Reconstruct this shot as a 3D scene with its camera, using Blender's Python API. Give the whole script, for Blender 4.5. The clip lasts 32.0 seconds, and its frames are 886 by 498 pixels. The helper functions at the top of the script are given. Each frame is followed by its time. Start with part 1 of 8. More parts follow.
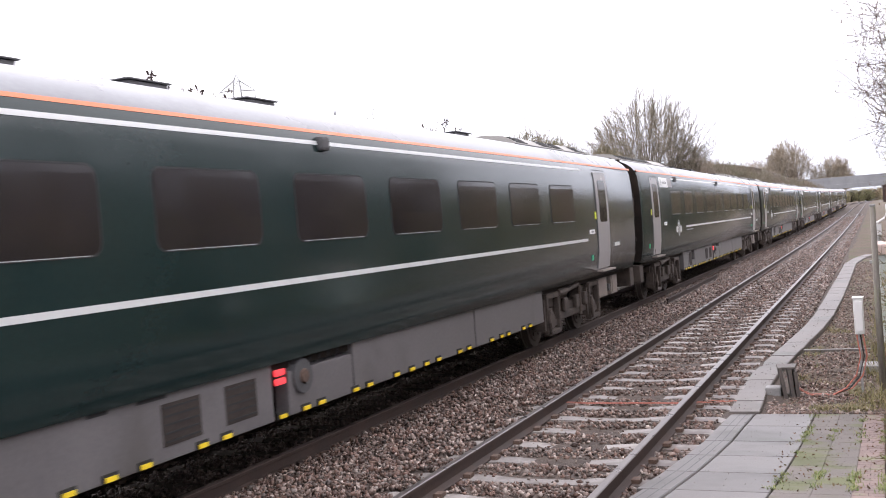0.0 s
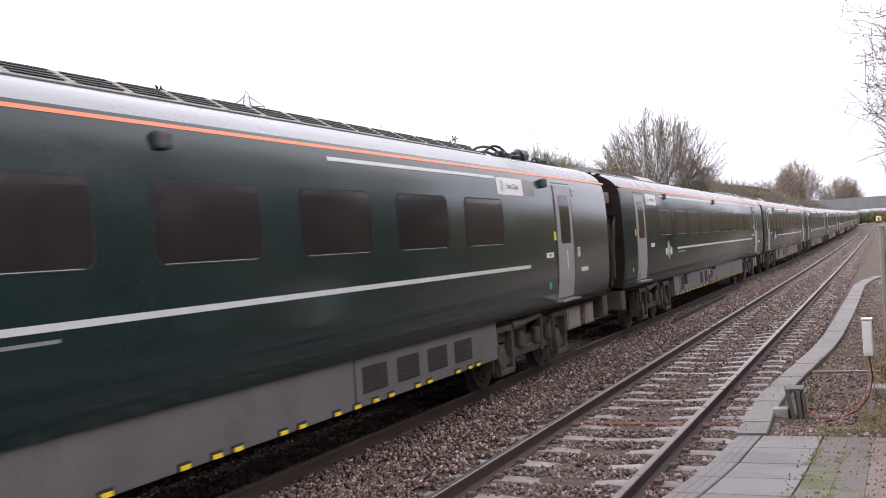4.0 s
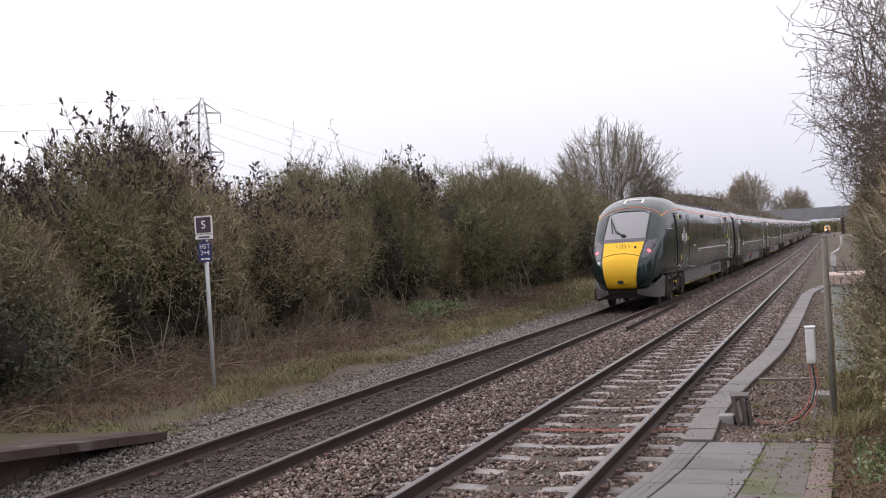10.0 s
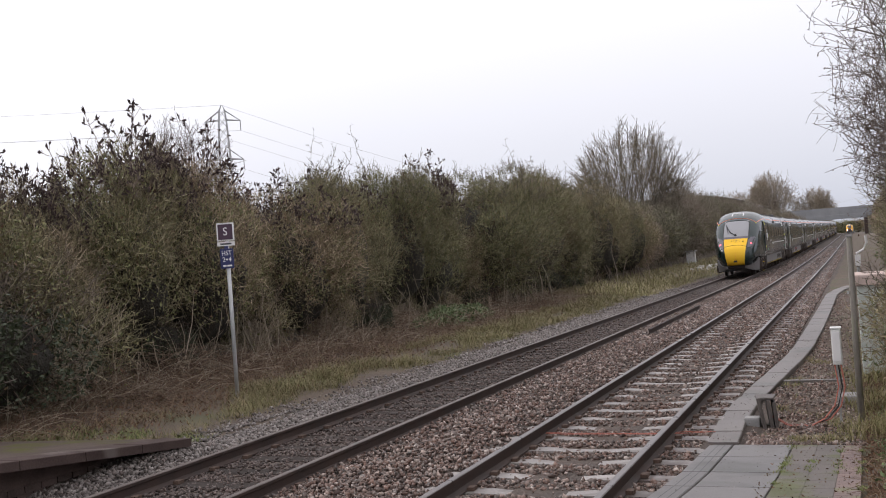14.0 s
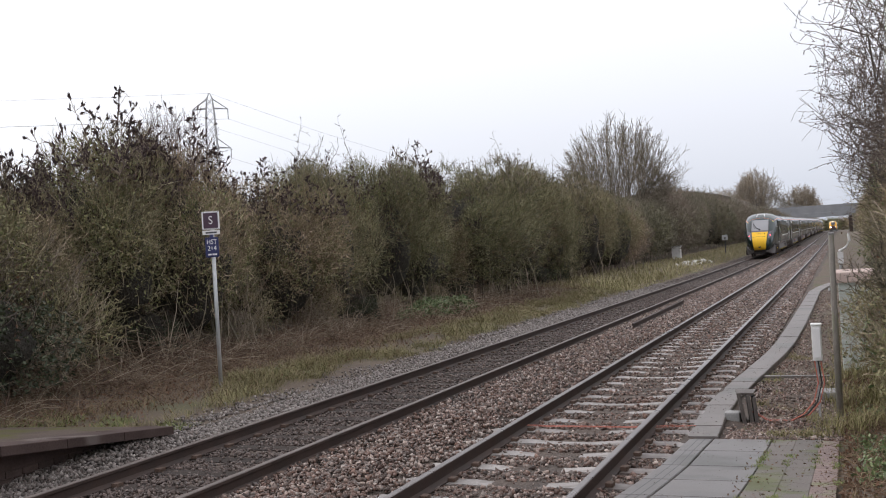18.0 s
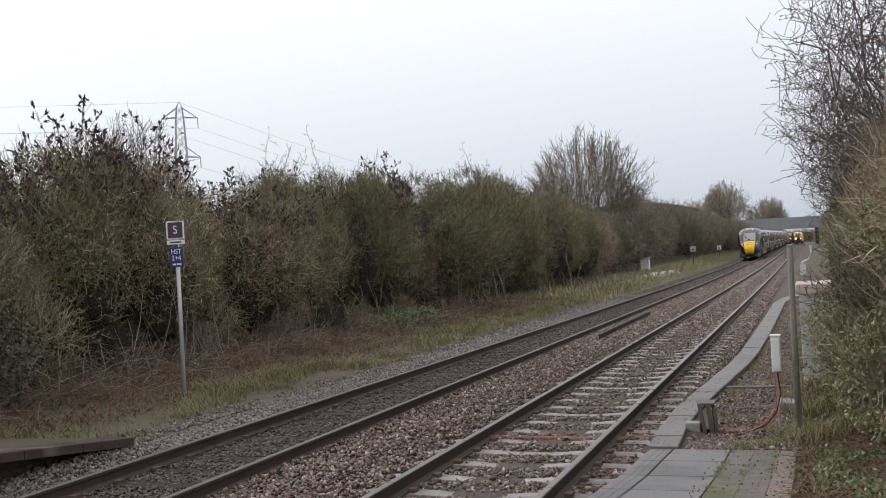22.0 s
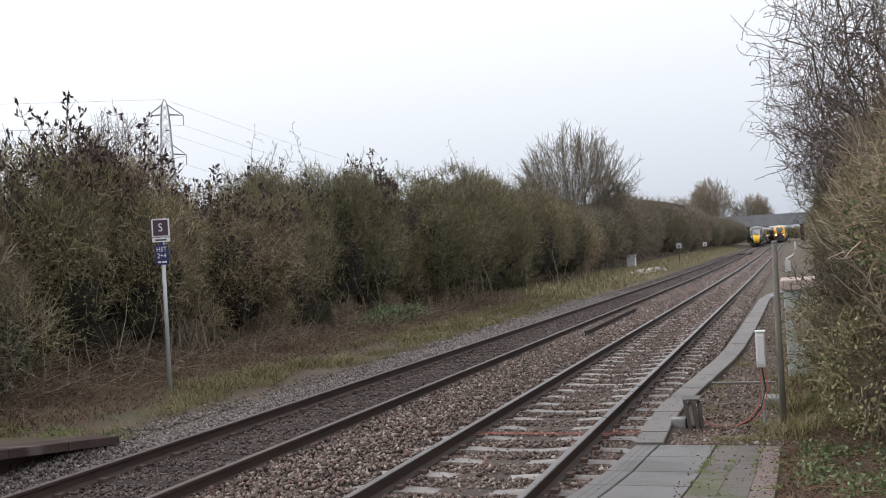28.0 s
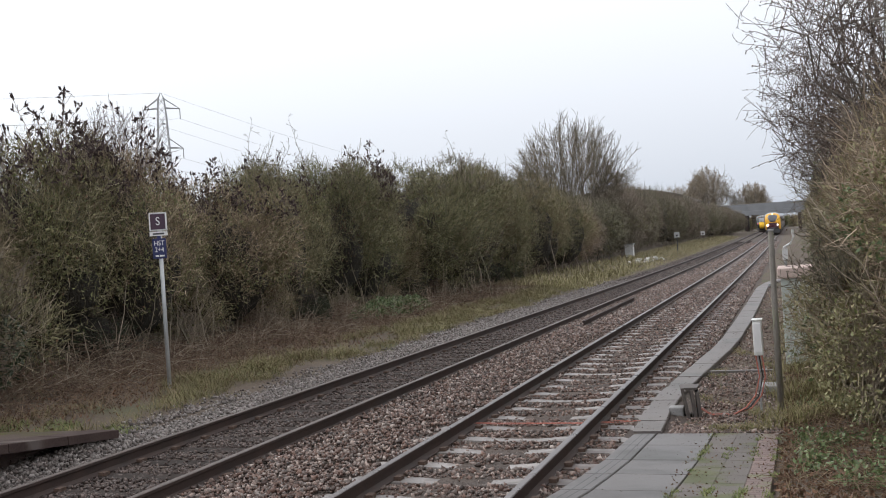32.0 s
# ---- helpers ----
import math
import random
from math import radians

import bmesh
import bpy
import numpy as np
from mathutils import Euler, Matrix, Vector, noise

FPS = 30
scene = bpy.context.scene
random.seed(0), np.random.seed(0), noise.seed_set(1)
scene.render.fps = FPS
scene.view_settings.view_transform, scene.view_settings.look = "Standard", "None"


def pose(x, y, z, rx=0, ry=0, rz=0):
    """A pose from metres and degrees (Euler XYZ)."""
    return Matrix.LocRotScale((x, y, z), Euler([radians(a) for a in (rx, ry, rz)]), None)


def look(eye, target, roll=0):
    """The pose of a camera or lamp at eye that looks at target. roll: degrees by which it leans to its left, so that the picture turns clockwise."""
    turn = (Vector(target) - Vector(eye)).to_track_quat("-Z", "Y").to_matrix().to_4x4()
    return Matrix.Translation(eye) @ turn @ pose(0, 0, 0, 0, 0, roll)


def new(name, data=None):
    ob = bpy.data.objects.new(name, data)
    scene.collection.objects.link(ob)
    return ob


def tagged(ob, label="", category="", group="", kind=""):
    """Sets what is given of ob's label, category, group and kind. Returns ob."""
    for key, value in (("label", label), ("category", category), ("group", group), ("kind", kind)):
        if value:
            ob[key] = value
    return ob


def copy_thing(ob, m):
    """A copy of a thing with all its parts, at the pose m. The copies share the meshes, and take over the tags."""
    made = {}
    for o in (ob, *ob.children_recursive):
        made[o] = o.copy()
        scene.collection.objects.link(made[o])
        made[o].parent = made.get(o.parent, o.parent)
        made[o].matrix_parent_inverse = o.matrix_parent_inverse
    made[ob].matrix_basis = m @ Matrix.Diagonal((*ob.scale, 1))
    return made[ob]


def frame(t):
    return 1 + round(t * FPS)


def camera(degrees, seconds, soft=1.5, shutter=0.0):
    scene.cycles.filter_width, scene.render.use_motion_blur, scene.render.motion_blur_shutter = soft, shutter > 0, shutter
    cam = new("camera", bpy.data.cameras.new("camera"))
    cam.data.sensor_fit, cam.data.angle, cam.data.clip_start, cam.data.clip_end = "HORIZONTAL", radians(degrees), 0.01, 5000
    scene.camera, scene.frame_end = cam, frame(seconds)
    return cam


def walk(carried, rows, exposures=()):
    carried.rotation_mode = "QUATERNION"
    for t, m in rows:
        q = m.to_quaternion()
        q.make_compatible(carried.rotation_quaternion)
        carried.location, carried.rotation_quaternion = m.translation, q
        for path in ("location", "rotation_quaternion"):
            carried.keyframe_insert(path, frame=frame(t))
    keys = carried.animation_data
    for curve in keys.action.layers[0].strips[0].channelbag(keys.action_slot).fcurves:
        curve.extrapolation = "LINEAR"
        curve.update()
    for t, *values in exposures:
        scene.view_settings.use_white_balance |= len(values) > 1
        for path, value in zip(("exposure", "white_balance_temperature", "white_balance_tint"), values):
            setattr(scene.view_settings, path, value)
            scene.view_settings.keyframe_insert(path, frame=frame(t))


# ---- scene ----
cam = camera(47.9, 32.0, soft=1.0, shutter=0.25)
PATH = [
    (0.0, (2.051, -0.042, 2.028), (-5.937, 18.291, 1.695), -4.31),
    (0.5, (2.040, -0.036, 2.060), (-5.987, 18.279, 1.699), -4.05),
    (1.0, (2.088, -0.048, 2.050), (-6.015, 18.237, 1.872), -4.44),
    (1.5, (2.058, -0.023, 2.018), (-6.015, 18.275, 1.917), -4.20),
    (2.0, (2.051, -0.004, 2.008), (-5.999, 18.304, 2.010), -3.96),
    (2.5, (2.051, 0.003, 2.003), (-6.027, 18.300, 2.027), -3.66),
    (3.0, (2.043, 0.008, 2.004), (-6.058, 18.294, 2.037), -3.79),
    (3.5, (2.050, 0.014, 2.010), (-6.063, 18.295, 2.046), -3.75),
    (5.5, (2.050, 0.016, 2.019), (-6.001, 18.324, 2.008), -3.65),
    (6.0, (2.054, 0.004, 2.014), (-5.918, 18.347, 2.063), -3.72),
    (6.5, (2.064, 0.005, 2.015), (-5.874, 18.363, 2.053), -3.64),
    (7.0, (2.052, 0.005, 2.010), (-5.848, 18.379, 2.007), -3.70),
    (7.5, (2.048, 0.007, 2.005), (-5.811, 18.399, 1.979), -3.73),
    (8.0, (2.051, 0.016, 2.004), (-5.849, 18.390, 1.931), -3.82),
    (8.5, (2.033, 0.007, 2.007), (-5.878, 18.376, 1.888), -3.63),
    (9.0, (2.045, 0.020, 2.020), (-6.107, 18.283, 1.963), -3.11),
    (9.5, (2.098, 0.023, 2.005), (-5.966, 18.325, 2.123), -3.50),
    (10.0, (2.128, 0.009, 2.008), (-5.175, 18.628, 2.149), -3.55),
    (10.5, (2.146, 0.010, 2.011), (-4.950, 18.709, 2.089), -3.65),
    (11.0, (2.146, 0.009, 2.015), (-5.059, 18.666, 2.057), -3.91),
    (11.5, (2.128, 0.000, 2.007), (-5.322, 18.561, 2.145), -4.07),
    (12.0, (2.110, -0.001, 2.010), (-5.566, 18.467, 2.192), -4.07),
    (12.5, (2.106, 0.007, 2.015), (-5.613, 18.456, 2.246), -4.14),
    (13.0, (2.106, 0.010, 2.014), (-5.590, 18.468, 2.268), -4.20),
    (13.5, (2.109, 0.009, 2.009), (-5.581, 18.470, 2.256), -4.21),
    (14.0, (2.111, 0.014, 2.010), (-5.562, 18.482, 2.263), -4.16),
    (14.5, (2.113, -0.000, 2.004), (-5.516, 18.486, 2.239), -4.21),
    (16.5, (2.103, -0.017, 2.012), (-5.546, 18.461, 2.274), -3.20),
    (17.0, (2.104, -0.006, 2.006), (-5.524, 18.480, 2.276), -3.26),
    (17.5, (2.110, -0.011, 2.002), (-5.435, 18.511, 2.194), -2.94),
    (18.0, (2.142, -0.006, 2.006), (-5.293, 18.561, 2.081), -3.36),
    (18.5, (2.143, -0.036, 2.014), (-4.891, 18.685, 1.800), -3.03),
    (19.0, (2.203, -0.021, 2.008), (-4.423, 18.850, 2.069), -2.63),
    (19.5, (2.244, -0.006, 2.010), (-4.541, 18.807, 2.221), -2.36),
    (20.0, (2.236, 0.006, 2.002), (-4.818, 18.718, 2.297), -2.43),
    (20.5, (2.226, 0.010, 2.002), (-4.725, 18.758, 2.406), -2.56),
    (21.0, (2.228, 0.011, 1.999), (-4.654, 18.786, 2.396), -2.76),
    (21.5, (2.236, 0.014, 1.998), (-4.628, 18.795, 2.410), -3.03),
    (22.0, (2.235, 0.009, 2.001), (-4.647, 18.786, 2.256), -3.17),
    (22.5, (2.241, 0.016, 1.993), (-4.613, 18.805, 2.102), -3.29),
    (23.0, (2.235, 0.001, 2.001), (-4.515, 18.828, 1.995), -3.09),
    (23.5, (2.245, 0.003, 1.999), (-4.500, 18.831, 1.952), -2.97),
    (24.0, (2.244, 0.009, 2.001), (-4.510, 18.835, 1.953), -3.15),
    (24.5, (2.240, 0.004, 1.995), (-4.562, 18.812, 1.976), -2.83),
    (25.0, (2.240, 0.001, 1.996), (-4.591, 18.798, 2.020), -3.16),
    (25.5, (2.243, -0.002, 1.998), (-4.558, 18.807, 2.057), -2.69),
    (27.5, (2.246, 0.001, 2.001), (-4.461, 18.842, 2.202), -3.18),
    (28.0, (2.245, 0.007, 1.999), (-4.392, 18.873, 2.183), -3.30),
    (28.5, (2.248, -0.002, 1.999), (-4.385, 18.866, 2.127), -3.41),
    (29.0, (2.251, -0.007, 1.998), (-4.370, 18.865, 2.110), -3.51),
    (29.5, (2.258, -0.003, 2.002), (-4.362, 18.869, 2.099), -3.70),
    (30.0, (2.257, -0.006, 2.000), (-4.333, 18.877, 2.071), -3.62),
    (30.5, (2.251, -0.004, 1.999), (-4.346, 18.877, 2.067), -3.42),
    (31.0, (2.251, -0.010, 1.996), (-4.341, 18.873, 2.065), -3.43),
    (31.5, (2.259, -0.003, 1.999), (-4.366, 18.867, 2.033), -3.67),
    (32.0, (2.263, -0.002, 1.998), (-4.352, 18.873, 2.005), -3.82),
]
walk(cam, [(t, look(eye, aim, roll)) for t, eye, aim, roll in PATH], exposures=[
    (0.0, 1.26, 6550, 18), (1.5, 1.10, 6550, 18), (3.5, 0.92, 6550, 18), (6.0, 0.64, 6550, 18), (7.0, 0.26, 6550, 18), (8.0, 0.32, 6550, 18), (9.0, 0.42, 6600, 18), (10.5, 0.32, 6620, 17), (12.0, 0.28, 6620, 16), (14.0, 0.26, 6600, 15), (17.0, 0.30, 6530, 13), (19.0, 0.34, 6520, 12), (20.0, 0.26, 6500, 11), (22.3, 0.17, 6480, 10), (25.0, 0.30, 6530, 11), (28.0, 0.26, 6480, 10), (32.0, 0.28, 6480, 10)])

# ---- world and sun: a white overcast winter sky, brighter to the left ----
SUN_YAW, SUN_UP = 75.0, 32.0          # degrees to the left of the track's direction, height
world = bpy.data.worlds.new("overcast_sky")
scene.world = world
world.use_nodes = True
wn, wl = world.node_tree.nodes, world.node_tree.links
wn.clear()
sky = wn.new("ShaderNodeTexSky")
sky.sky_type, sky.sun_disc = "NISHITA", False
sky.sun_elevation, sky.sun_rotation = radians(SUN_UP), radians(-SUN_YAW)
sky.air_density, sky.dust_density, sky.ozone_density = 1.0, 3.0, 1.0
grey = wn.new("ShaderNodeHueSaturation")
grey.inputs["Saturation"].default_value = 0.12
wl.new(sky.outputs[0], grey.inputs["Color"])
coords = wn.new("ShaderNodeTexCoord")
split = wn.new("ShaderNodeSeparateXYZ")
wl.new(coords.outputs["Generated"], split.inputs[0])
lift = wn.new("ShaderNodeMapRange")     # an overcast sky grows brighter towards the zenith
lift.inputs["From Min"].default_value, lift.inputs["From Max"].default_value = 0.0, 0.45
lift.inputs["To Min"].default_value, lift.inputs["To Max"].default_value = 0.0, 1.0
wl.new(split.outputs["Z"], lift.inputs["Value"])
ramp = wn.new("ShaderNodeValToRGB")
ramp.color_ramp.elements[0].position, ramp.color_ramp.elements[0].color = 0.0, (5.4, 5.9, 6.75, 1)
ramp.color_ramp.elements[1].position, ramp.color_ramp.elements[1].color = 1.0, (12.3, 12.5, 13.0, 1)
wl.new(lift.outputs[0], ramp.inputs[0])
mixer = wn.new("ShaderNodeMix")
mixer.data_type = "RGBA"
mixer.inputs["Factor"].default_value = 0.78
wl.new(grey.outputs[0], mixer.inputs["A"])
wl.new(ramp.outputs[0], mixer.inputs["B"])
back = wn.new("ShaderNodeBackground")
back.inputs["Strength"].default_value = 0.105
wl.new(mixer.outputs["Result"], back.inputs["Color"])
out = wn.new("ShaderNodeOutputWorld")
wl.new(back.outputs[0], out.inputs["Surface"])

sun_data = bpy.data.lights.new("sun", "SUN")
sun_data.energy, sun_data.angle, sun_data.color = 0.7, radians(25), (1.0, 0.97, 0.93)
sun = new("sun", sun_data)
sun_dir = Vector((-math.sin(radians(SUN_YAW)), math.cos(radians(SUN_YAW)), math.tan(radians(SUN_UP))))
sun.matrix_world = look(sun_dir * 60, (0, 0, 0))

# ---- materials ----
def node_mat(name, rough=0.7, metal=0.0, spec=0.5):
    m = bpy.data.materials.new(name)
    m.use_nodes = True
    b = m.node_tree.nodes["Principled BSDF"]
    b.inputs["Roughness"].default_value, b.inputs["Metallic"].default_value = rough, metal
    b.inputs["Specular IOR Level"].default_value = spec
    return m, m.node_tree.nodes, m.node_tree.links, b


def rgba(c):
    return (c[0], c[1], c[2], 1.0)


def surface(name, a, b, scale=6.0, fine=60.0, rough=0.7, metal=0.0, bump=0.2, depth=0.01, vary=0.0, wear=None, wear_at=0.62, spec=0.5, stretch=(1, 1, 1)):
    """Two colours mixed by coarse and fine noise, with optional wear patches, fine relief and a change from piece to piece."""
    m, n, l, bs = node_mat(name, rough, metal, spec)
    tc = n.new("ShaderNodeTexCoord")
    mp = n.new("ShaderNodeMapping")
    mp.inputs["Scale"].default_value = stretch
    l.new(tc.outputs["Object"], mp.inputs["Vector"])
    big, small = n.new("ShaderNodeTexNoise"), n.new("ShaderNodeTexNoise")
    big.inputs["Scale"].default_value, big.inputs["Detail"].default_value = scale, 5.0
    small.inputs["Scale"].default_value, small.inputs["Detail"].default_value = fine, 3.0
    l.new(mp.outputs[0], big.inputs["Vector"])
    l.new(mp.outputs[0], small.inputs["Vector"])
    add = n.new("ShaderNodeMath")
    add.operation = "MULTIPLY_ADD"
    add.inputs[1].default_value = 0.45
    l.new(small.outputs["Fac"], add.inputs[0])
    half = n.new("ShaderNodeMath")
    half.operation = "MULTIPLY"
    half.inputs[1].default_value = 0.6
    l.new(big.outputs["Fac"], half.inputs[0])
    l.new(half.outputs[0], add.inputs[2])
    r = n.new("ShaderNodeMapRange")
    r.inputs["From Min"].default_value, r.inputs["From Max"].default_value = 0.36, 0.68
    l.new(add.outputs[0], r.inputs["Value"])
    mix = n.new("ShaderNodeMix")
    mix.data_type = "RGBA"
    mix.inputs["A"].default_value, mix.inputs["B"].default_value = rgba(a), rgba(b)
    l.new(r.outputs[0], mix.inputs["Factor"])
    colour = mix.outputs["Result"]
    if wear:
        worn, wr, wm = n.new("ShaderNodeTexNoise"), n.new("ShaderNodeMapRange"), n.new("ShaderNodeMix")
        worn.inputs["Scale"].default_value, worn.inputs["Detail"].default_value = scale * 0.55, 7.0
        wr.inputs["From Min"].default_value, wr.inputs["From Max"].default_value = wear_at - 0.06, wear_at + 0.06
        wm.data_type = "RGBA"
        wm.inputs["B"].default_value = rgba(wear)
        l.new(mp.outputs[0], worn.inputs["Vector"])
        l.new(worn.outputs["Fac"], wr.inputs["Value"])
        l.new(wr.outputs[0], wm.inputs["Factor"])
        l.new(colour, wm.inputs["A"])
        colour = wm.outputs["Result"]
    if vary:
        info, vr, hs = n.new("ShaderNodeObjectInfo"), n.new("ShaderNodeMapRange"), n.new("ShaderNodeHueSaturation")
        vr.inputs["To Min"].default_value, vr.inputs["To Max"].default_value = 1 - vary, 1 + vary
        l.new(info.outputs["Random"], vr.inputs["Value"])
        l.new(vr.outputs[0], hs.inputs["Value"])
        l.new(colour, hs.inputs["Color"])
        colour = hs.outputs[0]
    l.new(colour, bs.inputs["Base Color"])
    rr = n.new("ShaderNodeMapRange")
    rr.inputs["To Min"].default_value, rr.inputs["To Max"].default_value = max(0.03, rough - 0.12), min(1.0, rough + 0.12)
    l.new(big.outputs["Fac"], rr.inputs["Value"])
    l.new(rr.outputs[0], bs.inputs["Roughness"])
    if bump:
        bp = n.new("ShaderNodeBump")
        bp.inputs["Strength"].default_value, bp.inputs["Distance"].default_value = bump, depth
        l.new(add.outputs[0], bp.inputs["Height"])
        l.new(bp.outputs[0], bs.inputs["Normal"])
    return m


def islands(name, colours, rough=0.8, spec=0.4, grain=40.0, vary=0.0):
    """For joined loose pieces (stones, leaves, twigs): a colour of the list for each piece."""
    m, n, l, bs = node_mat(name, rough, 0.0, spec)
    g = n.new("ShaderNodeNewGeometry")
    cr = n.new("ShaderNodeValToRGB")
    cr.color_ramp.interpolation = "LINEAR"
    e = cr.color_ramp.elements
    while len(e) < len(colours):
        e.new(0.5)
    for k, c in enumerate(colours):
        e[k].position, e[k].color = k / max(1, len(colours) - 1), rgba(c)
    l.new(g.outputs["Random Per Island"], cr.inputs[0])
    tc, no, mx = n.new("ShaderNodeTexCoord"), n.new("ShaderNodeTexNoise"), n.new("ShaderNodeMix")
    no.inputs["Scale"].default_value = grain
    l.new(tc.outputs["Object"], no.inputs["Vector"])
    mx.data_type, mx.blend_type = "RGBA", "MULTIPLY"
    mx.inputs["Factor"].default_value = 0.55
    l.new(cr.outputs[0], mx.inputs["A"])
    l.new(no.outputs["Color"], mx.inputs["B"])
    gain = n.new("ShaderNodeHueSaturation")
    gain.inputs["Saturation"].default_value, gain.inputs["Value"].default_value = 1.0, 1.45
    nb = n.new("ShaderNodeRGBToBW")
    l.new(no.outputs["Color"], nb.inputs[0])
    l.new(nb.outputs[0], mx.inputs["B"])
    l.new(mx.outputs["Result"], gain.inputs["Color"])
    if vary:                                  # each plant a little different from its neighbours
        info, vr, hr = n.new("ShaderNodeObjectInfo"), n.new("ShaderNodeMapRange"), n.new("ShaderNodeMapRange")
        vr.inputs["To Min"].default_value, vr.inputs["To Max"].default_value = 1.45 * (1 - vary), 1.45 * (1 + vary)
        hr.inputs["To Min"].default_value, hr.inputs["To Max"].default_value = 0.535, 0.472
        l.new(info.outputs["Random"], vr.inputs["Value"])
        l.new(info.outputs["Random"], hr.inputs["Value"])
        l.new(vr.outputs[0], gain.inputs["Value"])
        l.new(hr.outputs[0], gain.inputs["Hue"])
    l.new(gain.outputs[0], bs.inputs["Base Color"])
    return m


def plain(name, c, rough=0.5, metal=0.0, glow=0.0, spec=0.5):
    m, n, l, bs = node_mat(name, rough, metal, spec)
    bs.inputs["Base Color"].default_value = rgba(c)
    if glow:
        bs.inputs["Emission Color"].default_value = rgba(c)
        bs.inputs["Emission Strength"].default_value = glow
    return m


M = {}
M["soil"] = surface("verge_soil", (0.07, 0.05, 0.038), (0.13, 0.098, 0.07), 0.9, 14.0, 0.95, bump=0.8, depth=0.05, wear=(0.085, 0.085, 0.04), wear_at=0.60)
M["ballast_bed"] = surface("ballast_bed", (0.0437, 0.032, 0.0262), (0.109, 0.0806, 0.0655), 1.2, 26.0, 0.85, bump=1.0, depth=0.05)
M["ballast"] = islands("ballast_stones", [(0.101, 0.054, 0.041), (0.184, 0.115, 0.092), (0.036, 0.023, 0.018), (0.140, 0.083, 0.064), (0.360, 0.279, 0.239), (0.059, 0.034, 0.027), (0.203, 0.122, 0.094), (0.101, 0.068, 0.057), (0.025, 0.017, 0.014), (0.432, 0.360, 0.320), (0.090, 0.056, 0.043), (0.135, 0.113, 0.101), (0.122, 0.076, 0.058)], 0.45)
M["ballast_dark"] = islands("dark_oily_ballast_stones", [(0.055, 0.038, 0.032), (0.094, 0.067, 0.058), (0.031, 0.022, 0.019), (0.136, 0.099, 0.086), (0.042, 0.030, 0.027)], 0.5)
M["ballast_grey"] = islands("grey_ballast_stones", [(0.0946, 0.0809, 0.0727), (0.213, 0.189, 0.175), (0.0629, 0.0509, 0.0456), (0.29, 0.258, 0.24), (0.15, 0.12, 0.108), (0.0503, 0.042, 0.038)], 0.5)
M["rail_head"] = surface("brown_worn_rail_head", (0.088, 0.073, 0.07), (0.165, 0.142, 0.137), 3, 50, 0.3, 0.5, 0.04)
M["rail_head_dull"] = surface("brown_dull_rail_head", (0.06, 0.043, 0.037), (0.12, 0.09, 0.08), 3, 50, 0.45, 0.15, 0.05)
M["rail_side"] = surface("rusty_rail_side", (0.0292, 0.0195, 0.017), (0.0553, 0.0325, 0.0258), 4, 60, 0.75, 0.0, 0.3)
M["sleeper"] = surface("weathered_concrete_sleeper", (0.178, 0.16, 0.151), (0.34, 0.311, 0.294), 3, 50, 0.5, vary=0.16, wear=(0.102, 0.0798, 0.0714), wear_at=0.56)
M["timber_sleeper"] = surface("dark_timber_sleeper", (0.02, 0.015, 0.013), (0.05, 0.038, 0.033), 3, 30, 0.9, bump=0.5, vary=0.2, stretch=(1, 6, 6), spec=0.25)
M["steel"] = surface("rusty_fastening", (0.06, 0.04, 0.03), (0.13, 0.08, 0.06), 20, 90, 0.8)
M["slab"] = surface("wet_paving_slab", (0.092, 0.083, 0.080), (0.140, 0.128, 0.124), 2.2, 60, 0.42, bump=0.18, vary=0.12, wear=(0.065, 0.06, 0.055), wear_at=0.54)
M["moss_paver"] = surface("mossy_pavers", (0.105, 0.09, 0.082), (0.155, 0.135, 0.122), 3.2, 60, 0.7, bump=0.4, vary=0.12, wear=(0.088, 0.095, 0.036), wear_at=0.55)
M["red_paver"] = surface("red_brick_pavers", (0.14, 0.095, 0.085), (0.2, 0.14, 0.125), 6, 60, 0.6, bump=0.3, vary=0.15, wear=(0.14, 0.14, 0.07), wear_at=0.6)
M["brickwork"] = surface("dark_platform_brick", (0.07, 0.05, 0.045), (0.13, 0.09, 0.08), 5, 50, 0.85, bump=0.4, vary=0.2)
M["concrete"] = surface("weathered_concrete", (0.24, 0.235, 0.23), (0.36, 0.35, 0.345), 3, 55, 0.6, bump=0.25, vary=0.1, wear=(0.16, 0.155, 0.14), wear_at=0.6)
M["post_wood"] = surface("grey_weathered_timber", (0.18, 0.162, 0.143), (0.31, 0.288, 0.258), 4, 40, 0.85, bump=0.5, stretch=(7.2, 7.2, 1.25), wear=(0.24, 0.24, 0.163), wear_at=0.6)
M["white_paint"] = surface("white_painted_steel", (0.68, 0.68, 0.66), (0.8, 0.8, 0.79), 3, 40, 0.45, bump=0.05, wear=(0.5, 0.5, 0.46), wear_at=0.68)
M["pink_top"] = surface("pinkish_concrete_cap", (0.55, 0.42, 0.38), (0.68, 0.55, 0.5), 4, 50, 0.7, bump=0.15)
M["galv"] = surface("galvanised_steel", (0.38, 0.39, 0.4), (0.52, 0.53, 0.54), 5, 60, 0.5, 0.35, 0.1)
M["dark_metal"] = surface("dark_grey_metal", (0.055, 0.055, 0.058), (0.1, 0.1, 0.105), 5, 60, 0.55, 0.2, 0.15)
M["orange_cable"] = plain("faded_orange_cable", (0.46, 0.15, 0.11), 0.6)
M["black_cable"] = plain("black_cable", (0.02, 0.02, 0.02), 0.5)
M["sign_purple"] = plain("dark_purple_sign_face", (0.06, 0.028, 0.05), 0.35)
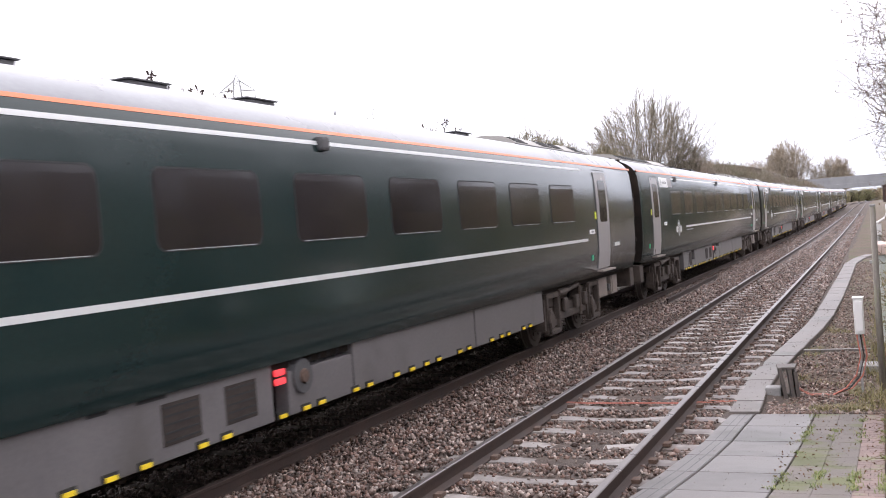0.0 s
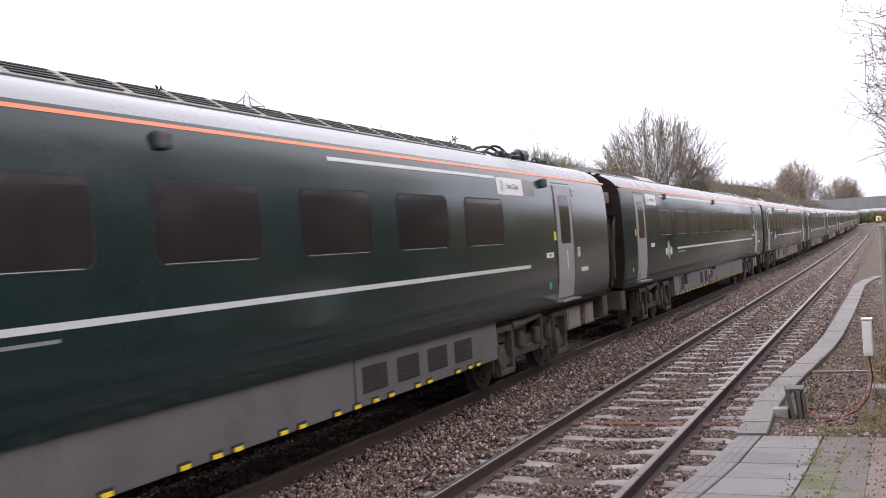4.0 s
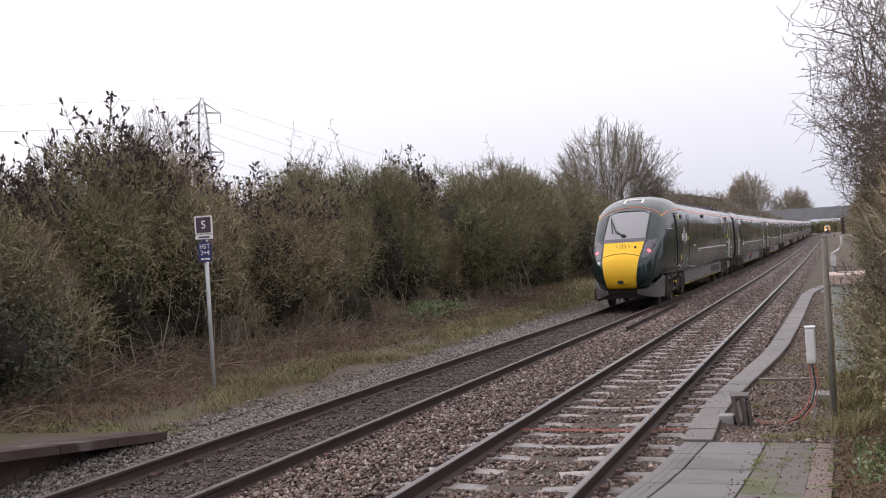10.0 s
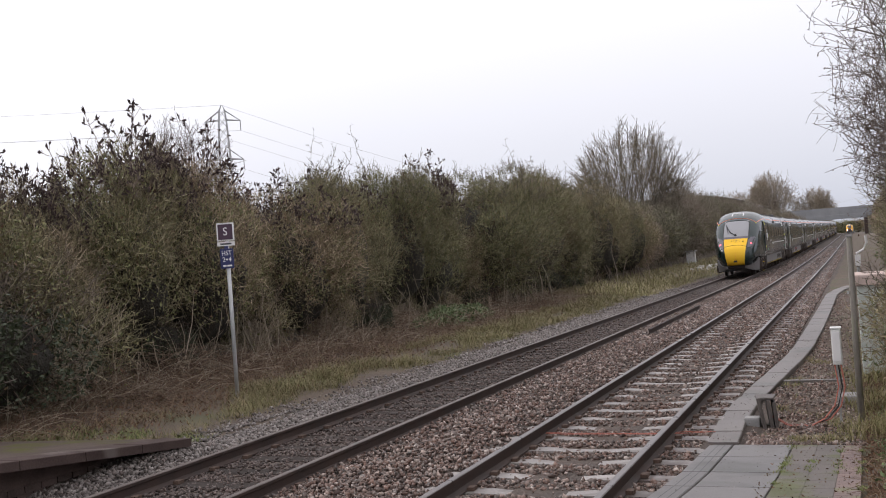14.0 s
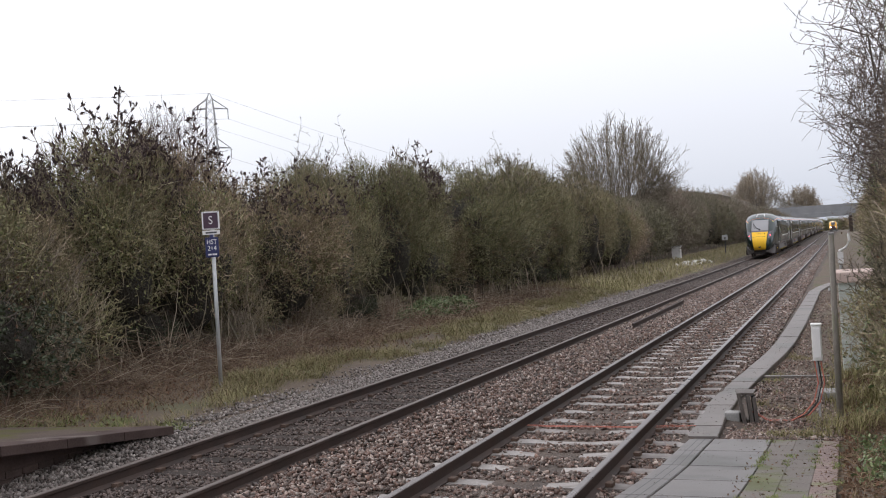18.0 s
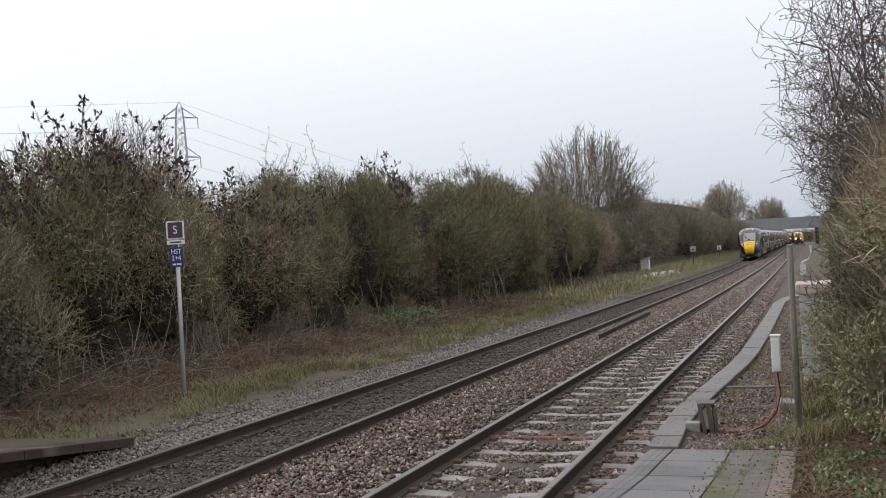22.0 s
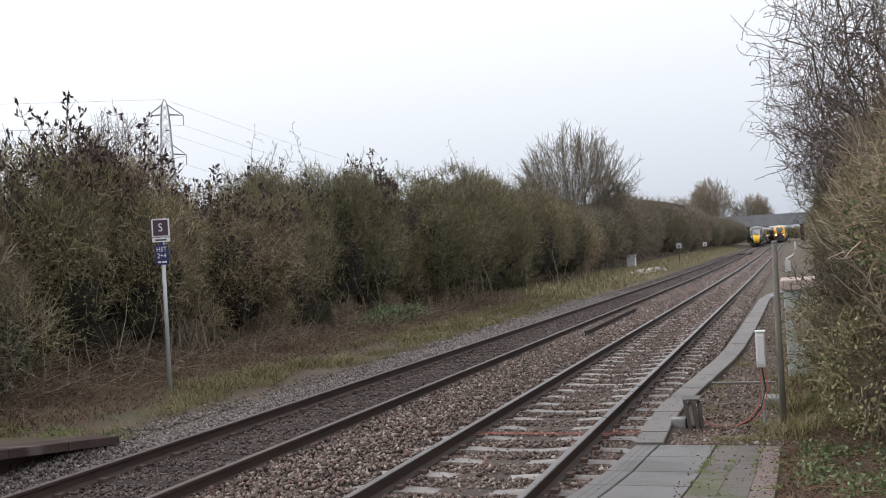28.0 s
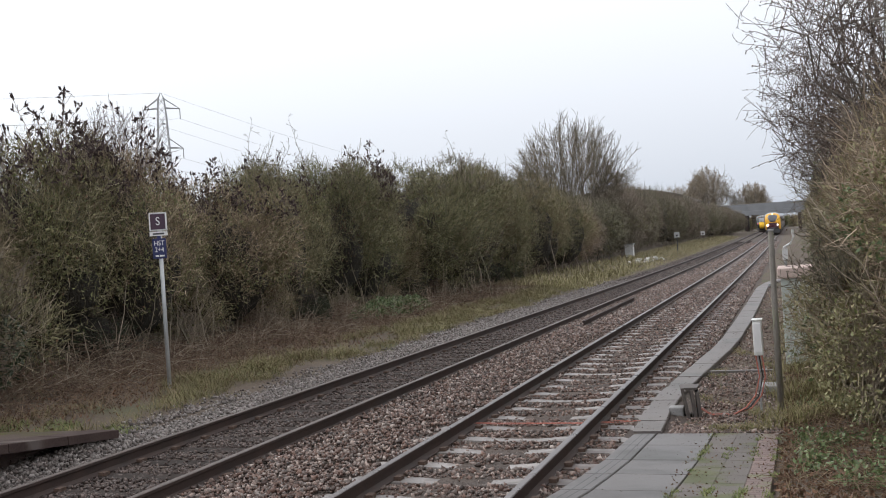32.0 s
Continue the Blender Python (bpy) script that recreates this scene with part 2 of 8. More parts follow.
M["sign_blue"] = plain("dark_blue_sign_face", (0.022, 0.028, 0.11), 0.35)
M["sign_white"] = plain("white_sign_face", (0.78, 0.77, 0.77), 0.4)
M["bark"] = surface("grey_brown_bark", (0.1, 0.085, 0.07), (0.19, 0.165, 0.14), 6, 60, 0.9, bump=0.5, stretch=(3, 3, 1))
M["twig"] = islands("brown_twigs", [(0.130, 0.103, 0.081), (0.204, 0.171, 0.134), (0.084, 0.066, 0.052), (0.275, 0.233, 0.185), (0.156, 0.134, 0.091)], 0.85, 0.25, vary=0.22)
M["brush"] = islands("fine_olive_brown_brushwood", [(0.220, 0.167, 0.115), (0.339, 0.276, 0.188), (0.088, 0.071, 0.051), (0.246, 0.222, 0.115), (0.454, 0.381, 0.271), (0.163, 0.155, 0.076), (0.203, 0.152, 0.109)], 0.85, 0.2, vary=0.3)
# greyer and paler than near brushwood: distance haze put into the colour
M["brush_haze"] = islands("grey_brown_brushwood_with_haze", [(0.175, 0.148, 0.118), (0.25, 0.215, 0.172), (0.12, 0.10, 0.08), (0.19, 0.172, 0.12), (0.30, 0.255, 0.205)], 0.9, 0.2, vary=0.16)
# evergreen leaf colours, deepened further for the shade at the hedge foot
M["leaf_ever_shade"] = islands("dark_evergreen_leaves_plus_shade", [(0.030, 0.042, 0.020), (0.048, 0.062, 0.030), (0.024, 0.032, 0.017), (0.07, 0.08, 0.038)], 0.55, 0.4)
M["brush_pale"] = islands("straw_brown_thicket_twigs", [(0.26, 0.205, 0.14), (0.36, 0.295, 0.21), (0.15, 0.115, 0.08), (0.27, 0.24, 0.13), (0.46, 0.38, 0.28), (0.2, 0.16, 0.11)], 0.85, 0.2, vary=0.2)
M["bud"] = islands("dark_winter_buds", [(0.10, 0.075, 0.06), (0.17, 0.125, 0.10), (0.07, 0.055, 0.045)], 0.85, 0.2)
M["twig_pale"] = islands("pale_bare_twigs", [(0.27, 0.22, 0.165), (0.38, 0.32, 0.25), (0.2, 0.165, 0.125)], 0.85, 0.25)
M["leaf"] = islands("dull_green_leaves", [(0.116, 0.130, 0.053), (0.196, 0.198, 0.082), (0.099, 0.098, 0.049), (0.265, 0.236, 0.116), (0.146, 0.171, 0.063)], 0.6, 0.4)
M["leaf_olive"] = islands("pale_olive_leaves", [(0.208, 0.202, 0.101), (0.305, 0.286, 0.150), (0.156, 0.150, 0.075), (0.377, 0.325, 0.182), (0.195, 0.227, 0.091)], 0.6, 0.35)
M["leaf_brown"] = islands("brown_dead_leaves", [(0.131, 0.0722, 0.048), (0.184, 0.105, 0.064), (0.0918, 0.0558, 0.0384), (0.131, 0.0984, 0.048)], 0.8, 0.3)
M["seed"] = islands("purple_brown_seed_heads", [(0.06, 0.045, 0.045), (0.10, 0.07, 0.068), (0.045, 0.036, 0.034)], 0.9, 0.2)
M["ivy"] = islands("green_ivy_leaves", [(0.0825, 0.127, 0.0462), (0.132, 0.182, 0.0682), (0.0605, 0.088, 0.0363), (0.198, 0.231, 0.099)], 0.45, 0.5)
M["grass"] = islands("verge_grass", [(0.133, 0.139, 0.050), (0.208, 0.193, 0.086), (0.282, 0.238, 0.134), (0.099, 0.111, 0.037), (0.298, 0.238, 0.147), (0.182, 0.139, 0.081)], 0.8, 0.3)
M["straw"] = islands("dead_straw", [(0.168, 0.118, 0.075), (0.222, 0.160, 0.102), (0.121, 0.080, 0.053), (0.148, 0.089, 0.062)], 0.85, 0.3)
M["scrub"] = surface("far_scrub", (0.05, 0.045, 0.03), (0.11, 0.095, 0.065), 1.2, 14, 0.95, bump=1.0, depth=0.2)
# near-black, so the shade inside shrubs is put into the colour
M["shade"] = surface("shrub_inner_shade", (0.013, 0.011, 0.008), (0.036, 0.03, 0.021), 3.0, 26, 0.95, bump=1.0, depth=0.15)
M["moss_top"] = surface("mossy_platform_top", (0.065, 0.048, 0.042), (0.11, 0.085, 0.072), 2.5, 40, 0.9, bump=0.4, wear=(0.085, 0.08, 0.03), wear_at=0.54, spec=0.15)
M["dark_concrete"] = surface("dark_weathered_plate", (0.06, 0.05, 0.045), (0.14, 0.12, 0.11), 6, 50, 0.6, bump=0.3, stretch=(1, 1, 0.3))
M["pale_green"] = surface("pale_grey_green_paint", (0.52, 0.57, 0.54), (0.62, 0.66, 0.63), 1.5, 30, 0.5, bump=0.08, wear=(0.42, 0.45, 0.41), wear_at=0.62)
M["bridge_grey"] = surface("grey_bridge_paint", (0.2, 0.205, 0.215), (0.28, 0.285, 0.295), 0.4, 6, 0.6, bump=0.05)
M["brown_roof"] = surface("brown_sheet_roof", (0.10, 0.085, 0.07), (0.15, 0.13, 0.11), 0.3, 5, 0.7, bump=0.1)
M["pylon_steel"] = surface("dull_pylon_steel", (0.27, 0.275, 0.28), (0.36, 0.365, 0.37), 2, 20, 0.6, 0.1, 0.05)
M["brown_coping"] = surface("brown_stained_coping", (0.055, 0.037, 0.034), (0.095, 0.068, 0.062), 3, 50, 0.85, bump=0.4, vary=0.2, wear=(0.15, 0.125, 0.115), wear_at=0.66, spec=0.15)
M["grass_green"] = islands("fresh_green_grass", [(0.10, 0.15, 0.045), (0.17, 0.21, 0.075), (0.24, 0.235, 0.10), (0.085, 0.12, 0.04)], 0.8, 0.3)
M["grass_pale"] = islands("pale_winter_grass", [(0.36, 0.31, 0.18), (0.27, 0.25, 0.11), (0.44, 0.37, 0.24), (0.2, 0.2, 0.085)], 0.8, 0.3)
M["stalk"] = islands("brown_dead_stalks", [(0.127, 0.075, 0.056), (0.193, 0.130, 0.092), (0.074, 0.045, 0.034), (0.279, 0.201, 0.143), (0.107, 0.080, 0.054)], 0.85, 0.3)
M["twig_dark"] = islands("dark_bare_twigs", [(0.07, 0.055, 0.048), (0.12, 0.095, 0.08), (0.05, 0.04, 0.035), (0.15, 0.12, 0.10)], 0.85, 0.2)
M["trough"] = surface("damp_concrete_trough_lids", (0.112, 0.096, 0.089), (0.178, 0.156, 0.147), 2.5, 55, 0.5, bump=0.2, vary=0.08, wear=(0.10, 0.095, 0.088), wear_at=0.58)
M["twig_mid"] = islands("brown_bare_twigs", [(0.10, 0.08, 0.068), (0.17, 0.135, 0.115), (0.07, 0.055, 0.047), (0.22, 0.18, 0.15)], 0.85, 0.2)
M["grass_rough"] = islands("rough_yellow_green_grass", [(0.170, 0.168, 0.064), (0.238, 0.213, 0.102), (0.289, 0.238, 0.136), (0.136, 0.143, 0.051)], 0.8, 0.3)
M["concrete_pale"] = surface("pale_rubble", (0.55, 0.53, 0.49), (0.72, 0.7, 0.66), 3, 30, 0.8, bump=0.3)

# ---- helpers for parts ----
def finish(bm, smooth=False):
    bmesh.ops.recalc_face_normals(bm, faces=bm.faces)
    if smooth:
        for f in bm.faces:
            f.smooth = True


def part(name, bm, material, parent=None, label="", smooth=False):
    """One bmesh as one mesh object, under a thing or a part."""
    finish(bm, smooth)
    me = bpy.data.meshes.new(name)
    bm.to_mesh(me)
    bm.free()
    me.materials.append(material)
    ob = new(name, me)
    if parent is not None:
        ob.parent = parent
    if label:
        ob["label"] = label
    return ob


def raw(name, verts, faces, material, parent=None, smooth=False):
    me = bpy.data.meshes.new(name)
    if isinstance(verts, np.ndarray):
        verts = verts.tolist()
    if isinstance(faces, np.ndarray):
        faces = faces.tolist()
    me.from_pydata(verts, [], faces)
    me.materials.append(material)
    if smooth:
        me.polygons.foreach_set("use_smooth", [True] * len(me.polygons))
    ob = new(name, me)
    if parent is not None:
        ob.parent = parent
    return ob


def empty(name, m=None, label="", category="", group="", kind=""):
    ob = new(name)
    ob.empty_display_size = 0.2
    if m is not None:
        ob.matrix_basis = m
    return tagged(ob, label, category, group, kind)


def box(bm, x0, x1, y0, y1, z0, z1, bevel=0.0):
    vs = [bm.verts.new(p) for p in ((x0, y0, z0), (x1, y0, z0), (x1, y1, z0), (x0, y1, z0), (x0, y0, z1), (x1, y0, z1), (x1, y1, z1), (x0, y1, z1))]
    fs = [bm.faces.new([vs[i] for i in q]) for q in ((3, 2, 1, 0), (4, 5, 6, 7), (0, 1, 5, 4), (1, 2, 6, 5), (2, 3, 7, 6), (3, 0, 4, 7))]
    if bevel:
        bmesh.ops.bevel(bm, geom=list({e for f in fs for e in f.edges}), offset=bevel, segments=2, affect="EDGES", profile=0.6)
    return bm


def boxed(*a, bevel=0.0):
    return box(bmesh.new(), *a, bevel=bevel)


def tube(bm, pts, radii, sides=8, caps=True):
    """A round bar along points."""
    pts = [Vector(p) for p in pts]
    if not isinstance(radii, (list, tuple)):
        radii = [radii] * len(pts)
    rings = []
    for i, p in enumerate(pts):
        d = (pts[min(i + 1, len(pts) - 1)] - pts[max(i - 1, 0)]).normalized()
        u = d.cross(Vector((0, 0, 1)) if abs(d.z) < 0.9 else Vector((1, 0, 0))).normalized()
        v = d.cross(u)
        rings.append([bm.verts.new(p + radii[i] * (math.cos(a) * u + math.sin(a) * v)) for a in [2 * math.pi * k / sides for k in range(sides)]])
    for a, b in zip(rings, rings[1:]):
        for k in range(sides):
            bm.faces.new((a[k], a[(k + 1) % sides], b[(k + 1) % sides], b[k]))
    if caps:
        bm.faces.new(rings[0][::-1])
        bm.faces.new(rings[-1])
    return bm


def tubed(pts, radii, sides=8):
    return tube(bmesh.new(), pts, radii, sides)


def sweep(bm, section, stations, close=True):
    """A closed section (x, z) carried along stations (y, dx, dz)."""
    rings = [[bm.verts.new((x + dx, y, z + dz)) for x, z in section] for y, dx, dz in stations]
    n = len(section)
    for a, b in zip(rings, rings[1:]):
        for k in range(n):
            bm.faces.new((a[k], a[(k + 1) % n], b[(k + 1) % n], b[k]))
    if close:
        bm.faces.new(rings[0][::-1])
        bm.faces.new(rings[-1])
    return bm


# ---- the plan: y runs along the tracks, x = 0 on the nearer track's right rail, z = 0 on its head ----
GAUGE = 1.505                    # between rail centres
NEAR_X, FAR_X = -0.7525, -4.131  # track centres


def rise(y):
    """The line climbs gently in the distance."""
    if y < 40:
        return 0.0
    if y < 120:
        return 5e-5 * (y - 40) ** 2
    return 0.32 + 0.008 * (min(y, 260) - 120)


RAMP = ((1.0, 0.915), (7.67, 0.085), (9.2, -0.065), (10.13, -0.12), (11.15, -0.19))


def ramp_z(y):
    """Top of the sloping platform end."""
    for (a, za), (b, zb) in zip(RAMP, RAMP[1:]):
        if y < b:
            return za if y < a else za + (zb - za) * (y - a) / (b - a)
    return RAMP[-1][1]


def ground_z(x, y):
    """Lie of the land across the tracks."""
    knots = ((-400, 1.5), (-60, 1.0), (-16, 0.55), (-11.5, 0.1), (-9.0, -0.12), (-7.2, -0.28), (-6.3, -0.32), (0.62, -0.27), (0.85, -0.235), (1.6, -0.225), (2.6, -0.2), (6, -0.1), (60, 0.6), (400, 1.5))
    z = knots[-1][1]
    for (a, za), (b, zb) in zip(knots, knots[1:]):
        if x <= b:
            z = za + (zb - za) * max(0.0, (x - a) / (b - a))
            break
    if x > 1.9 and y < 11.2:                   # the bank rises beside the platform ramp
        z = max(z, ramp_z(y) - 0.03)
    near = 1.0 if -6.3 < x < 0.85 else 0.0
    bumps = 0.0 if near else 0.05 * noise.noise((x * 0.5, y * 0.5, 0.0)) + 0.03 * noise.noise((x * 1.9, y * 1.9, 4.0))
    return z + bumps + rise(y)


def build_ground():
    xs = [-900, -400, -200, -100, -60, -40, -30, -24, -20, -17] + [-16 + 0.4 * k for k in range(25)] + [-6.2, -5, -3, -1, 0.4] + [0.8 + 0.25 * k for k in range(20)] + [6, 8, 11, 15, 20, 30, 60, 120, 300, 900]
    ys = [-60, -30, -15, -8, -4] + [-2 + 0.5 * k for k in range(94)] + [46 + 2 * k for k in range(38)] + [125, 132, 140, 150, 162, 176, 192, 210, 230, 260, 300, 380, 500, 700, 1000, 1500, 2500, 4000]
    verts = [(x, y, ground_z(x, y)) for y in ys for x in xs]
    w = len(xs)
    faces = [(j * w + i, j * w + i + 1, (j + 1) * w + i + 1, (j + 1) * w + i) for j in range(len(ys) - 1) for i in range(w - 1)]
    g = raw("ground", verts, faces, M["soil"], smooth=True)
    tagged(g, "rough lineside verge of soil, moss and short grass", "ground", kind="structure")


def build_ballast_bed():
    section = [(-6.6, -0.36), (-5.75, -0.2), (-5.5, -0.175), (-2.8, -0.175), (-2.44, -0.15), (-2.1, -0.175), (0.45, -0.175), (0.62, -0.2), (1.05, -0.26)]
    ys = [-30, -10] + [0.5 * k for k in range(80)] + [40 + 4 * k for k in range(56)] + [300, 400, 600, 900, 1400]
    verts, faces = [], []
    for y in ys:
        for x, z in section:
            verts.append((x, y, z + rise(y) + (0.02 * noise.noise((x * 1.5, y * 1.5, 8.0)) if y < 60 else 0)))
    w = len(section)
    for j in range(len(ys) - 1):
        for i in range(w - 1):
            faces.append((j * w + i, j * w + i + 1, (j + 1) * w + i + 1, (j + 1) * w + i))
    b = raw("ballast_bed", verts, faces, M["ballast_bed"], smooth=True)
    tagged(b, "wet brown stone ballast under two railway tracks", "ballast", kind="structure")


RAIL_SIDE = [(-0.07, -0.159), (0.07, -0.159), (0.07, -0.147), (0.012, -0.12), (0.012, -0.045), (0.033, -0.034), (0.033, -0.012), (-0.033, -0.012), (-0.033, -0.034), (-0.012, -0.045), (-0.012, -0.12), (-0.07, -0.147)]
RAIL_HEAD = [(-0.033, -0.012), (0.033, -0.012), (0.034, -0.006), (0.026, 0.0), (-0.026, 0.0), (-0.034, -0.006)]
RAIL_YS = [-30, 0, 20, 40, 50, 60, 70, 80, 90, 100, 110, 120, 140, 200, 260, 400, 900, 1400]


def build_track(name, cx, label, sleeper_mat, sleeper_label, half, timber, head):
    track = empty(name, None, label, "railway track", kind="structure")
    for side in (-1, 1):
        x = cx + side * GAUGE / 2
        rail = part("rail", sweep(bmesh.new(), RAIL_SIDE, [(y, x, rise(y)) for y in RAIL_YS]), M["rail_side"], track, "rusty steel running rail")
        part("rail_head", sweep(bmesh.new(), RAIL_HEAD, [(y, x, rise(y)) for y in RAIL_YS]), M[head], rail, "worn running surface")
    if timber:
        bm = boxed(-half, half, -0.125, 0.125, -0.12, 0.0, bevel=0.012)
    else:                                       # concrete: waisted in the middle, thicker under the rails
        bm = bmesh.new()
        stations = [(-half, 0.13, -0.03), (-half + 0.12, 0.135, 0.0), (-0.5, 0.135, 0.0), (-0.2, 0.11, -0.018), (0.2, 0.11, -0.018), (0.5, 0.135, 0.0), (half - 0.12, 0.135, 0.0), (half, 0.13, -0.03)]
        rings = [[bm.verts.new(p) for p in ((x, -w, -0.16), (x, w, -0.16), (x, w - 0.025, z), (x, -w + 0.025, z))] for x, w, z in stations]
        for a, b in zip(rings, rings[1:]):
            for k in range(4):
                bm.faces.new((a[k], a[(k + 1) % 4], b[(k + 1) % 4], b[k]))
        bm.faces.new(rings[0]), bm.faces.new(rings[-1][::-1])
    first = part("sleeper", bm, sleeper_mat, track, sleeper_label)
    clip = bmesh.new()
    for s in (-1, 1):
        for o in (-0.1, 0.1):
            box(clip, s * GAUGE / 2 + o - 0.035, s * GAUGE / 2 + o + 0.035, -0.05, 0.05, 0.0, 0.035)
    clips = bpy.data.meshes.new("rail_clip")
    clip.to_mesh(clips)
    clip.free()
    clips.materials.append(M["steel"])
    rnd = random.Random(5)
    for k in range(215):
        y = 0.3 + 0.65 * k + rnd.uniform(-0.02, 0.02)
        ob = first if k == 0 else new("sleeper", first.data)
        ob.parent = track
        ob.matrix_basis = pose(cx + rnd.uniform(-0.015, 0.015), y, rise(y) - 0.157 - rnd.uniform(0, 0.006), 0, 0, rnd.uniform(-0.5, 0.5))
        if k < 60:
            c = new("rail_clip", clips)
            c.parent = track
            c.matrix_basis = pose(cx, y, rise(y) - 0.157)
    return track

# ---- the green train ----
M["green_paint"] = surface("wet_dark_green_coach_paint", (0.0095, 0.0215, 0.0215), (0.013, 0.028, 0.028), 0.7, 30, 0.14, bump=0.02, depth=0.003, wear=(0.016, 0.028, 0.027), wear_at=0.66, spec=0.5)
M["roof_paint"] = surface("grey_green_roof_paint", (0.20, 0.205, 0.225), (0.27, 0.28, 0.30), 0.8, 30, 0.3, bump=0.03, wear=(0.13, 0.135, 0.14), wear_at=0.62)
M["tinted_glass"] = surface("tinted_window_glass", (0.014, 0.012, 0.013), (0.022, 0.019, 0.021), 0.5, 4, 0.05, bump=0.0, spec=0.6)
M["cab_glass"] = surface("cab_side_glass", (0.018, 0.016, 0.018), (0.028, 0.025, 0.028), 0.5, 4, 0.06, bump=0.0, spec=0.6)
# the pale base puts the sky's reflection into the glass colour
M["screen_glass"] = plain("windscreen_painted_sky_sheen", (0.24, 0.24, 0.255), 0.08, 0.0, spec=0.8)
M["yellow_paint"] = surface("warning_yellow_paint", (0.82, 0.47, 0.025), (0.86, 0.52, 0.035), 1.2, 40, 0.5, bump=0.02, wear=(0.72, 0.40, 0.03), wear_at=0.68, spec=0.25)
M["skirt_grey"] = surface("grey_underframe_skirt", (0.105, 0.098, 0.10), (0.14, 0.132, 0.134), 1.5, 40, 0.5, bump=0.06, wear=(0.085, 0.078, 0.074), wear_at=0.6)
M["door_silver"] = surface("silver_grey_door_paint", (0.28, 0.268, 0.272), (0.34, 0.328, 0.332), 1.5, 40, 0.32, bump=0.03)
M["orange_line"] = plain("orange_cantrail_line", (0.80, 0.20, 0.085), 0.4)
M["white_line"] = plain("pale_grey_line", (0.60, 0.61, 0.61), 0.35)
M["bogie_dirt"] = surface("brown_brake_dust_on_bogie", (0.030, 0.023, 0.02), (0.09, 0.069, 0.058), 5, 60, 0.85, bump=0.4)
M["wheel_steel"] = surface("dull_wheel_steel", (0.07, 0.06, 0.055), (0.14, 0.12, 0.11), 8, 60, 0.5, 0.5, 0.2)
M["rubber"] = plain("black_gangway_rubber", (0.015, 0.015, 0.016), 0.7)
M["beige_box"] = surface("beige_underframe_box", (0.21, 0.175, 0.155), (0.29, 0.245, 0.22), 4, 50, 0.6, bump=0.1, wear=(0.12, 0.09, 0.075), wear_at=0.62)
M["pale_panel"] = surface("pale_cream_roof_panel", (0.25, 0.24, 0.22), (0.33, 0.315, 0.29), 1.5, 40, 0.5, bump=0.05)
M["yellow_mark"] = plain("yellow_marking", (0.85, 0.62, 0.03), 0.45)
M["lime_mark"] = plain("fluorescent_yellow_marking", (0.75, 0.80, 0.04), 0.45)
M["green_mark"] = plain("green_marking", (0.03, 0.42, 0.22), 0.45)
M["tail_lamp"] = plain("red_tail_lamp", (1.0, 0.10, 0.13), 0.3, glow=1.7)
M["panel_grey"] = plain("grey_sign_print", (0.22, 0.21, 0.22), 0.5)
M["red_lamp"] = plain("red_side_lamp", (0.85, 0.06, 0.07), 0.3, glow=0.35)
M["lamp_lens"] = plain("dark_lamp_cover", (0.11, 0.10, 0.12), 0.25, spec=0.4)
M["brown_pipe"] = surface("rust_brown_hoses", (0.026, 0.018, 0.015), (0.06, 0.042, 0.035), 9, 60, 0.7)
M["end_dirt"] = surface("black_brown_grime", (0.012, 0.010, 0.009), (0.032, 0.024, 0.020), 5, 50, 0.9, bump=0.4, spec=0.15)
M["grille_dark"] = surface("dark_brown_grille", (0.03, 0.024, 0.022), (0.055, 0.045, 0.04), 6, 50, 0.8, bump=0.3, spec=0.2)
M["maroon_panel"] = plain("grey_brown_display", (0.19, 0.165, 0.165), 0.3)

PROFILE = [(0.0, 3.68), (0.22, 3.676), (0.42, 3.66), (0.62, 3.625), (0.80, 3.575), (0.96, 3.50), (1.08, 3.415), (1.17, 3.32), (1.235, 3.22), (1.275, 3.12), (1.305, 3.0), (1.325, 2.85),
           (1.342, 2.6), (1.35, 2.3), (1.35, 2.0), (1.348, 1.7), (1.338, 1.45), (1.318, 1.25), (1.29, 1.1), (1.25, 0.98)]


def lerp(table, v):
    if v <= table[0][0]:
        return table[0][1]
    for (a, p), (b, q) in zip(table, table[1:]):
        if v <= b:
            f = (v - a) / (b - a)
            return p + (q - p) * f
    return table[-1][1]


SIDE_X = sorted((z, x) for x, z in PROFILE)


def side_x(z):
    return lerp(SIDE_X, z)


ROOF_BASE, ROOF_FLAT = 2.95, 0.72       # the carriage roofs are flatter than the cab's dome


def squash(y):
    return lerp([(4.75, 1.0), (7.5, ROOF_FLAT)], y)


def car_side_x(z):
    return side_x(z if z < ROOF_BASE else ROOF_BASE + (z - ROOF_BASE) / ROOF_FLAT)


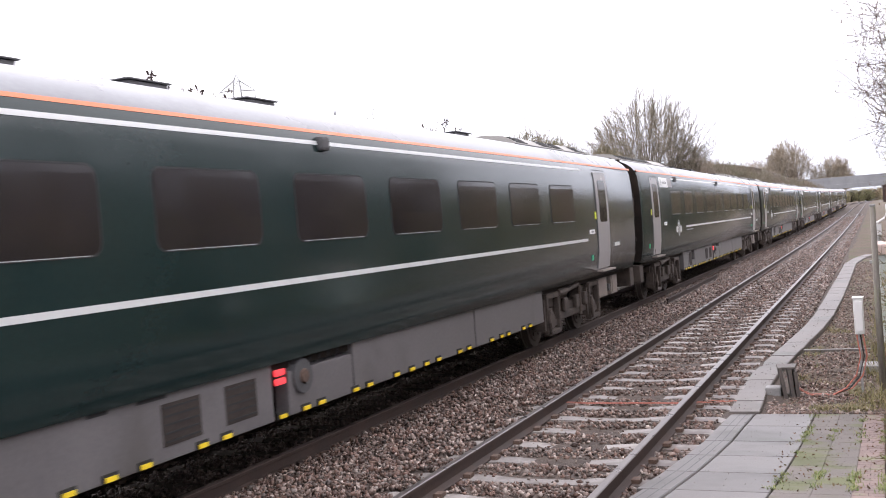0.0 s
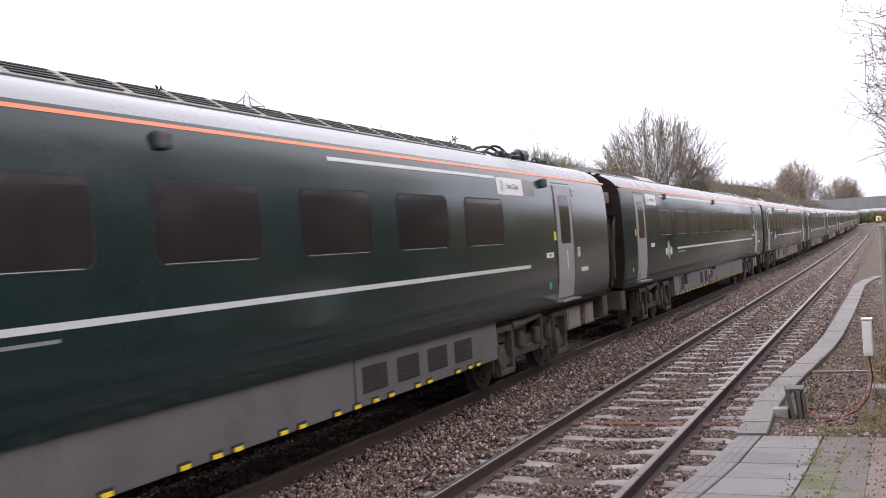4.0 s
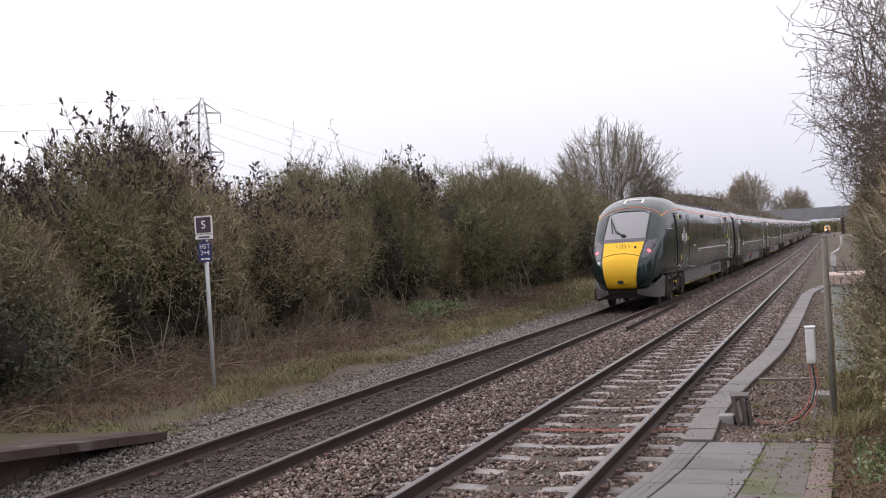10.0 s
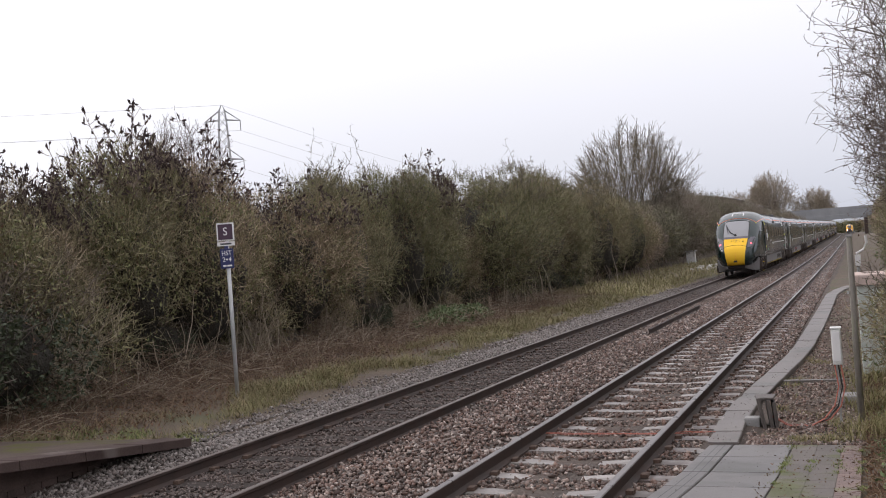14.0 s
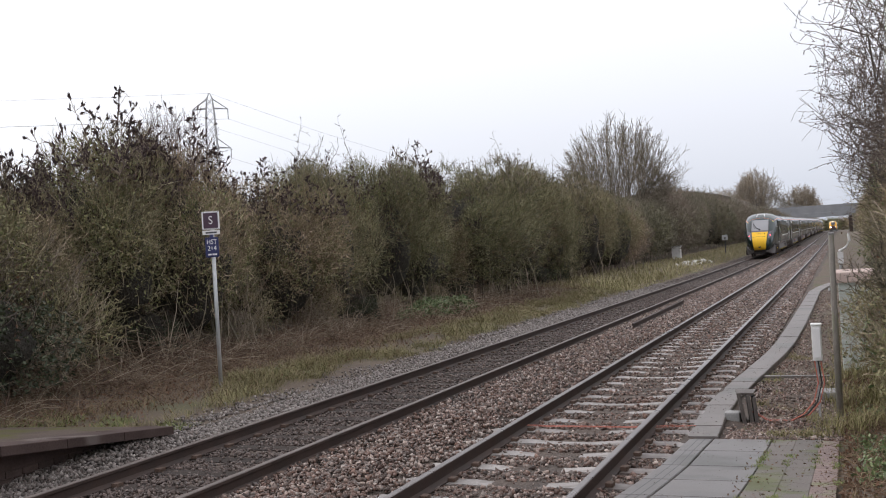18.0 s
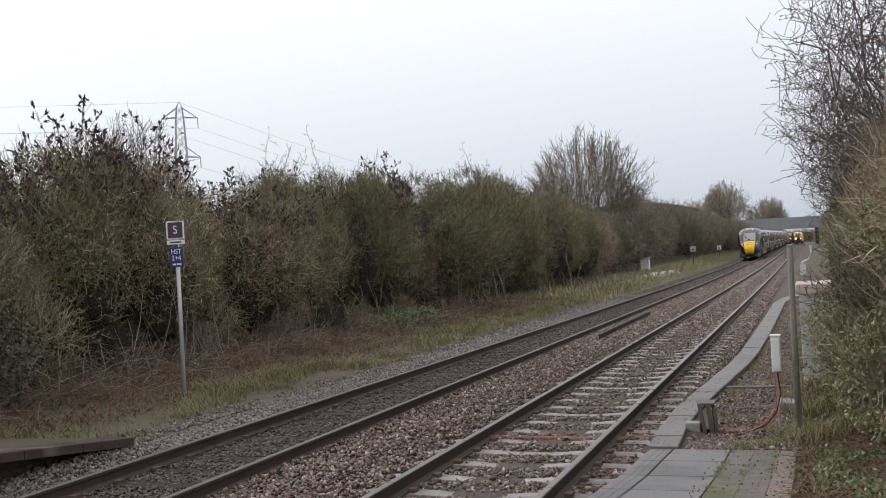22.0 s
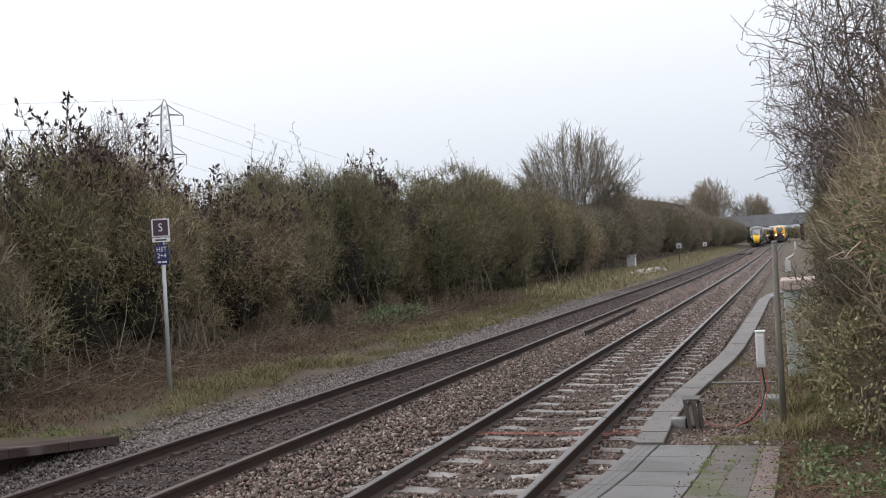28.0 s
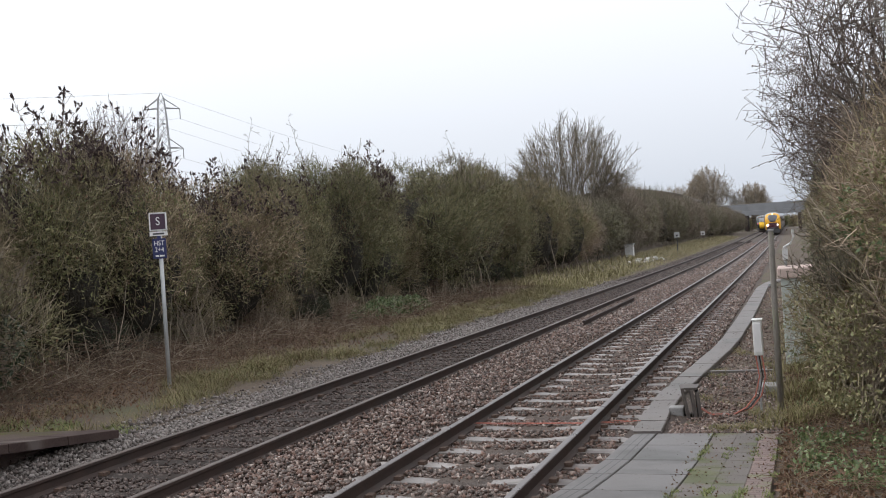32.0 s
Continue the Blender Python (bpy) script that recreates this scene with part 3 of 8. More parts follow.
def sheet(side, y0, y1, z0, z1, out=0.004, steps=6, back=0.012, r=0.0):
    """A panel that follows the curve of the body side, its face proud by out, with corners of radius r."""
    bm = bmesh.new()
    if r:
        r = min(r, 0.49 * (z1 - z0), 0.49 * (y1 - y0))
        arc = [r * (1 - math.cos(radians(22.5 * k))) for k in range(5)]
        zs = [z0 + d for d in arc] + [z0 + r + (z1 - z0 - 2 * r) * k / 6 for k in range(1, 6)] + [z1 - d for d in arc[::-1]]
    else:
        zs = [z0 + (z1 - z0) * k / steps for k in range(steps + 1)]
    rows = []
    for z in zs:
        d = min(z - z0, z1 - z)
        inset = r - math.sqrt(max(0.0, r * r - (r - d) ** 2)) if r and d < r else 0.0
        rows.append((y0 + inset, y1 - inset, z))
    front = [[bm.verts.new((side * (car_side_x(z) + out), y, z)) for y in (a, b)] for a, b, z in rows]
    rear = [[bm.verts.new((side * (car_side_x(z) - back), y, z)) for y in (a, b)] for a, b, z in rows]
    for k in range(len(rows) - 1):
        bm.faces.new((front[k][0], front[k][1], front[k + 1][1], front[k + 1][0]))
        for i in (0, 1):
            bm.faces.new((front[k][i], front[k + 1][i], rear[k + 1][i], rear[k][i]))
    for k in (0, -1):
        bm.faces.new((front[k][0], front[k][1], rear[k][1], rear[k][0]))
    return bm


def chin(y, zz):
    """How far the nose draws in below its widest level; zz is the level on the full section."""
    low = max(0.0, 1.0 - (zz - 0.98) / 0.95)
    return 1.0 - 0.42 * low ** 1.6 * lerp([(0.8, 1.0), (1.3, 0.75), (2.6, 0.0)], y)


def body_rings(stations, nose=False):
    """Rings of the body section; a station gives y, half width, bottom and top."""
    rings = []
    for y, w, zb, zt, flat in stations:
        half = [(x * w / 1.35 * (chin(y, z) if nose else 1.0), zb + (z - 0.98) / 2.70 * (zt - zb)) for x, z in PROFILE]
        half = [(x, z if z < ROOF_BASE else ROOF_BASE + (z - ROOF_BASE) * flat) for x, z in half]
        ring = [(x, y, z) for x, z in half] + [(-x, y, z) for x, z in half[::-1][:-1]]
        rings.append(ring)
    return rings


def loft(rings, cap0=True, cap1=True):
    bm = bmesh.new()
    vr = [[bm.verts.new(p) for p in r] for r in rings]
    n = len(vr[0])
    for a, b in zip(vr, vr[1:]):
        for k in range(n):
            bm.faces.new((a[k], a[(k + 1) % n], b[(k + 1) % n], b[k]))
    if cap0:
        bm.faces.new(vr[0])
    if cap1:
        bm.faces.new(vr[-1][::-1])
    return bm


def split_parts(bm, choose, named, parent):
    """Splits a skin into parts: choose(centre) gives the key of named {key: (name, material, label)}."""
    bm.normal_update()
    made = {}
    for key, (name, material, label) in named.items():
        cut = bm.copy()
        drop = [f for f in cut.faces if choose(f.calc_center_median()) != key]
        bmesh.ops.delete(cut, geom=drop, context="FACES")
        if not cut.faces:
            cut.free()
            continue
        made[key] = part(name, cut, material, parent, label, smooth=True)
    bm.free()
    return made


def wheelset():
    bm = bmesh.new()
    tube(bm, [(-0.95, 0, 0), (0.95, 0, 0)], 0.075, 10)
    for s in (-1, 1):
        tube(bm, [(s * 0.69, 0, 0), (s * 0.72, 0, 0), (s * 0.722, 0, 0), (s * 0.82, 0, 0)], [0.455, 0.455, 0.42, 0.415], 28)
        tube(bm, [(s * 0.82, 0, 0), (s * 0.835, 0, 0)], [0.33, 0.31], 28)
        tube(bm, [(s * 0.835, 0, 0), (s * 0.86, 0, 0)], [0.15, 0.13], 14)
        for k in range(6):
            a = k * math.pi / 3
            tube(bm, [(s * 0.83, 0.23 * math.cos(a), 0.23 * math.sin(a)), (s * 0.85, 0.23 * math.cos(a), 0.23 * math.sin(a))], 0.035, 6)
    return bm


def bogie_frame():
    bm = bmesh.new()
    for s in (-1, 1):
        x0, x1 = sorted((s * 0.93, s * 1.09))
        outline = [(-1.85, 0.70), (-1.8, 0.83), (-0.75, 0.86), (-0.45, 0.66), (0.45, 0.66), (0.75, 0.86), (1.8, 0.83), (1.85, 0.70), (1.45, 0.66), (0.8, 0.64), (0.5, 0.48), (-0.5, 0.48), (-0.8, 0.64), (-1.45, 0.66)]
        a = [bm.verts.new((x0, y, z)) for y, z in outline]
        b = [bm.verts.new((x1, y, z)) for y, z in outline]
        n = len(outline)
        for k in range(n):
            bm.faces.new((a[k], a[(k + 1) % n], b[(k + 1) % n], b[k]))
        bm.faces.new(a), bm.faces.new(b[::-1])
        for yc in (-1.3, 1.3):
            for d in (-0.33, 0.33):                      # axle box springs
                tube(bm, [(s * 1.01, yc + d, 0.40), (s * 1.01, yc + d, 0.70)], 0.085, 10)
                for k in range(5):
                    tube(bm, [(s * 1.01, yc + d, 0.44 + 0.05 * k), (s * 1.01, yc + d, 0.462 + 0.05 * k)], 0.105, 10)
            box(bm, *sorted((s * 0.9, s * 1.14)), yc - 0.42, yc + 0.42, 0.32, 0.42, bevel=0.02)
            for a, b, c, e in ((-0.36, 0.36, 0.80, 0.89), (-0.33, 0.33, 0.20, 0.28), (-0.36, -0.27, 0.24, 0.84), (0.27, 0.36, 0.24, 0.84)):    # axle guard
                box(bm, *sorted((s * 1.08, s * 1.19)), yc + a, yc + b, c, e, bevel=0.02)
            tube(bm, [(s * 1.2, yc - 0.3, 0.62), (s * 1.22, yc - 0.36, 0.42), (s * 1.2, yc - 0.3, 0.24)], 0.03, 6)
            box(bm, *sorted((s * 0.98, s * 1.16)), yc - 0.46, yc - 0.40, 0.30, 0.80)
        box(bm, *sorted((s * 0.94, s * 1.16)), -0.3, 0.3, 0.84, 1.02, bevel=0.05)    # air spring seat
        tube(bm, [(s * 1.17, -0.55, 0.86), (s * 1.17, 0.25, 0.92)], 0.045, 8)        # yaw damper
        tube(bm, [(s * 1.17, -1.0, 0.86), (s * 1.17, -0.55, 0.86)], 0.065, 8)
        tube(bm, [(s * 1.14, 0.42, 0.36), (s * 1.14, 0.42, 0.9)], 0.04, 8)
        box(bm, *sorted((s * 1.0, s * 1.13)), -0.9, 0.9, 0.38, 0.52, bevel=0.03)     # low tie beam
        for q in (-0.62, 0.1, 0.66):
            box(bm, *sorted((s * 1.1, s * 1.18)), q, q + 0.2, 0.5, 0.74, bevel=0.03)
    box(bm, -0.95, 0.95, -0.32, 0.32, 0.55, 0.8, bevel=0.03)
    box(bm, -0.6, 0.6, 0.4, 0.95, 0.35, 0.75, bevel=0.05)
    box(bm, -0.6, 0.6, -0.95, -0.4, 0.35, 0.75, bevel=0.05)
    return bm


AXLES = []       # wheelsets of the nearest carriages


def add_bogie(car, y, turning, step=False):
    frame_ob = part("bogie", bogie_frame(), M["bogie_dirt"], car, "brown dust-coated bogie frame with coil springs")
    frame_ob.matrix_basis = pose(0, y, 0)
    for d in (-1.3, 1.3):
        w = part("wheelset", wheelset(), M["wheel_steel"], frame_ob, "steel wheelset")
        w.matrix_basis = pose(0, d, 0.42)
        if turning:
            AXLES.append((w, d))
        for s in (-1, 1):
            bm = tubed([(s * 0.9, d, 0.42), (s * 1.13, d, 0.42), (s * 1.16, d, 0.42)], [0.17, 0.17, 0.12], 14)
            box(bm, *sorted((s * 0.9, s * 1.1)), d - 0.2, d + 0.2, 0.36, 0.62, bevel=0.03)
            part("axle_box", bm, M["bogie_dirt"], frame_ob, smooth=False)
    if step:
        part("step", boxed(1.12, 1.22, -0.09, 0.09, 0.17, 0.19), M["yellow_mark"], frame_ob, "yellow shunter's footstep")
        part("step", boxed(1.1, 1.2, -0.05, 0.06, 0.64, 0.70), M["yellow_mark"], frame_ob, "yellow marking plate")


def emblem(side, y0, y1, z0, z1, car):
    """The operator's badge as plain pale shapes."""
    w, h = y1 - y0, z1 - z0
    zc = z0 + 0.42 * h
    for a, b, c, d, r in ((0.0, 0.27, zc - 0.2 * h, zc + 0.2 * h, 0.12 * w), (0.74, 1.0, zc - 0.2 * h, zc + 0.2 * h, 0.05 * w)):
        part("badge_shape", sheet(side, y0 + a * w, y0 + b * w, c, d, 0.004, r=r), M["white_line"], car, "pale plain badge shape")
    for k, (top, low) in enumerate(((0.85, 0.15), (1.0, 0.0), (0.85, 0.15))):
        yc = y0 + (0.36 + 0.14 * k) * w
        bm = bmesh.new()
        vs = []
        for y, z in ((yc - 0.045 * w, z0 + top * h), (yc + 0.045 * w, z0 + top * h * 0.96), (yc + 0.05 * w, z0 + low * h), (yc - 0.01 * w, z0 + low * h)):
            vs.append(bm.verts.new((side * (side_x(z) + 0.004), y, z)))
        bm.faces.new(vs)
        bmesh.ops.solidify(bm, geom=bm.faces[:], thickness=0.006)
        part("badge_shape", bm, M["white_line"], car, "pale plain badge shape")


def door(side, y0, y1, car, dark=False):
    part("door_recess", sheet(side, y0 - 0.05, y1 + 0.07, 1.08, 3.0, 0.003), M["rubber"], car)
    leaf = part("door", sheet(side, y0, y1, 1.12, 2.95, 0.012), M["green_paint"] if dark else M["door_silver"], car, "dark green sliding door" if dark else "silver-grey sliding door")
    part("door_window", sheet(side, y0 + 0.17, y1 - 0.15, 2.0, 2.8, 0.016, r=0.07), M["tinted_glass"], leaf, "tinted door window")
    part("door_step", boxed(*sorted((side * 1.22, side * 1.40)), y0 - 0.02, y1 + 0.12, 1.055, 1.085), M["beige_box"], car, "pale door step")


def window(side, y0, car, length=1.36):
    part("window_frame", sheet(side, y0 - 0.014, y0 + length + 0.014, 2.036, 2.676, 0.003, r=0.10), M["rubber"], car, "black rubber window frame")
    w = part("window", sheet(side, y0, y0 + length, 2.05, 2.66, 0.0055, r=0.09), M["tinted_glass"], car, "tinted saloon window")
    part("window_sill", sheet(side, y0 + 0.1, y0 + length - 0.1, 2.044, 2.05, 0.009), M["galv"], w)


def louvre_panel(car, y, long, louvred):
    """One raised roof module with sloping sides; the louvred kind has dark slots between pale frames."""
    section = [(0.84, 3.36), (0.84, 3.405), (0.60, 3.545), (0.30, 3.585), (-0.30, 3.585), (-0.60, 3.545), (-0.84, 3.405), (-0.84, 3.36)]
    bm = bmesh.new()
    ends = [[bm.verts.new((x, yy, z)) for x, z in section] for yy in (y + 0.012, y + long - 0.012)]
    for k in range(8):
        bm.faces.new((ends[0][k], ends[0][(k + 1) % 8], ends[1][(k + 1) % 8], ends[1][k]))
    bm.faces.new(ends[0]), bm.faces.new(ends[1][::-1])
    p = part("roof_panel", bm, M["pale_panel"], car, "pale cream louvred roof panel" if louvred else "pale cream roof panel")
    if louvred:
        for i in range(4):
            f = 0.12 + 0.22 * i
            x, z = 0.84 - 0.24 * f, 3.405 + 0.14 * f
            slot = bmesh.new()
            a = [slot.verts.new((x + dx, yy, z + dz)) for yy in (y + 0.06, y + long - 0.06) for dx, dz in ((0.006, 0.010), (-0.018, 0.024), (-0.022, 0.016), (0.002, 0.002))]
            for k in range(4):
                slot.faces.new((a[k], a[(k + 1) % 4], a[4 + (k + 1) % 4], a[4 + k]))
            slot.faces.new(a[:4]), slot.faces.new(a[4:][::-1])
            part("louvre", slot, M["rubber"], p)


def roof_gear(car, modules, pans):
    """Raised roof modules between thin dark rails, with ventilators on the crown; modules gives (y, length, louvred)."""
    y0, y1 = modules[0][0], modules[-1][0] + modules[-1][1]
    for s in (-1, 1):
        for x, z in ((0.90, 3.345), (0.86, 3.375)):
            part("roof_rail", boxed(*sorted((s * x, s * (x - 0.02))), y0 - 0.1, y1 + 0.15, z - 0.03, z + 0.018), M["dark_metal"], car)
    for y, long, louvred in modules:
        louvre_panel(car, y, long, louvred)
    for y in pans:
        b = part("roof_vent", boxed(-0.55, 0.55, y, y + 0.52, 3.38, 3.50, bevel=0.012), M["dark_metal"], car, "dark roof ventilator")
        part("vent_cap", boxed(-0.57, 0.57, y - 0.03, y + 0.55, 3.502, 3.517, bevel=0.006), M["dark_metal"], b)


def pantograph_well(car, y):
    """Insulators, cable loops and the folded pantograph near a carriage end."""
    r = 3.40
    for yy, x, h in ((y + 0.5, 0.55, 0.16), (y + 0.95, 0.6, 0.14), (y + 1.35, 0.55, 0.2), (y + 2.75, 0.5, 0.17), (y + 3.2, 0.5, 0.16)):
        part("insulator", tubed([(x, yy, r - 0.03), (x, yy, r + 0.04), (x, yy, r + 0.06), (x, yy, r + h - 0.03), (x, yy, r + h)], [0.06, 0.09, 0.05, 0.09, 0.05], 12), M["dark_metal"], car, "dark roof insulator")
    part("transformer_bushing", tubed([(0.5, y + 1.28, r + 0.17), (0.5, y + 1.33, r + 0.17), (0.5, y + 1.68, r + 0.17), (0.5, y + 1.73, r + 0.17)], [0.06, 0.1, 0.1, 0.06], 14), M["dark_metal"], car, "dark drum-shaped bushing")
    for k, (a, b, h) in enumerate(((-0.9, 0.75, 0.19), (-0.4, 0.9, 0.22), (-0.1, 1.0, 0.14), (0.6, 1.3, 0.15), (0.9, 1.35, 0.18), (1.6, 2.0, 0.10))):
        pts = [(0.5 + 0.03 * k, y + a + (b - a) * q / 8, r + 0.02 + h * math.sin(math.pi * q / 8) ** 0.7) for q in range(9)]
        part("cable_loop", tubed(pts, 0.022, 6), M["rubber"], car, "black roof cable loop")
    part("pantograph_arm", tubed([(0.35, y - 0.6, r + 0.08), (0.35, y + 0.2, r + 0.17), (0.35, y + 1.0, r + 0.12)], 0.026, 6), M["dark_metal"], car, "folded pantograph arm")
    part("pantograph_arm", tubed([(0.5, y + 2.35, r + 0.0), (0.5, y + 2.42, r + 0.17), (0.5, y + 2.9, r + 0.12), (0.5, y + 3.55, r + 0.03)], 0.022, 6), M["dark_metal"], car)
    part("earthing_rod", tubed([(0.55, y + 2.75, r + 0.02), (0.55, y + 2.72, r + 0.27)], 0.012, 6), M["dark_metal"], car)
    part("contact_strip", tubed([(-0.5, y + 2.7, r + 0.1), (0.0, y + 2.72, r + 0.16), (0.55, y + 2.7, r + 0.12)], 0.025, 6), M["dark_metal"], car, "folded contact strip")
    part("switch_box", boxed(0.42, 0.66, y + 3.0, y + 3.3, r - 0.02, r + 0.10, bevel=0.02), M["dark_metal"], car)


MARK_GAPS = (0.40, 0.28, 0.68, 0.31, 0.64, 0.40, 0.40, 0.36, 0.67, 0.32, 0.84)


def marks(side, car, y0, y1, z):
    """Yellow jacking marks on black plates along the skirt's foot."""
    y, k = y0, 0
    while y < y1:
        plate = part("mark_plate", boxed(*sorted((side * 1.2, side * 1.222)), y - 0.02, y + 0.13, z, z + 0.062), M["rubber"], car)
        part("yellow_mark", boxed(*sorted((side * 1.222, side * 1.236)), y, y + 0.11, z + 0.006, z + 0.04), M["yellow_mark"], plate)
        y += MARK_GAPS[k % len(MARK_GAPS)]
        k += 1


def skirts(side, car, y0, y1, first):
    """Underframe skirts in separate cases, with grilles, notches and a brake recess."""
    x = sorted((side * 1.05, side * 1.21))
    face = sorted((side * 1.2, side * 1.216))

    def grille(g, w, z0, z1, owner):
        gr = part("grille", boxed(*face, g, g + w, z0, z1), M["grille_dark"], owner, "dark brown ventilation grille")
        for i in range(5):
            zz = z0 + (z1 - z0) * (i + 0.5) / 5
            part("grille_slat", boxed(*sorted((side * 1.214, side * 1.219)), g + 0.02, g + w - 0.02, zz - 0.008, zz + 0.008), M["rubber"], gr)

    if first:
        for k, (a, b) in enumerate(((y0, y0 + 8.2), (y0 + 8.2, y1))):
            s = part("skirt", boxed(*x, a + 0.02, b - 0.02, 0.47, 1.0, bevel=0.015), M["skirt_grey"], car, "grey underframe skirt")
            if k == 1:
                for g in (b - 3.9, b - 3.1, b - 2.3, b - 1.5):
                    grille(g, 0.55, 0.6, 0.87, s)
    else:
        for k, (a, b) in enumerate(((y0, y0 + 0.72), (y0 + 0.76, y0 + 1.34), (y0 + 1.86, y0 + 5.36), (y0 + 6.85, y0 + 10.2), (y0 + 10.24, y1))):
            s = part("skirt", boxed(*x, a, b, 0.47, 1.0, bevel=0.015), M["skirt_grey"], car, "grey underframe skirt")
            if k == 1:
                grille(y0 + 0.88, 0.4, 0.56, 0.92, s)
            if k == 2:
                grille(y0 + 3.87, 0.46, 0.58, 0.9, s)
                grille(y0 + 4.66, 0.44, 0.58, 0.9, s)
                for g, w in ((0.1, 0.3), (1.25, 0.2), (1.75, 0.32)):
                    part("skirt_notch", boxed(*face, a + g, a + g + w, 0.945, 0.999), M["rubber"], s)
        part("skirt", boxed(*x, y0 + 1.36, y0 + 1.84, 0.47, 0.68, bevel=0.015), M["skirt_grey"], car)
        part("valve_block", boxed(*sorted((side * 0.95, side * 1.14)), y0 + 1.45, y0 + 1.7, 0.70, 0.95, bevel=0.03), M["beige_box"], car)
        low = part("skirt", boxed(*x, y0 + 5.62, y0 + 6.82, 0.47, 0.87, bevel=0.015), M["skirt_grey"], car, "lower grey skirt before the brake recess")
        part("brake_drum", tubed([(side * 1.1, y0 + 5.85, 0.80), (side * 1.235, y0 + 5.85, 0.80)], [0.19, 0.16], 16), M["dark_metal"], low, "round dark brake valve")
        part("brake_hub", tubed([(side * 1.235, y0 + 5.85, 0.80), (side * 1.26, y0 + 5.85, 0.80)], [0.07, 0.06], 10), M["steel"], low)
        for q in range(4):
            part("brake_pipe", tubed([(side * 1.12, y0 + 6.05 + 0.18 * q, 0.88), (side * 1.16, y0 + 6.08 + 0.18 * q, 0.93), (side * 1.12, y0 + 6.14 + 0.18 * q, 0.98)], 0.02, 6), M["rubber"], low)
        for z in (0.86, 0.78):
            part("side_lamp", boxed(*sorted((side * 1.21, side * 1.24)), y0 + 5.38, y0 + 5.54, z, z + 0.06, bevel=0.012), M["red_lamp"], car, "red lit side lamp")
    marks(side, car, y0 + 0.12, y1 - 0.2, 0.475)
    if side == 1:
        part("underframe", boxed(-1.0, 1.0, y0, y1, 0.45, 0.97), M["end_dirt"], car)
        part("underfloor", boxed(-1.16, 1.16, (2.7 if first else 0.0), 24.2, 0.90, 0.99), M["end_dirt"], car, "grimy underfloor")


def carriage_end(car, y, d):
    """Gangway bellows, hanging hoses, brackets and end lamp; d is the way outwards."""
    for k in range(4):
        w = 0.66 - 0.03 * (k % 2)
        part("gangway", boxed(-w, w, *sorted((y + d * 0.07 * k, y + d * (0.07 * k + 0.06))), 1.12, 3.22, bevel=0.02), M["end_dirt"], car, "dark rubber gangway bellows")
    rnd = random.Random(int(y * 10) + 7)
    for k, x in enumerate((0.72, 0.80, 0.9, 0.98, 1.06, 1.13)):
        drop = 1.18 + rnd.uniform(-0.12, 0.1)
        out = d * rnd.uniform(0.12, 0.26)
        pts = [(x, y - d * 0.02, 2.72 - 0.05 * k), (x + rnd.uniform(-0.03, 0.03), y + out, 2.3), (x + rnd.uniform(-0.03, 0.03), y + out * 1.1, 1.7), (x - 0.02, y + out * 1.2, drop), (x - 0.06, y + out * 1.1, drop - 0.12), (x - 0.12, y + out * 0.6, drop - 0.02), (x - 0.13, y + d * 0.02, drop + 0.25)]
        part("hose", tubed(pts, 0.03 + 0.01 * (k % 2), 7), M["brown_pipe"], car, "grimy brown jumper hose")
    for z in (1.5, 2.05, 2.5):
        part("cable_bracket", boxed(0.66, 1.17, *sorted((y, y + d * 0.12)), z, z + 0.08, bevel=0.01), M["end_dirt"], car)
    part("junction_case", boxed(0.7, 1.08, *sorted((y, y + d * 0.16)), 2.12, 2.46, bevel=0.03), M["end_dirt"], car, "dark end junction case")
    lamp = part("end_lamp", boxed(0.74, 1.06, *sorted((y, y + d * 0.16)), 2.76, 2.98, bevel=0.02), M["beige_box"], car, "cream end lamp case")
    part("lamp_plate", boxed(0.80, 1.0, *sorted((y + d * 0.16, y + d * 0.165)), 2.82, 2.93), M["yellow_mark"], lamp)
    for x, h in ((0.45, 3.43), (0.62, 3.40), (0.8, 3.36)):
        part("roof_lug", boxed(x, x + 0.09, *sorted((y - d * 0.08, y + d * 0.05)), h - 0.10, h + 0.03, bevel=0.015), M["end_dirt"], car)
    part("end_step", boxed(0.7, 1.2, *sorted((y - d * 0.3, y + d * 0.05)), 0.55, 0.95, bevel=0.03), M["bogie_dirt"], car)
    part("coupler", boxed(-0.2, 0.2, *sorted((y, y + d * 0.32)), 0.75, 1.0, bevel=0.04), M["end_dirt"], car)


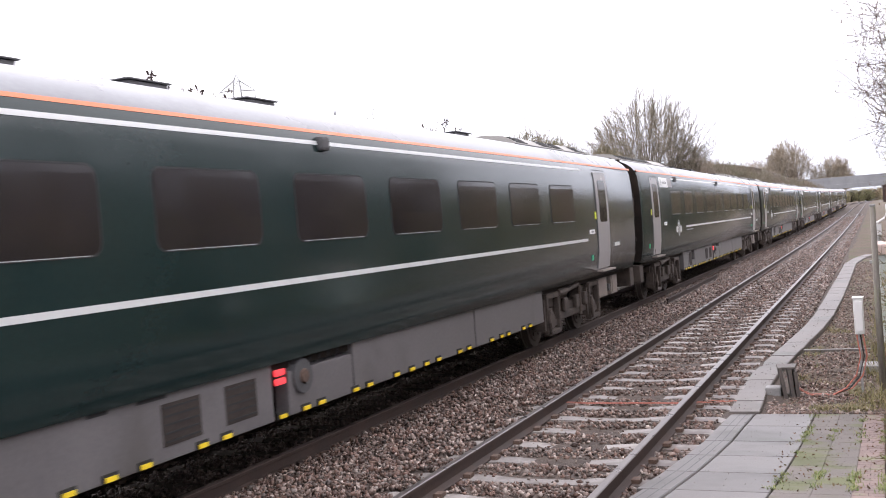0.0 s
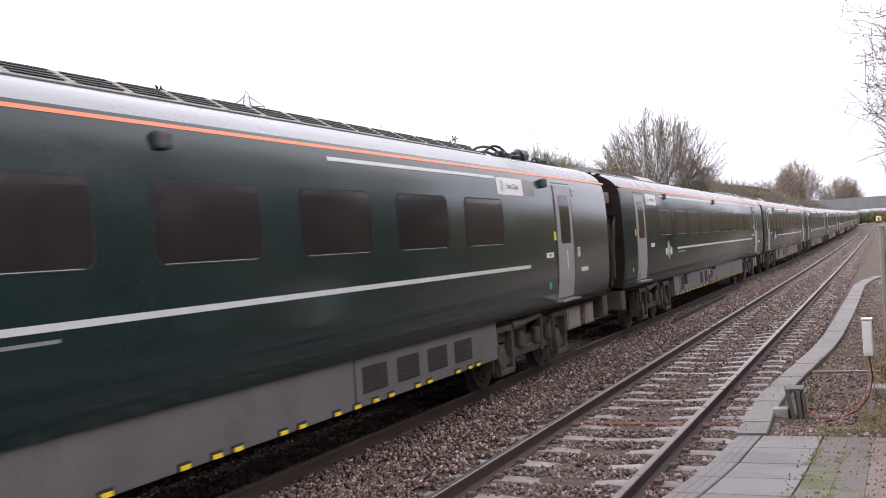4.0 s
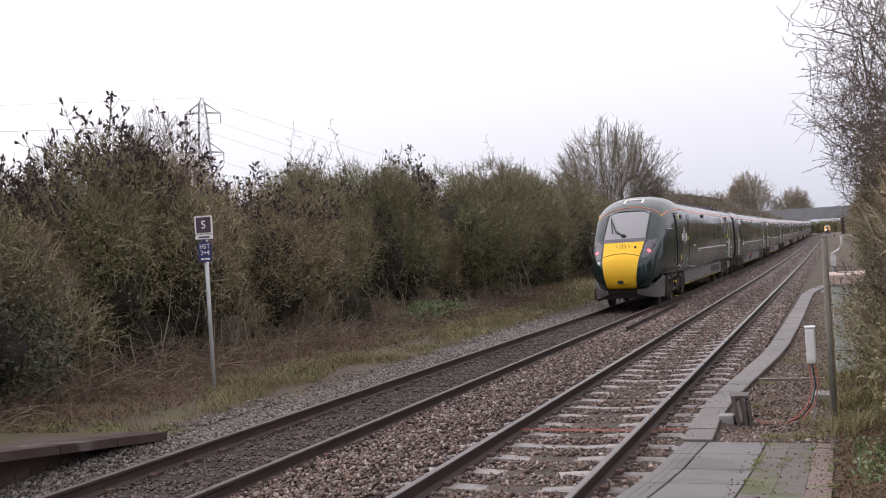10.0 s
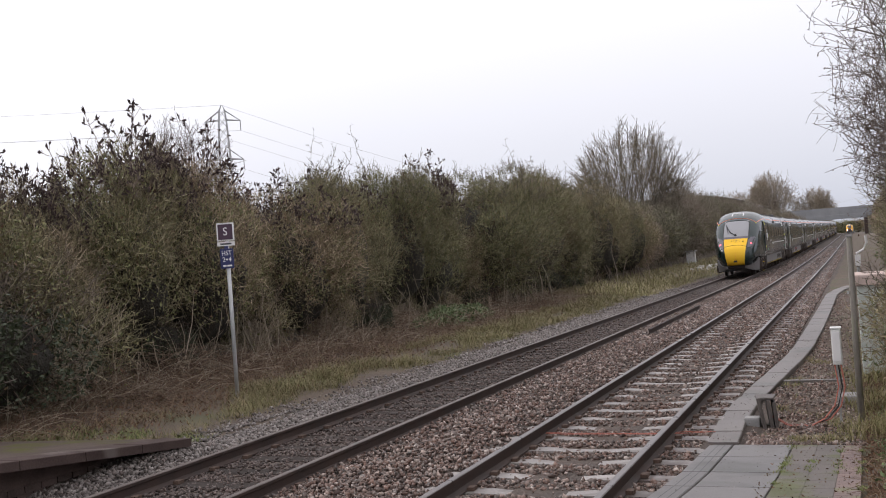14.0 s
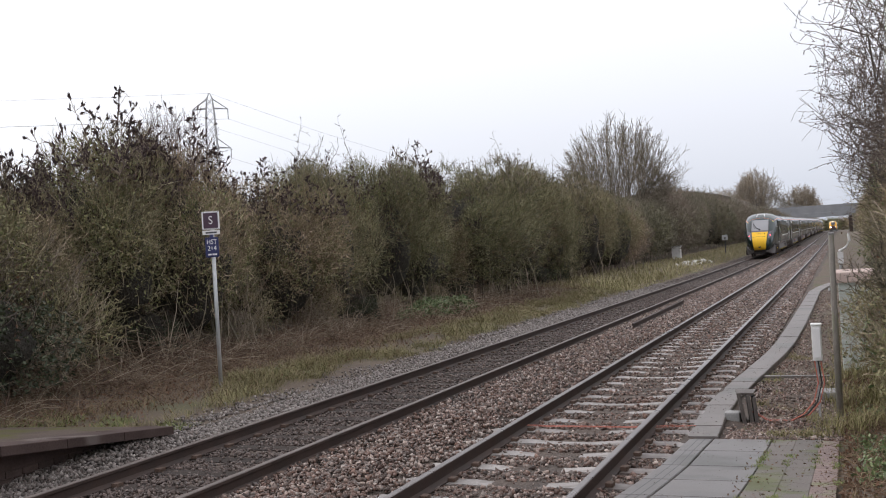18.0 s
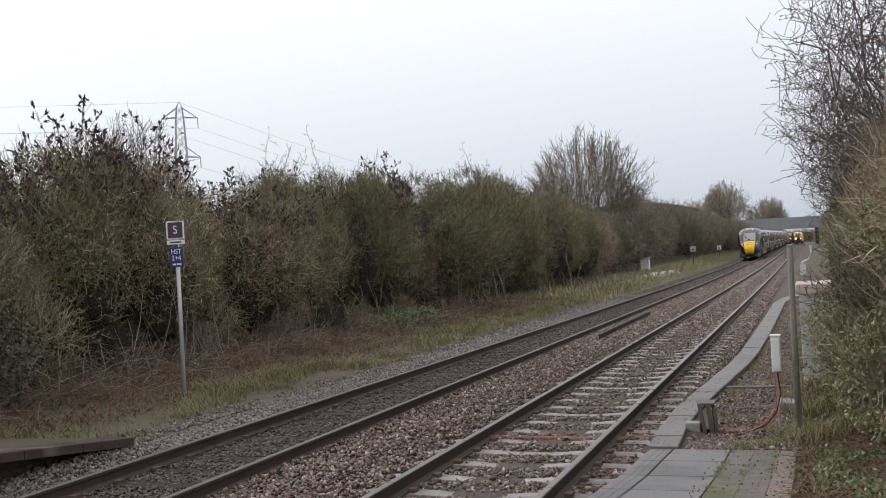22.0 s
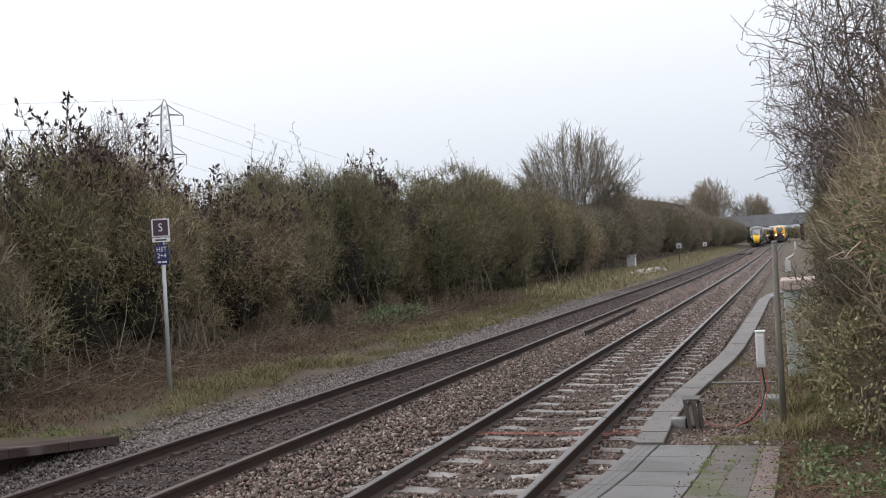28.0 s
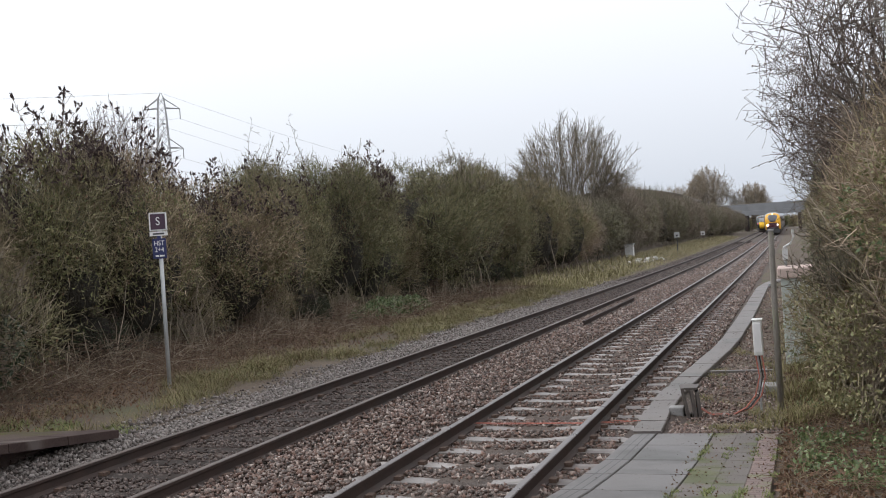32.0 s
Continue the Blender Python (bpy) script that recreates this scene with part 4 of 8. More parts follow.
def fit_sides(car, doors, windows, first, sk0, sk1, panel_y, stripe, low_stripe):
    for side in (1, -1):
        for y0, dark in doors:
            door(side, y0, y0 + 0.86, car, dark)
        for y0 in windows:
            window(side, y0, car)
        skirts(side, car, sk0, sk1, first)
        part("orange_line", sheet(side, (7.5 if first else -0.28), (24.5 if first else 24.95), 3.078, 3.112, 0.004, 2), M["orange_line"], car, "thin orange line along the cantrail")
        part("white_line", sheet(side, *stripe, 2.955, 2.995, 0.004, 2), M["white_line"], car, "thin pale line above the windows")
        part("white_line", sheet(side, *low_stripe, 1.665, 1.715, 0.004, 2), M["white_line"], car, "pale line below the windows")
        part("lettering", sheet(side, low_stripe[0] + 0.02, low_stripe[0] + 1.1, 1.585, 1.61, 0.004, 2), M["roof_paint"], car)
        p = part("class_panel", sheet(side, panel_y, panel_y + 1.06, 2.74, 2.985, 0.0045, 3), M["sign_white"], car, "white panel with a first class sign")
        part("panel_mark", sheet(side, panel_y + 0.09, panel_y + 0.29, 2.775, 2.955, 0.006, r=0.03), M["white_line"], p)
        part("display", sheet(side, panel_y + 1.07, panel_y + 1.6, 2.75, 2.98, 0.0045, 3), M["maroon_panel"], car, "grey-brown destination display")
        for y in (doors[0][0] + 1.36, doors[-1][0] - 0.6):
            nb = part("number_bar", sheet(side, y, y + 0.35, 1.79, 1.87, 0.005, 2), M["sign_white"], car)
            part("number_mark", sheet(side, y + 0.10, y + 0.24, 1.812, 1.848, 0.0075, 2), M["panel_grey"], nb)
        for y in ((panel_y + 2.0), 11.5):
            part("side_camera", boxed(*sorted((side * 1.28, side * 1.37)), y, y + 0.16, 2.9, 3.04, bevel=0.03), M["dark_metal"], car, "small dark side camera")
        for y in [d[0] for d in doors]:
            part("door_button", sheet(side, y - 0.16, y - 0.08, 2.06, 2.2, 0.006, 2), M["lime_mark"], car, "fluorescent yellow door marking")
            part("green_mark", sheet(side, y - 0.5, y - 0.38, 1.3, 1.4, 0.005, 2), M["green_mark"], car)
        for y in (1.0, 22.9) if not first else (22.4,):
            part("number_bar", sheet(side, y, y + 0.42, 1.5, 1.57, 0.005, 2), M["white_line"], car)
        part("access_mark", sheet(side, 22.14, 22.29, 2.78, 2.95, 0.005, 2), M["sign_white"], car)
        part("access_mark", sheet(side, 22.22, 22.37, 1.76, 1.92, 0.005, 2), M["sign_white"], car)
        for a, b, lo, hi in ((22.15, 23.0, 0.50, 0.88), (23.32, 23.85, 0.5, 0.92)):
            bx = part("battery_box", boxed(*sorted((side * 0.85, side * 1.10)), a, b, lo, hi, bevel=0.02), M["beige_box"], car, "pinkish beige underframe box")
            part("box_door", boxed(*sorted((side * 1.1, side * 1.112)), a + 0.08, b - 0.06, lo + 0.04, hi - 0.04, bevel=0.004), M["beige_box"], bx)
        part("isolating_cock", tubed([(side * 1.0, 23.16, 0.66), (side * 1.1, 23.16, 0.66)], [0.09, 0.07], 12), M["dark_metal"], car)
        part("pipe_bank", boxed(*sorted((side * 0.8, side * 1.02)), 23.0, 23.32, 0.5, 0.9, bevel=0.03), M["end_dirt"], car)
        part("bolster_bracket", boxed(*sorted((side * 0.9, side * 1.12)), 21.95, 22.12, 0.5, 0.86, bevel=0.02), M["bogie_dirt"], car)
        if side == 1:
            lean = pose(car_side_x(2.86) + 0.006, 0, 0)
            text_mesh("1", 0.2, M["panel_grey"], p, lean @ pose(0, panel_y + 0.19, 2.865, 83, 0, 90), label="grey figure 1")
            text_mesh("First Class", 0.115, M["panel_grey"], p, lean @ pose(0, panel_y + 0.62, 2.865, 83, 0, 90), label="thin grey words First Class")
            if first:
                text_mesh("1", 0.46, M["sign_white"], car, pose(car_side_x(1.75) + 0.014, doors[-1][0] + 0.47, 1.72, 90, 0, 90), "door_figure", "pale figure 1 on the door")
        for z in (2.865, 1.84):
            y = 22.215 if z > 2 else 22.295
            mk = part("wheelchair_mark", sheet(side, y - 0.06, y + 0.06, z - 0.068, z + 0.068, 0.0075, 2), M["panel_grey"], car)
            part("mark_figure", sheet(side, y - 0.035, y + 0.03, z - 0.05, z - 0.005, 0.0095, 2, r=0.02), M["sign_white"], mk)
            part("mark_figure", sheet(side, y - 0.03, y - 0.012, z - 0.01, z + 0.05, 0.0095, 2), M["sign_white"], mk)
    emblem(1, *((5.2, 6.5, 1.88, 2.52) if first else (3.71, 4.5, 1.46, 1.9)), car)
    emblem(-1, *((5.2, 6.5, 1.88, 2.52) if first else (3.71, 4.5, 1.46, 1.9)), car)


NOSE_TOP = [(0.80, 1.20), (0.84, 1.36), (0.93, 1.52), (1.08, 1.67), (1.3, 1.80), (1.72, 2.10), (2.3, 2.57), (3.05, 3.09), (3.6, 3.34), (4.2, 3.53), (4.8, 3.64), (5.4, 3.68)]
NOSE_LOW = [(0.80, 1.00), (0.84, 0.84), (0.93, 0.72), (1.1, 0.62), (1.4, 0.60), (1.8, 0.74), (2.2, 0.90), (2.7, 0.98)]
NOSE_WIDE = [(0.80, 0.42), (0.84, 0.55), (0.93, 0.68), (1.08, 0.81), (1.35, 0.94), (1.72, 1.035), (2.3, 1.15), (3.05, 1.25), (3.6, 1.30), (4.2, 1.34), (4.8, 1.35)]


def smooth_table(table, v, r=0.14):
    return sum(lerp(table, v + d * r) for d in (-1, -0.5, 0, 0.5, 1)) / 5 if v > 1.1 else lerp(table, v)


def nose_station(y):
    return (y, smooth_table(NOSE_WIDE, y), smooth_table(NOSE_LOW, y), smooth_table(NOSE_TOP, y))


def inside_nose(x, y, z):
    _, w, zb, zt = nose_station(y)
    zz = 0.98 + (z - zb) / max(0.01, zt - zb) * 2.70
    return zb <= z <= zt and abs(x) <= side_x(zz) * w / 1.35 * chin(y, zz)


def nose_y(x, z):
    """How far back the nose's skin lies at a place across and up."""
    y = 0.80
    while y < 5.4 and not inside_nose(x, y, z):
        y += 0.02
    lo, hi = y - 0.02, y
    for _ in range(6):
        mid = (lo + hi) / 2
        lo, hi = (lo, mid) if inside_nose(x, mid, z) else (mid, hi)
    return hi


def nose_line(pts, radius, material, name, car, label=""):
    """A thin seam or line drawn over the nose through points (x, z), rounded between them."""
    ext = [pts[0]] + list(pts) + [pts[-1]]
    path = []
    for a, b, c, d in zip(ext, ext[1:], ext[2:], ext[3:]):
        for k in range(6):
            f = k / 6
            x, z = [0.5 * (2 * q + (r - p) * f + (2 * p - 5 * q + 4 * r - t) * f * f + (3 * q - p - 3 * r + t) * f ** 3) for p, q, r, t in zip(a, b, c, d)]
            path.append((x, nose_y(x, z), z))
    path.append((pts[-1][0], nose_y(*pts[-1]), pts[-1][1]))
    for _ in range(2):
        path = [path[0]] + [(p[0], (o[1] + 2 * p[1] + q[1]) / 4, p[2]) for o, p, q in zip(path, path[1:], path[2:])] + [path[-1]]
    return part(name, tubed(path, radius, 5), material, car, label)


def driving_car():
    car = empty("carriage", None, "dark green driving carriage with a long yellow-fronted nose", "railway carriage", "carriages of the green train")
    ys = [0.80, 0.81, 0.825, 0.845, 0.87, 0.9, 0.94, 0.99, 1.05, 1.12] + [1.2 + 0.1 * k for k in range(43)]
    bm = loft(body_rings([nose_station(y) + (squash(y),) for y in ys] + [(y, 1.35, 0.98, 3.68, squash(y)) for y in (5.8, 6.3, 6.9, 7.5, 10, 24.3)] + [(24.5, 1.31, 1.02, 3.64, ROOF_FLAT)], nose=True))
    cuts = [((0, 0, 2.08), (0, 0, 1)), ((0, 0, 2.20), (0, 0, 1)), ((0, 0, 3.07), (0, 0.0, 1)), ((0.37, 0, 0.0), (1, 0, -0.13)), ((-0.37, 0, 0.0), (-1, 0, -0.13)), ((0.72, 0, 0), (1, 0, 0.02)), ((-0.72, 0, 0), (-1, 0, 0.02)), ((0, 2.0, 0), (0, 1, 0)), ((0, 3.4, 0), (0, 1, 0))]
    for co, no in cuts:
        bmesh.ops.bisect_plane(bm, geom=bm.verts[:] + bm.edges[:] + bm.faces[:], dist=0.0005, plane_co=co, plane_no=Vector(no).normalized())

    def choose(c):
        if c.y > 24.4 or (c.z < 0.99 and c.y > 3):
            return "roof" if c.z > 3.12 and c.y < 24.45 else "end"
        low = c.z < 2.08
        if c.y < 2.6 and low and abs(c.x) < 0.37 + 0.13 * c.z:
            return "yellow"
        if c.y < 3.6 and c.z < 3.07 and c.z > 2.20 and abs(c.x) < 0.72 - 0.02 * c.z:
            return "screen"
        if c.y < 2.6 and not low and c.z <= 2.20 and abs(c.x) < 0.72 - 0.02 * c.z:
            return "band"
        if c.y > 5.2 and c.z > ROOF_BASE + 0.22 * squash(c.y):
            return "roof"
        return "body"

    split_parts(bm, choose, {
        "body": ("body", M["green_paint"], "glossy dark green body shell"),
        "roof": ("roof", M["roof_paint"], "grey roof"),
        "yellow": ("front_panel", M["yellow_paint"], "bright yellow warning front"),
        "screen": ("windscreen", M["screen_glass"], "sloping windscreen with the pale sky's reflection put into its colour"),
        "band": ("windscreen_apron", M["lamp_lens"], "dark strip below the windscreen"),
        "end": ("end_wall", M["end_dirt"], "dark grimy end wall")}, car)
    # hood seam, windscreen seal, wiper, emblem bars, lamps
    seam = [(-0.94, 0.98), (-0.955, 1.2), (-0.85, 1.45), (-0.6, 1.62), (-0.3, 1.705), (0.0, 1.73), (0.3, 1.705), (0.6, 1.62), (0.85, 1.45), (0.955, 1.2), (0.94, 0.98)]
    nose_line(seam, 0.011, M["rubber"], "hood_seam", car, "black seam round the coupler hood")
    nose_line([(0.0, 1.70), (0.02, 1.3), (0.0, 0.80)], 0.004, M["orange_line"], "hood_split", car)
    nose_line([(-0.72, 2.95), (-0.5, 3.06), (-0.2, 3.105), (0.2, 3.105), (0.5, 3.06), (0.72, 2.95)], 0.016, M["rubber"], "windscreen_seal", car)
    for s in (-1, 1):
        nose_line([(s * 0.685, 2.21), (s * 0.685, 2.6), (s * 0.69, 2.95)], 0.024, M["rubber"], "windscreen_seal", car)
        path = []
        for k in range(20):
            y = 3.15 + 0.085 * k
            _, w, zb, zt = nose_station(y)
            zz = 3.152 + 0.248 * max(0.0, (4.75 - y) / 1.60) ** 1.4
            path.append((s * (side_x(zz) * w / 1.35 + 0.002), y, zb + (zz - 0.98) / 2.70 * (zt - zb)))
        part("orange_line", tubed(path, 0.017, 6), M["orange_line"], car, "thin orange line along the cantrail")
    path = []
    half = [q for q in PROFILE[:12] if q[1] > 3.41] + [(side_x(3.40), 3.40)]
    for x, z in [(-a, b) for a, b in half[:0:-1]] + half:
        y = 3.36 - 0.21 * (x / side_x(3.40)) ** 2
        _, w, zb, zt = nose_station(y)
        path.append((x * w / 1.35, y, zb + (z - 0.98) / 2.70 * (zt - zb) + 0.003))
    part("orange_line", tubed(path, 0.012, 6), M["orange_line"], car, "thin orange line above the windscreen")
    part("wiper_arm", tubed([(-0.02, nose_y(0, 2.28) - 0.03, 2.28), (-0.3, nose_y(0.3, 2.45) - 0.06, 2.45), (-0.52, nose_y(0.5, 2.8) - 0.05, 2.8)], 0.022, 6), M["rubber"], car, "black windscreen wiper")
    part("wiper_blade", tubed([(-0.42, nose_y(0.42, 2.40) - 0.04, 2.40), (-0.58, nose_y(0.58, 2.93) - 0.04, 2.93)], 0.016, 6), M["rubber"], car)
    part("wiper_boss", tubed([(-0.02, nose_y(0, 2.28) - 0.05, 2.28), (-0.02, nose_y(0, 2.28) + 0.03, 2.25)], 0.075, 10), M["rubber"], car)
    for x, h in ((-0.2, 0.04), (-0.08, 0.07), (0.0, 0.075), (0.08, 0.07), (0.2, 0.04)):
        nose_line([(x - 0.025, 1.955 + h), (x + 0.025, 1.955 - h)], 0.009, M["brown_pipe"], "badge_shape", car)
    part("lamp_bracket", boxed(0.38, 0.43, nose_y(0.4, 1.9) - 0.03, nose_y(0.4, 1.9) + 0.05, 1.86, 1.95), M["rubber"], car)
    part("coupler_hatch", boxed(-0.09, 0.09, nose_y(0, 0.86) - 0.015, nose_y(0, 0.86) + 0.1, 0.80, 0.90), M["rubber"], car, "dark hatch in the yellow front")
    for s in (-1, 1):
        # dark lamp cover laid over the shoulder of the nose
        bm = bmesh.new()
        corners = [(0.64, 1.56), (0.68, 2.02), (0.80, 2.13), (0.98, 2.16), (1.04, 2.08), (1.0, 1.88), (0.92, 1.70), (0.78, 1.60)]
        centre = bm.verts.new((s * 0.84, nose_y(0.84, 1.86) - 0.014, 1.86))
        rim = [bm.verts.new((s * x, nose_y(x, z) - 0.010, z)) for x, z in corners]
        for a, b in zip(rim, rim[1:] + rim[:1]):
            bm.faces.new((centre, a, b))
        bmesh.ops.subdivide_edges(bm, edges=bm.edges[:], cuts=1)
        lens = part("lamp_cover", bm, M["lamp_lens"], car, "dark lamp cluster cover", smooth=True)
        for name, mat, x, z, r, text in (("tail_lamp", "tail_lamp", 0.82, 1.78, 0.066, "round lit red tail lamp"), ("headlamp", "lamp_lens", 0.93, 2.0, 0.055, "unlit headlamp")):
            y = nose_y(x, z)
            normal = Vector((s * (nose_y(x + 0.06, z) - nose_y(x - 0.06, z)) / 0.12, -1.0, (nose_y(x, z + 0.06) - nose_y(x, z - 0.06)) / 0.12)).normalized()
            c = Vector((s * x, y, z))
            part(name, tubed([c - normal * 0.03, c + normal * 0.014, c + normal * 0.022], [r, r, r * 0.75], 18), M[mat], car, text)
        _, w, zb, zt = nose_station(3.15)
        zc = zb + (3.40 - 0.98) / 2.70 * (zt - zb)
        xc = side_x(3.40) * w / 1.35
        part("corner_mark", boxed(*sorted((s * (xc - 0.09), s * (xc + 0.02))), 3.09, 3.21, zc - 0.05, zc + 0.012, bevel=0.012), M["lime_mark"], car, "fluorescent yellow corner marking")
        # cab door, cab side window, handrails
        part("cab_door", sheet(s, 4.12, 4.66, 1.2, 2.94, 0.009, r=0.04), M["green_paint"], car, "narrow dark green cab door")
        part("cab_door_window", sheet(s, 4.24, 4.56, 2.05, 2.78, 0.014, r=0.06), M["tinted_glass"], car)
        part("cab_door_gap", sheet(s, 4.665, 4.69, 1.2, 2.96, 0.004, 6), M["rubber"], car)
        part("door_lintel", sheet(s, 4.02, 4.66, 2.97, 2.99, 0.006, 2), M["rubber"], car)
        for y in (4.04, 4.74):
            part("handrail", tubed([(s * 1.355, y, 1.25), (s * 1.395, y, 1.32), (s * 1.395, y, 2.2), (s * 1.355, y, 2.27)], 0.016, 6), M["dark_metal"], car, "black grab rail")
        part("foot_plate", sheet(s, 4.15, 4.6, 1.19, 1.205, 0.03, 2), M["sign_white"], car)
        bm = bmesh.new()
        cols = []
        for k in range(9):
            y = 2.70 + 0.095 * k
            hi = lerp([(2.70, 2.475), (3.1, 2.68), (3.36, 2.80), (3.46, 2.76)], y)
            col = []
            for z in (2.45, 2.45 + (hi - 2.45) * 0.5, hi):
                _, w, zb, zt = nose_station(y)
                zz = 0.98 + (z - zb) / (zt - zb) * 2.70
                col.append(bm.verts.new((s * (side_x(zz) * w / 1.35 + 0.008), y, z)))
            cols.append(col)
        for p, q in zip(cols, cols[1:]):
            for i in (0, 1):
                bm.faces.new((p[i], q[i], q[i + 1], p[i + 1]))
        part("cab_window", bm, M["cab_glass"], car, "small tinted cab side window", smooth=True)
        part("cab_window_frame", tubed([(s * (1.22 + 0.028), 2.68, 2.445), (s * 1.268, 3.05, 2.445), (s * 1.305, 3.47, 2.445)], 0.010, 5), M["galv"], car)
        part("yellow_square", sheet(s, 4.72, 4.86, 2.78, 2.95, 0.005, 2), M["lime_mark"], car)
        part("yellow_square", sheet(s, 4.88, 5.0, 1.38, 1.58, 0.005, 2), M["lime_mark"], car)
        part("side_lamp_pod", tubed([(s * 1.30, 5.32, 2.87), (s * 1.37, 5.32, 2.87)], [0.08, 0.06], 12), M["dark_metal"], car)
        path = []
        for y in (4.75, 5.0, 5.3, 5.7, 6.2, 6.7, 7.1, 7.5):
            _, w, zb, zt = nose_station(y)
            path.append((s * (side_x(3.152) * w / 1.35 + 0.001), y, ROOF_BASE + (zb + (3.152 - 0.98) / 2.70 * (zt - zb) - ROOF_BASE) * squash(y)))
        part("orange_line", tubed(path, 0.017, 6), M["orange_line"], car)
        # grey air dam under the nose
        rings = []
        for y, zt_, zb_, inn in ((1.08, 0.60, 0.46, 0.26), (1.2, 0.58, 0.41, 0.22), (1.4, 0.60, 0.36, 0.17), (1.7, 0.70, 0.31, 0.09), (2.0, 0.84, 0.29, 0.03), (2.32, 0.97, 0.29, 0.0)):
            w = smooth_table(NOSE_WIDE, y) - inn
            rings.append([(s * w, y, zt_), (s * (w - 0.05), y, zb_), (s * (w - 0.11), y, zb_), (s * (w - 0.08), y, zt_)])
        part("air_dam", loft(rings), M["skirt_grey"], car, "grey air dam")
    bm = bmesh.new()
    prev = None
    for k in range(-6, 7):
        x = k * 0.58 / 6
        y = 0.98 + 0.12 * (k / 6) ** 2
        ring = [bm.verts.new((x, y + d, z)) for d, z in ((0.04, 0.60), (0.06, 0.47), (0.12, 0.46), (0.14, 0.60))]
        if prev:
            for i in range(4):
                bm.faces.new((prev[i], prev[(i + 1) % 4], ring[(i + 1) % 4], ring[i]))
        prev = ring
    part("air_dam", bm, M["end_dirt"], car, "dark front valance")
    for x in (-0.3, 0.3):
        nose_line([(x, 3.36), (x, 3.50)], 0.034, M["sign_white"], "roof_mark", car)
    nose_line([(-0.3, 3.505), (0, 3.51), (0.3, 3.505)], 0.034, M["sign_white"], "roof_mark", car, "white arch marking above the cab")
    add_bogie(car, 4.25, True, True)
    add_bogie(car, 20.15, True)
    fit_sides(car, [(6.88, True), (21.1, False)], [9.42, 11.4, 13.4, 14.22 + 1.15, 17.3], True, 6.25, 18.5, 18.55, (14.0, 18.5), (9.34, 19.7))
    roof_gear(car, [(6.9 + 0.62 * k, 0.62, True) for k in range(20)], ())
    pantograph_well(car, 20.5)
    carriage_end(car, 24.5, 1)
    part("plough", boxed(-0.8, 0.8, 1.5, 2.3, 0.3, 0.9, bevel=0.05), M["dark_metal"], car)
    return car


def middle_car():
    car = empty("carriage", None, "dark green passenger carriage with tinted windows and silver doors", "railway carriage", "carriages of the green train")
    bm = loft(body_rings([(y, w, zb, zt, ROOF_FLAT) for y, w, zb, zt in ((-0.28, 1.31, 1.02, 3.64), (-0.1, 1.35, 0.98, 3.68), (12, 1.35, 0.98, 3.68), (24.75, 1.35, 0.98, 3.68), (24.95, 1.31, 1.02, 3.64))]))
    bmesh.ops.bisect_plane(bm, geom=bm.verts[:] + bm.edges[:] + bm.faces[:], dist=0.0005, plane_co=(0, 0, 3.108), plane_no=(0, 0, 1))

    def choose(c):
        if c.y < -0.27 or c.y > 24.94 or c.z < 1.0:
            return "end"
        return "roof" if c.z > 3.108 else "body"

    split_parts(bm, choose, {"body": ("body", M["green_paint"], "glossy dark green body shell"), "roof": ("roof", M["roof_paint"], "grey roof"), "end": ("end_wall", M["end_dirt"], "dark grimy end wall")}, car)
    add_bogie(car, 3.0, True)
    add_bogie(car, 20.35, True)
    fit_sides(car, [(0.76, False), (21.65, False)], [3.2 + 1.945 * k for k in range(9)], False, 5.22, 18.4, 1.92, (3.55, 20.8), (5.22, 20.9))
    roof_gear(car, [(0.15 + 0.4 * k, 0.4, True) for k in range(9)] + [(3.75, 1.27, False), (5.02, 0.56, False), (5.58, 0.52, True)], (6.5, 8.1, 9.8, 11.5))
    part("roof_vent", boxed(-0.5, 0.5, 13.45, 14.3, 3.38, 3.46, bevel=0.03), M["pale_panel"], car, "low pale roof pod")
    part("aerial", tubed([(0.3, 13.7, 3.40), (0.3, 13.72, 3.58)], 0.012, 6), M["dark_metal"], car)
    roof_gear(car, [(18.8 + 0.7 * k, 0.7, k % 3 != 1) for k in range(6)], (16.9,))
    carriage_end(car, -0.28, -1)
    carriage_end(car, 24.95, 1)
    return car


def build_green_train():
    first = driving_car()
    mid = middle_car()
    cars = [first, mid] + [copy_thing(mid, pose(0, 0, 0)) for _ in range(6)]
    cars.append(copy_thing(first, pose(0, 0, 0, 0, 0, 180)))
    return cars

# ---- the oncoming train ----
M["amber_paint"] = surface("orange_yellow_front_paint", (0.84, 0.42, 0.02), (0.88, 0.47, 0.03), 1.2, 40, 0.35, bump=0.02)
M["maroon_paint"] = surface("dark_maroon_train_paint", (0.075, 0.028, 0.035), (0.10, 0.036, 0.045), 1, 30, 0.3, bump=0.02)
M["silver_paint"] = surface("silver_grey_train_paint", (0.32, 0.31, 0.32), (0.4, 0.39, 0.4), 1, 30, 0.4, bump=0.02)
M["head_lamp"] = plain("white_headlamp", (1.0, 0.80, 0.58), 0.2, glow=30.0)
M["marker_lamp"] = plain("white_marker_lamp", (1.0, 0.95, 0.9), 0.2, glow=1.6)
M["cab_screen"] = plain("grey_cab_windscreen", (0.10, 0.10, 0.115), 0.1, spec=0.8)


